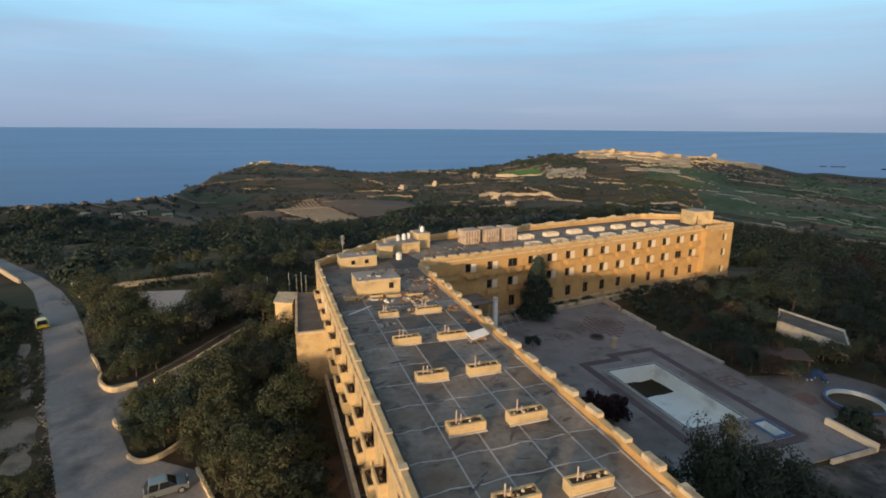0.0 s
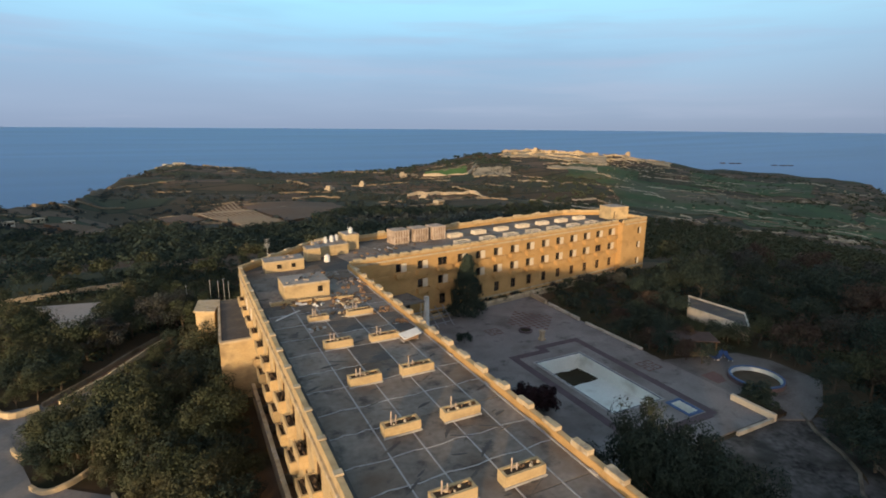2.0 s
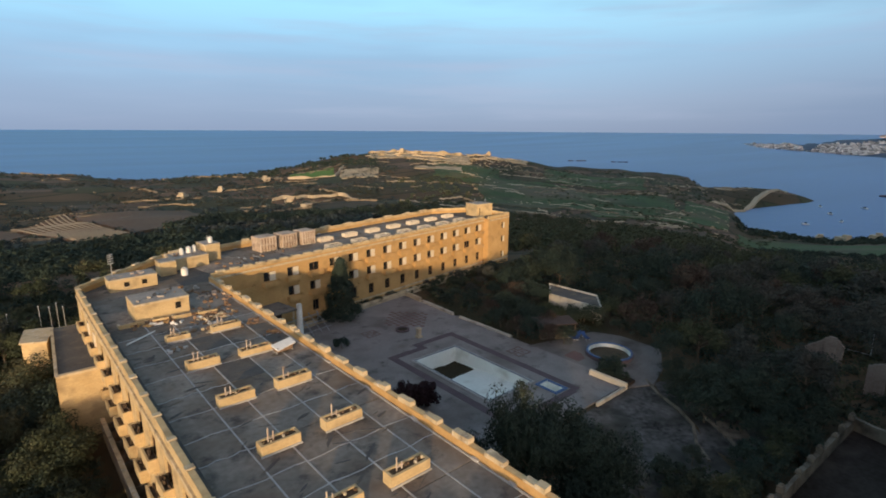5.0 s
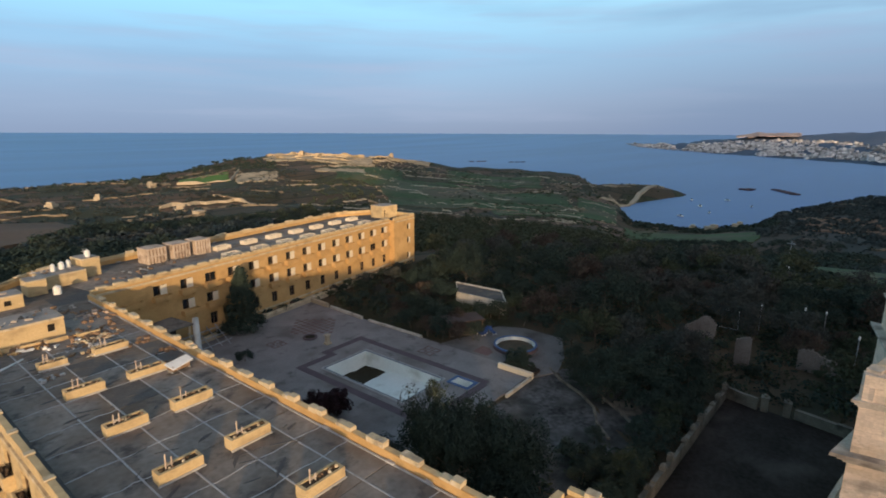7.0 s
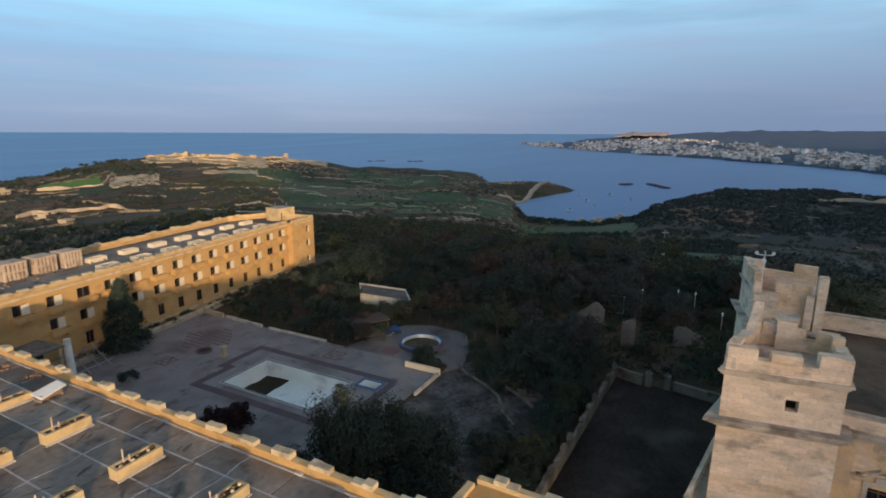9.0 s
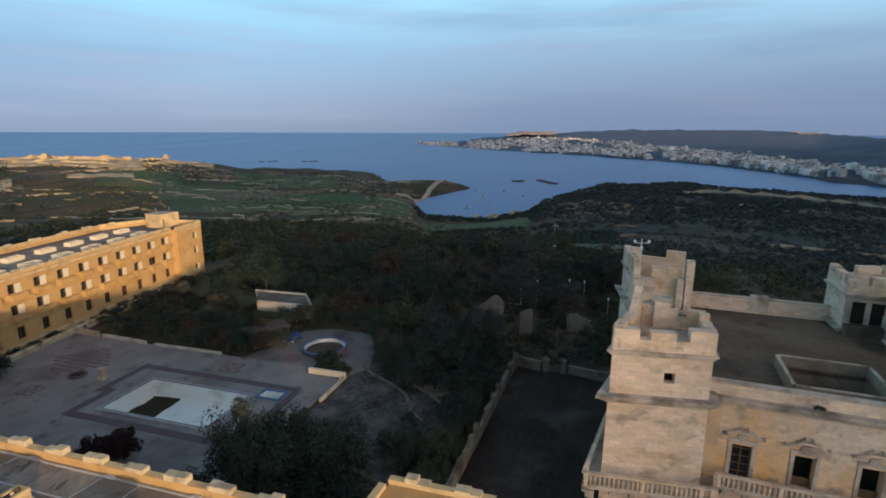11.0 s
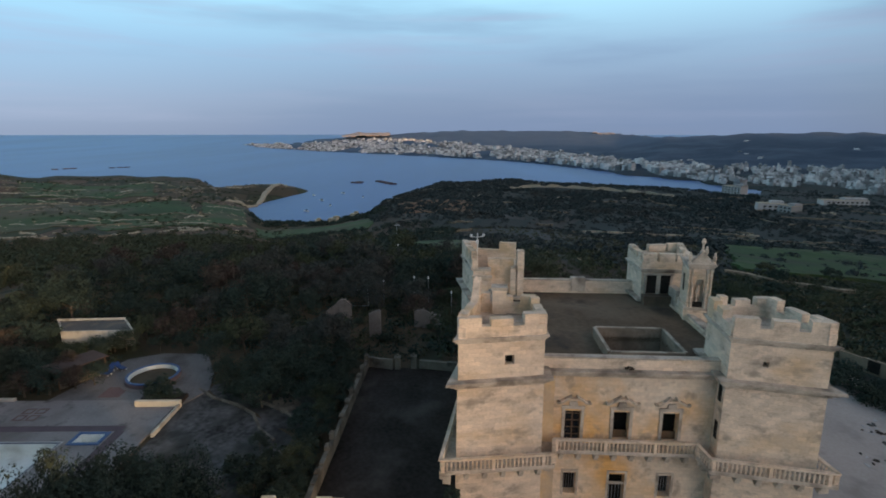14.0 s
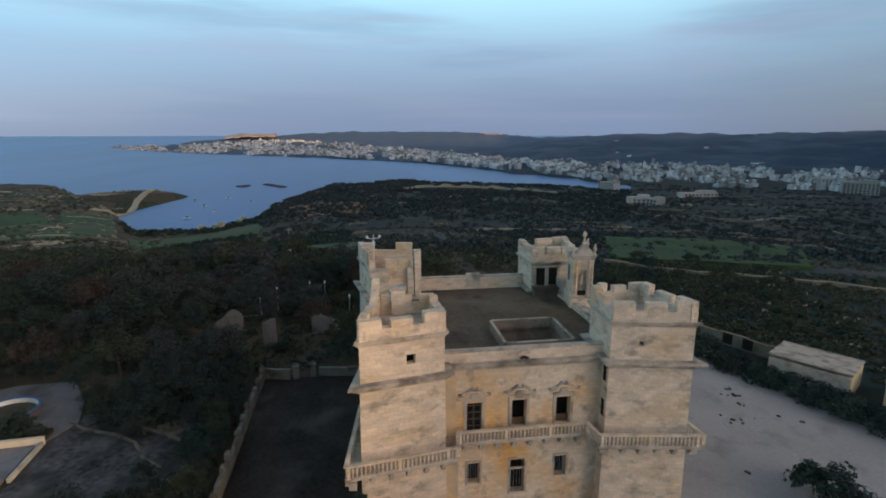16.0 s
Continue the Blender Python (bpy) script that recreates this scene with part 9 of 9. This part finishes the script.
# blue sun beds and a folded parasol heap
for i, (x, y, t) in enumerate(((66.2, 43.9, 20), (67.2, 43.2, 60), (66.8, 44.8, -30), (65.4, 44.4, 80))):
    b = thing("sun_lounger", "faded blue plastic sun lounger dumped in a heap", "sun lounger", x, y, 0.2, t, group="blue sun loungers")
    part("frame", box(nb(), -0.95, -0.32, 0.28, 0.4, 0.32, 0.36), M_BLUE, b)
    bm = nb()
    vs = [bm.verts.new(v) for v in ((0.4, -0.32, 0.3), (0.4, 0.32, 0.3), (1.0, 0.32, 0.75), (1.0, -0.32, 0.75), (0.4, -0.32, 0.36), (0.4, 0.32, 0.36), (0.97, 0.32, 0.81), (0.97, -0.32, 0.81))]
    for f in ((0, 1, 2, 3), (4, 5, 6, 7), (0, 1, 5, 4), (1, 2, 6, 5), (2, 3, 7, 6), (3, 0, 4, 7)):
        bm.faces.new([vs[q] for q in f])
    part("backrest", bm, M_BLUE, b)
    for lx in (-0.85, 0.3):
        for ly in (-0.27, 0.27):
            part("leg", box(nb(), lx - 0.03, ly - 0.03, 0, lx + 0.03, ly + 0.03, 0.28), M_WHITE, b)
# debris on the yard
dg = random.Random(4)
HEAPS = ((50.8, -48.2, 1.1), (50.8, -48.2, 1.1), (50.8, -48.2, 1.1), (48.4, -47.9, 0.9), (48.4, -47.9, 0.9), (48.4, -47.9, 0.9), (46.0, -48.5, 1.3), (46.0, -48.5, 1.3), (46.0, -48.5, 1.3), (45.3, -44.0, 0.8), (45.3, -44.0, 0.8), (45.3, -44.0, 0.8), (38.4, -45.0, 0.3), (38.0, -50.8, 0.5), (37.4, -38.0, 0.3), (43.0, -51.2, 0.4))
for i in range(46):
    cx, cy, n = dg.choice(HEAPS)
    x, y = cx + dg.gauss(0, n), cy + dg.gauss(0, n)
    pale = i % 5 > 1
    d = thing("debris", "flat scrap of pale rubble lying on the yard" if pale else "scrap of dark debris lying on the yard", "debris", x, y, 0.06, dg.uniform(0, 180), group="yard debris")
    a = dg.uniform(0.12, 0.35) * (1.4 if pale else 1)
    part("lump", prism(nb(), [(-a, -a * 0.4), (a * 0.8, -a * 0.3), (a, a * 0.3), (-a * 0.6, a * 0.45)], -0.02, 0.05 if pale else dg.uniform(0.08, 0.25), 0.75), M_SEAM if pale else dg.choice((M_MOAT, M_ROOF_DARK)), d)
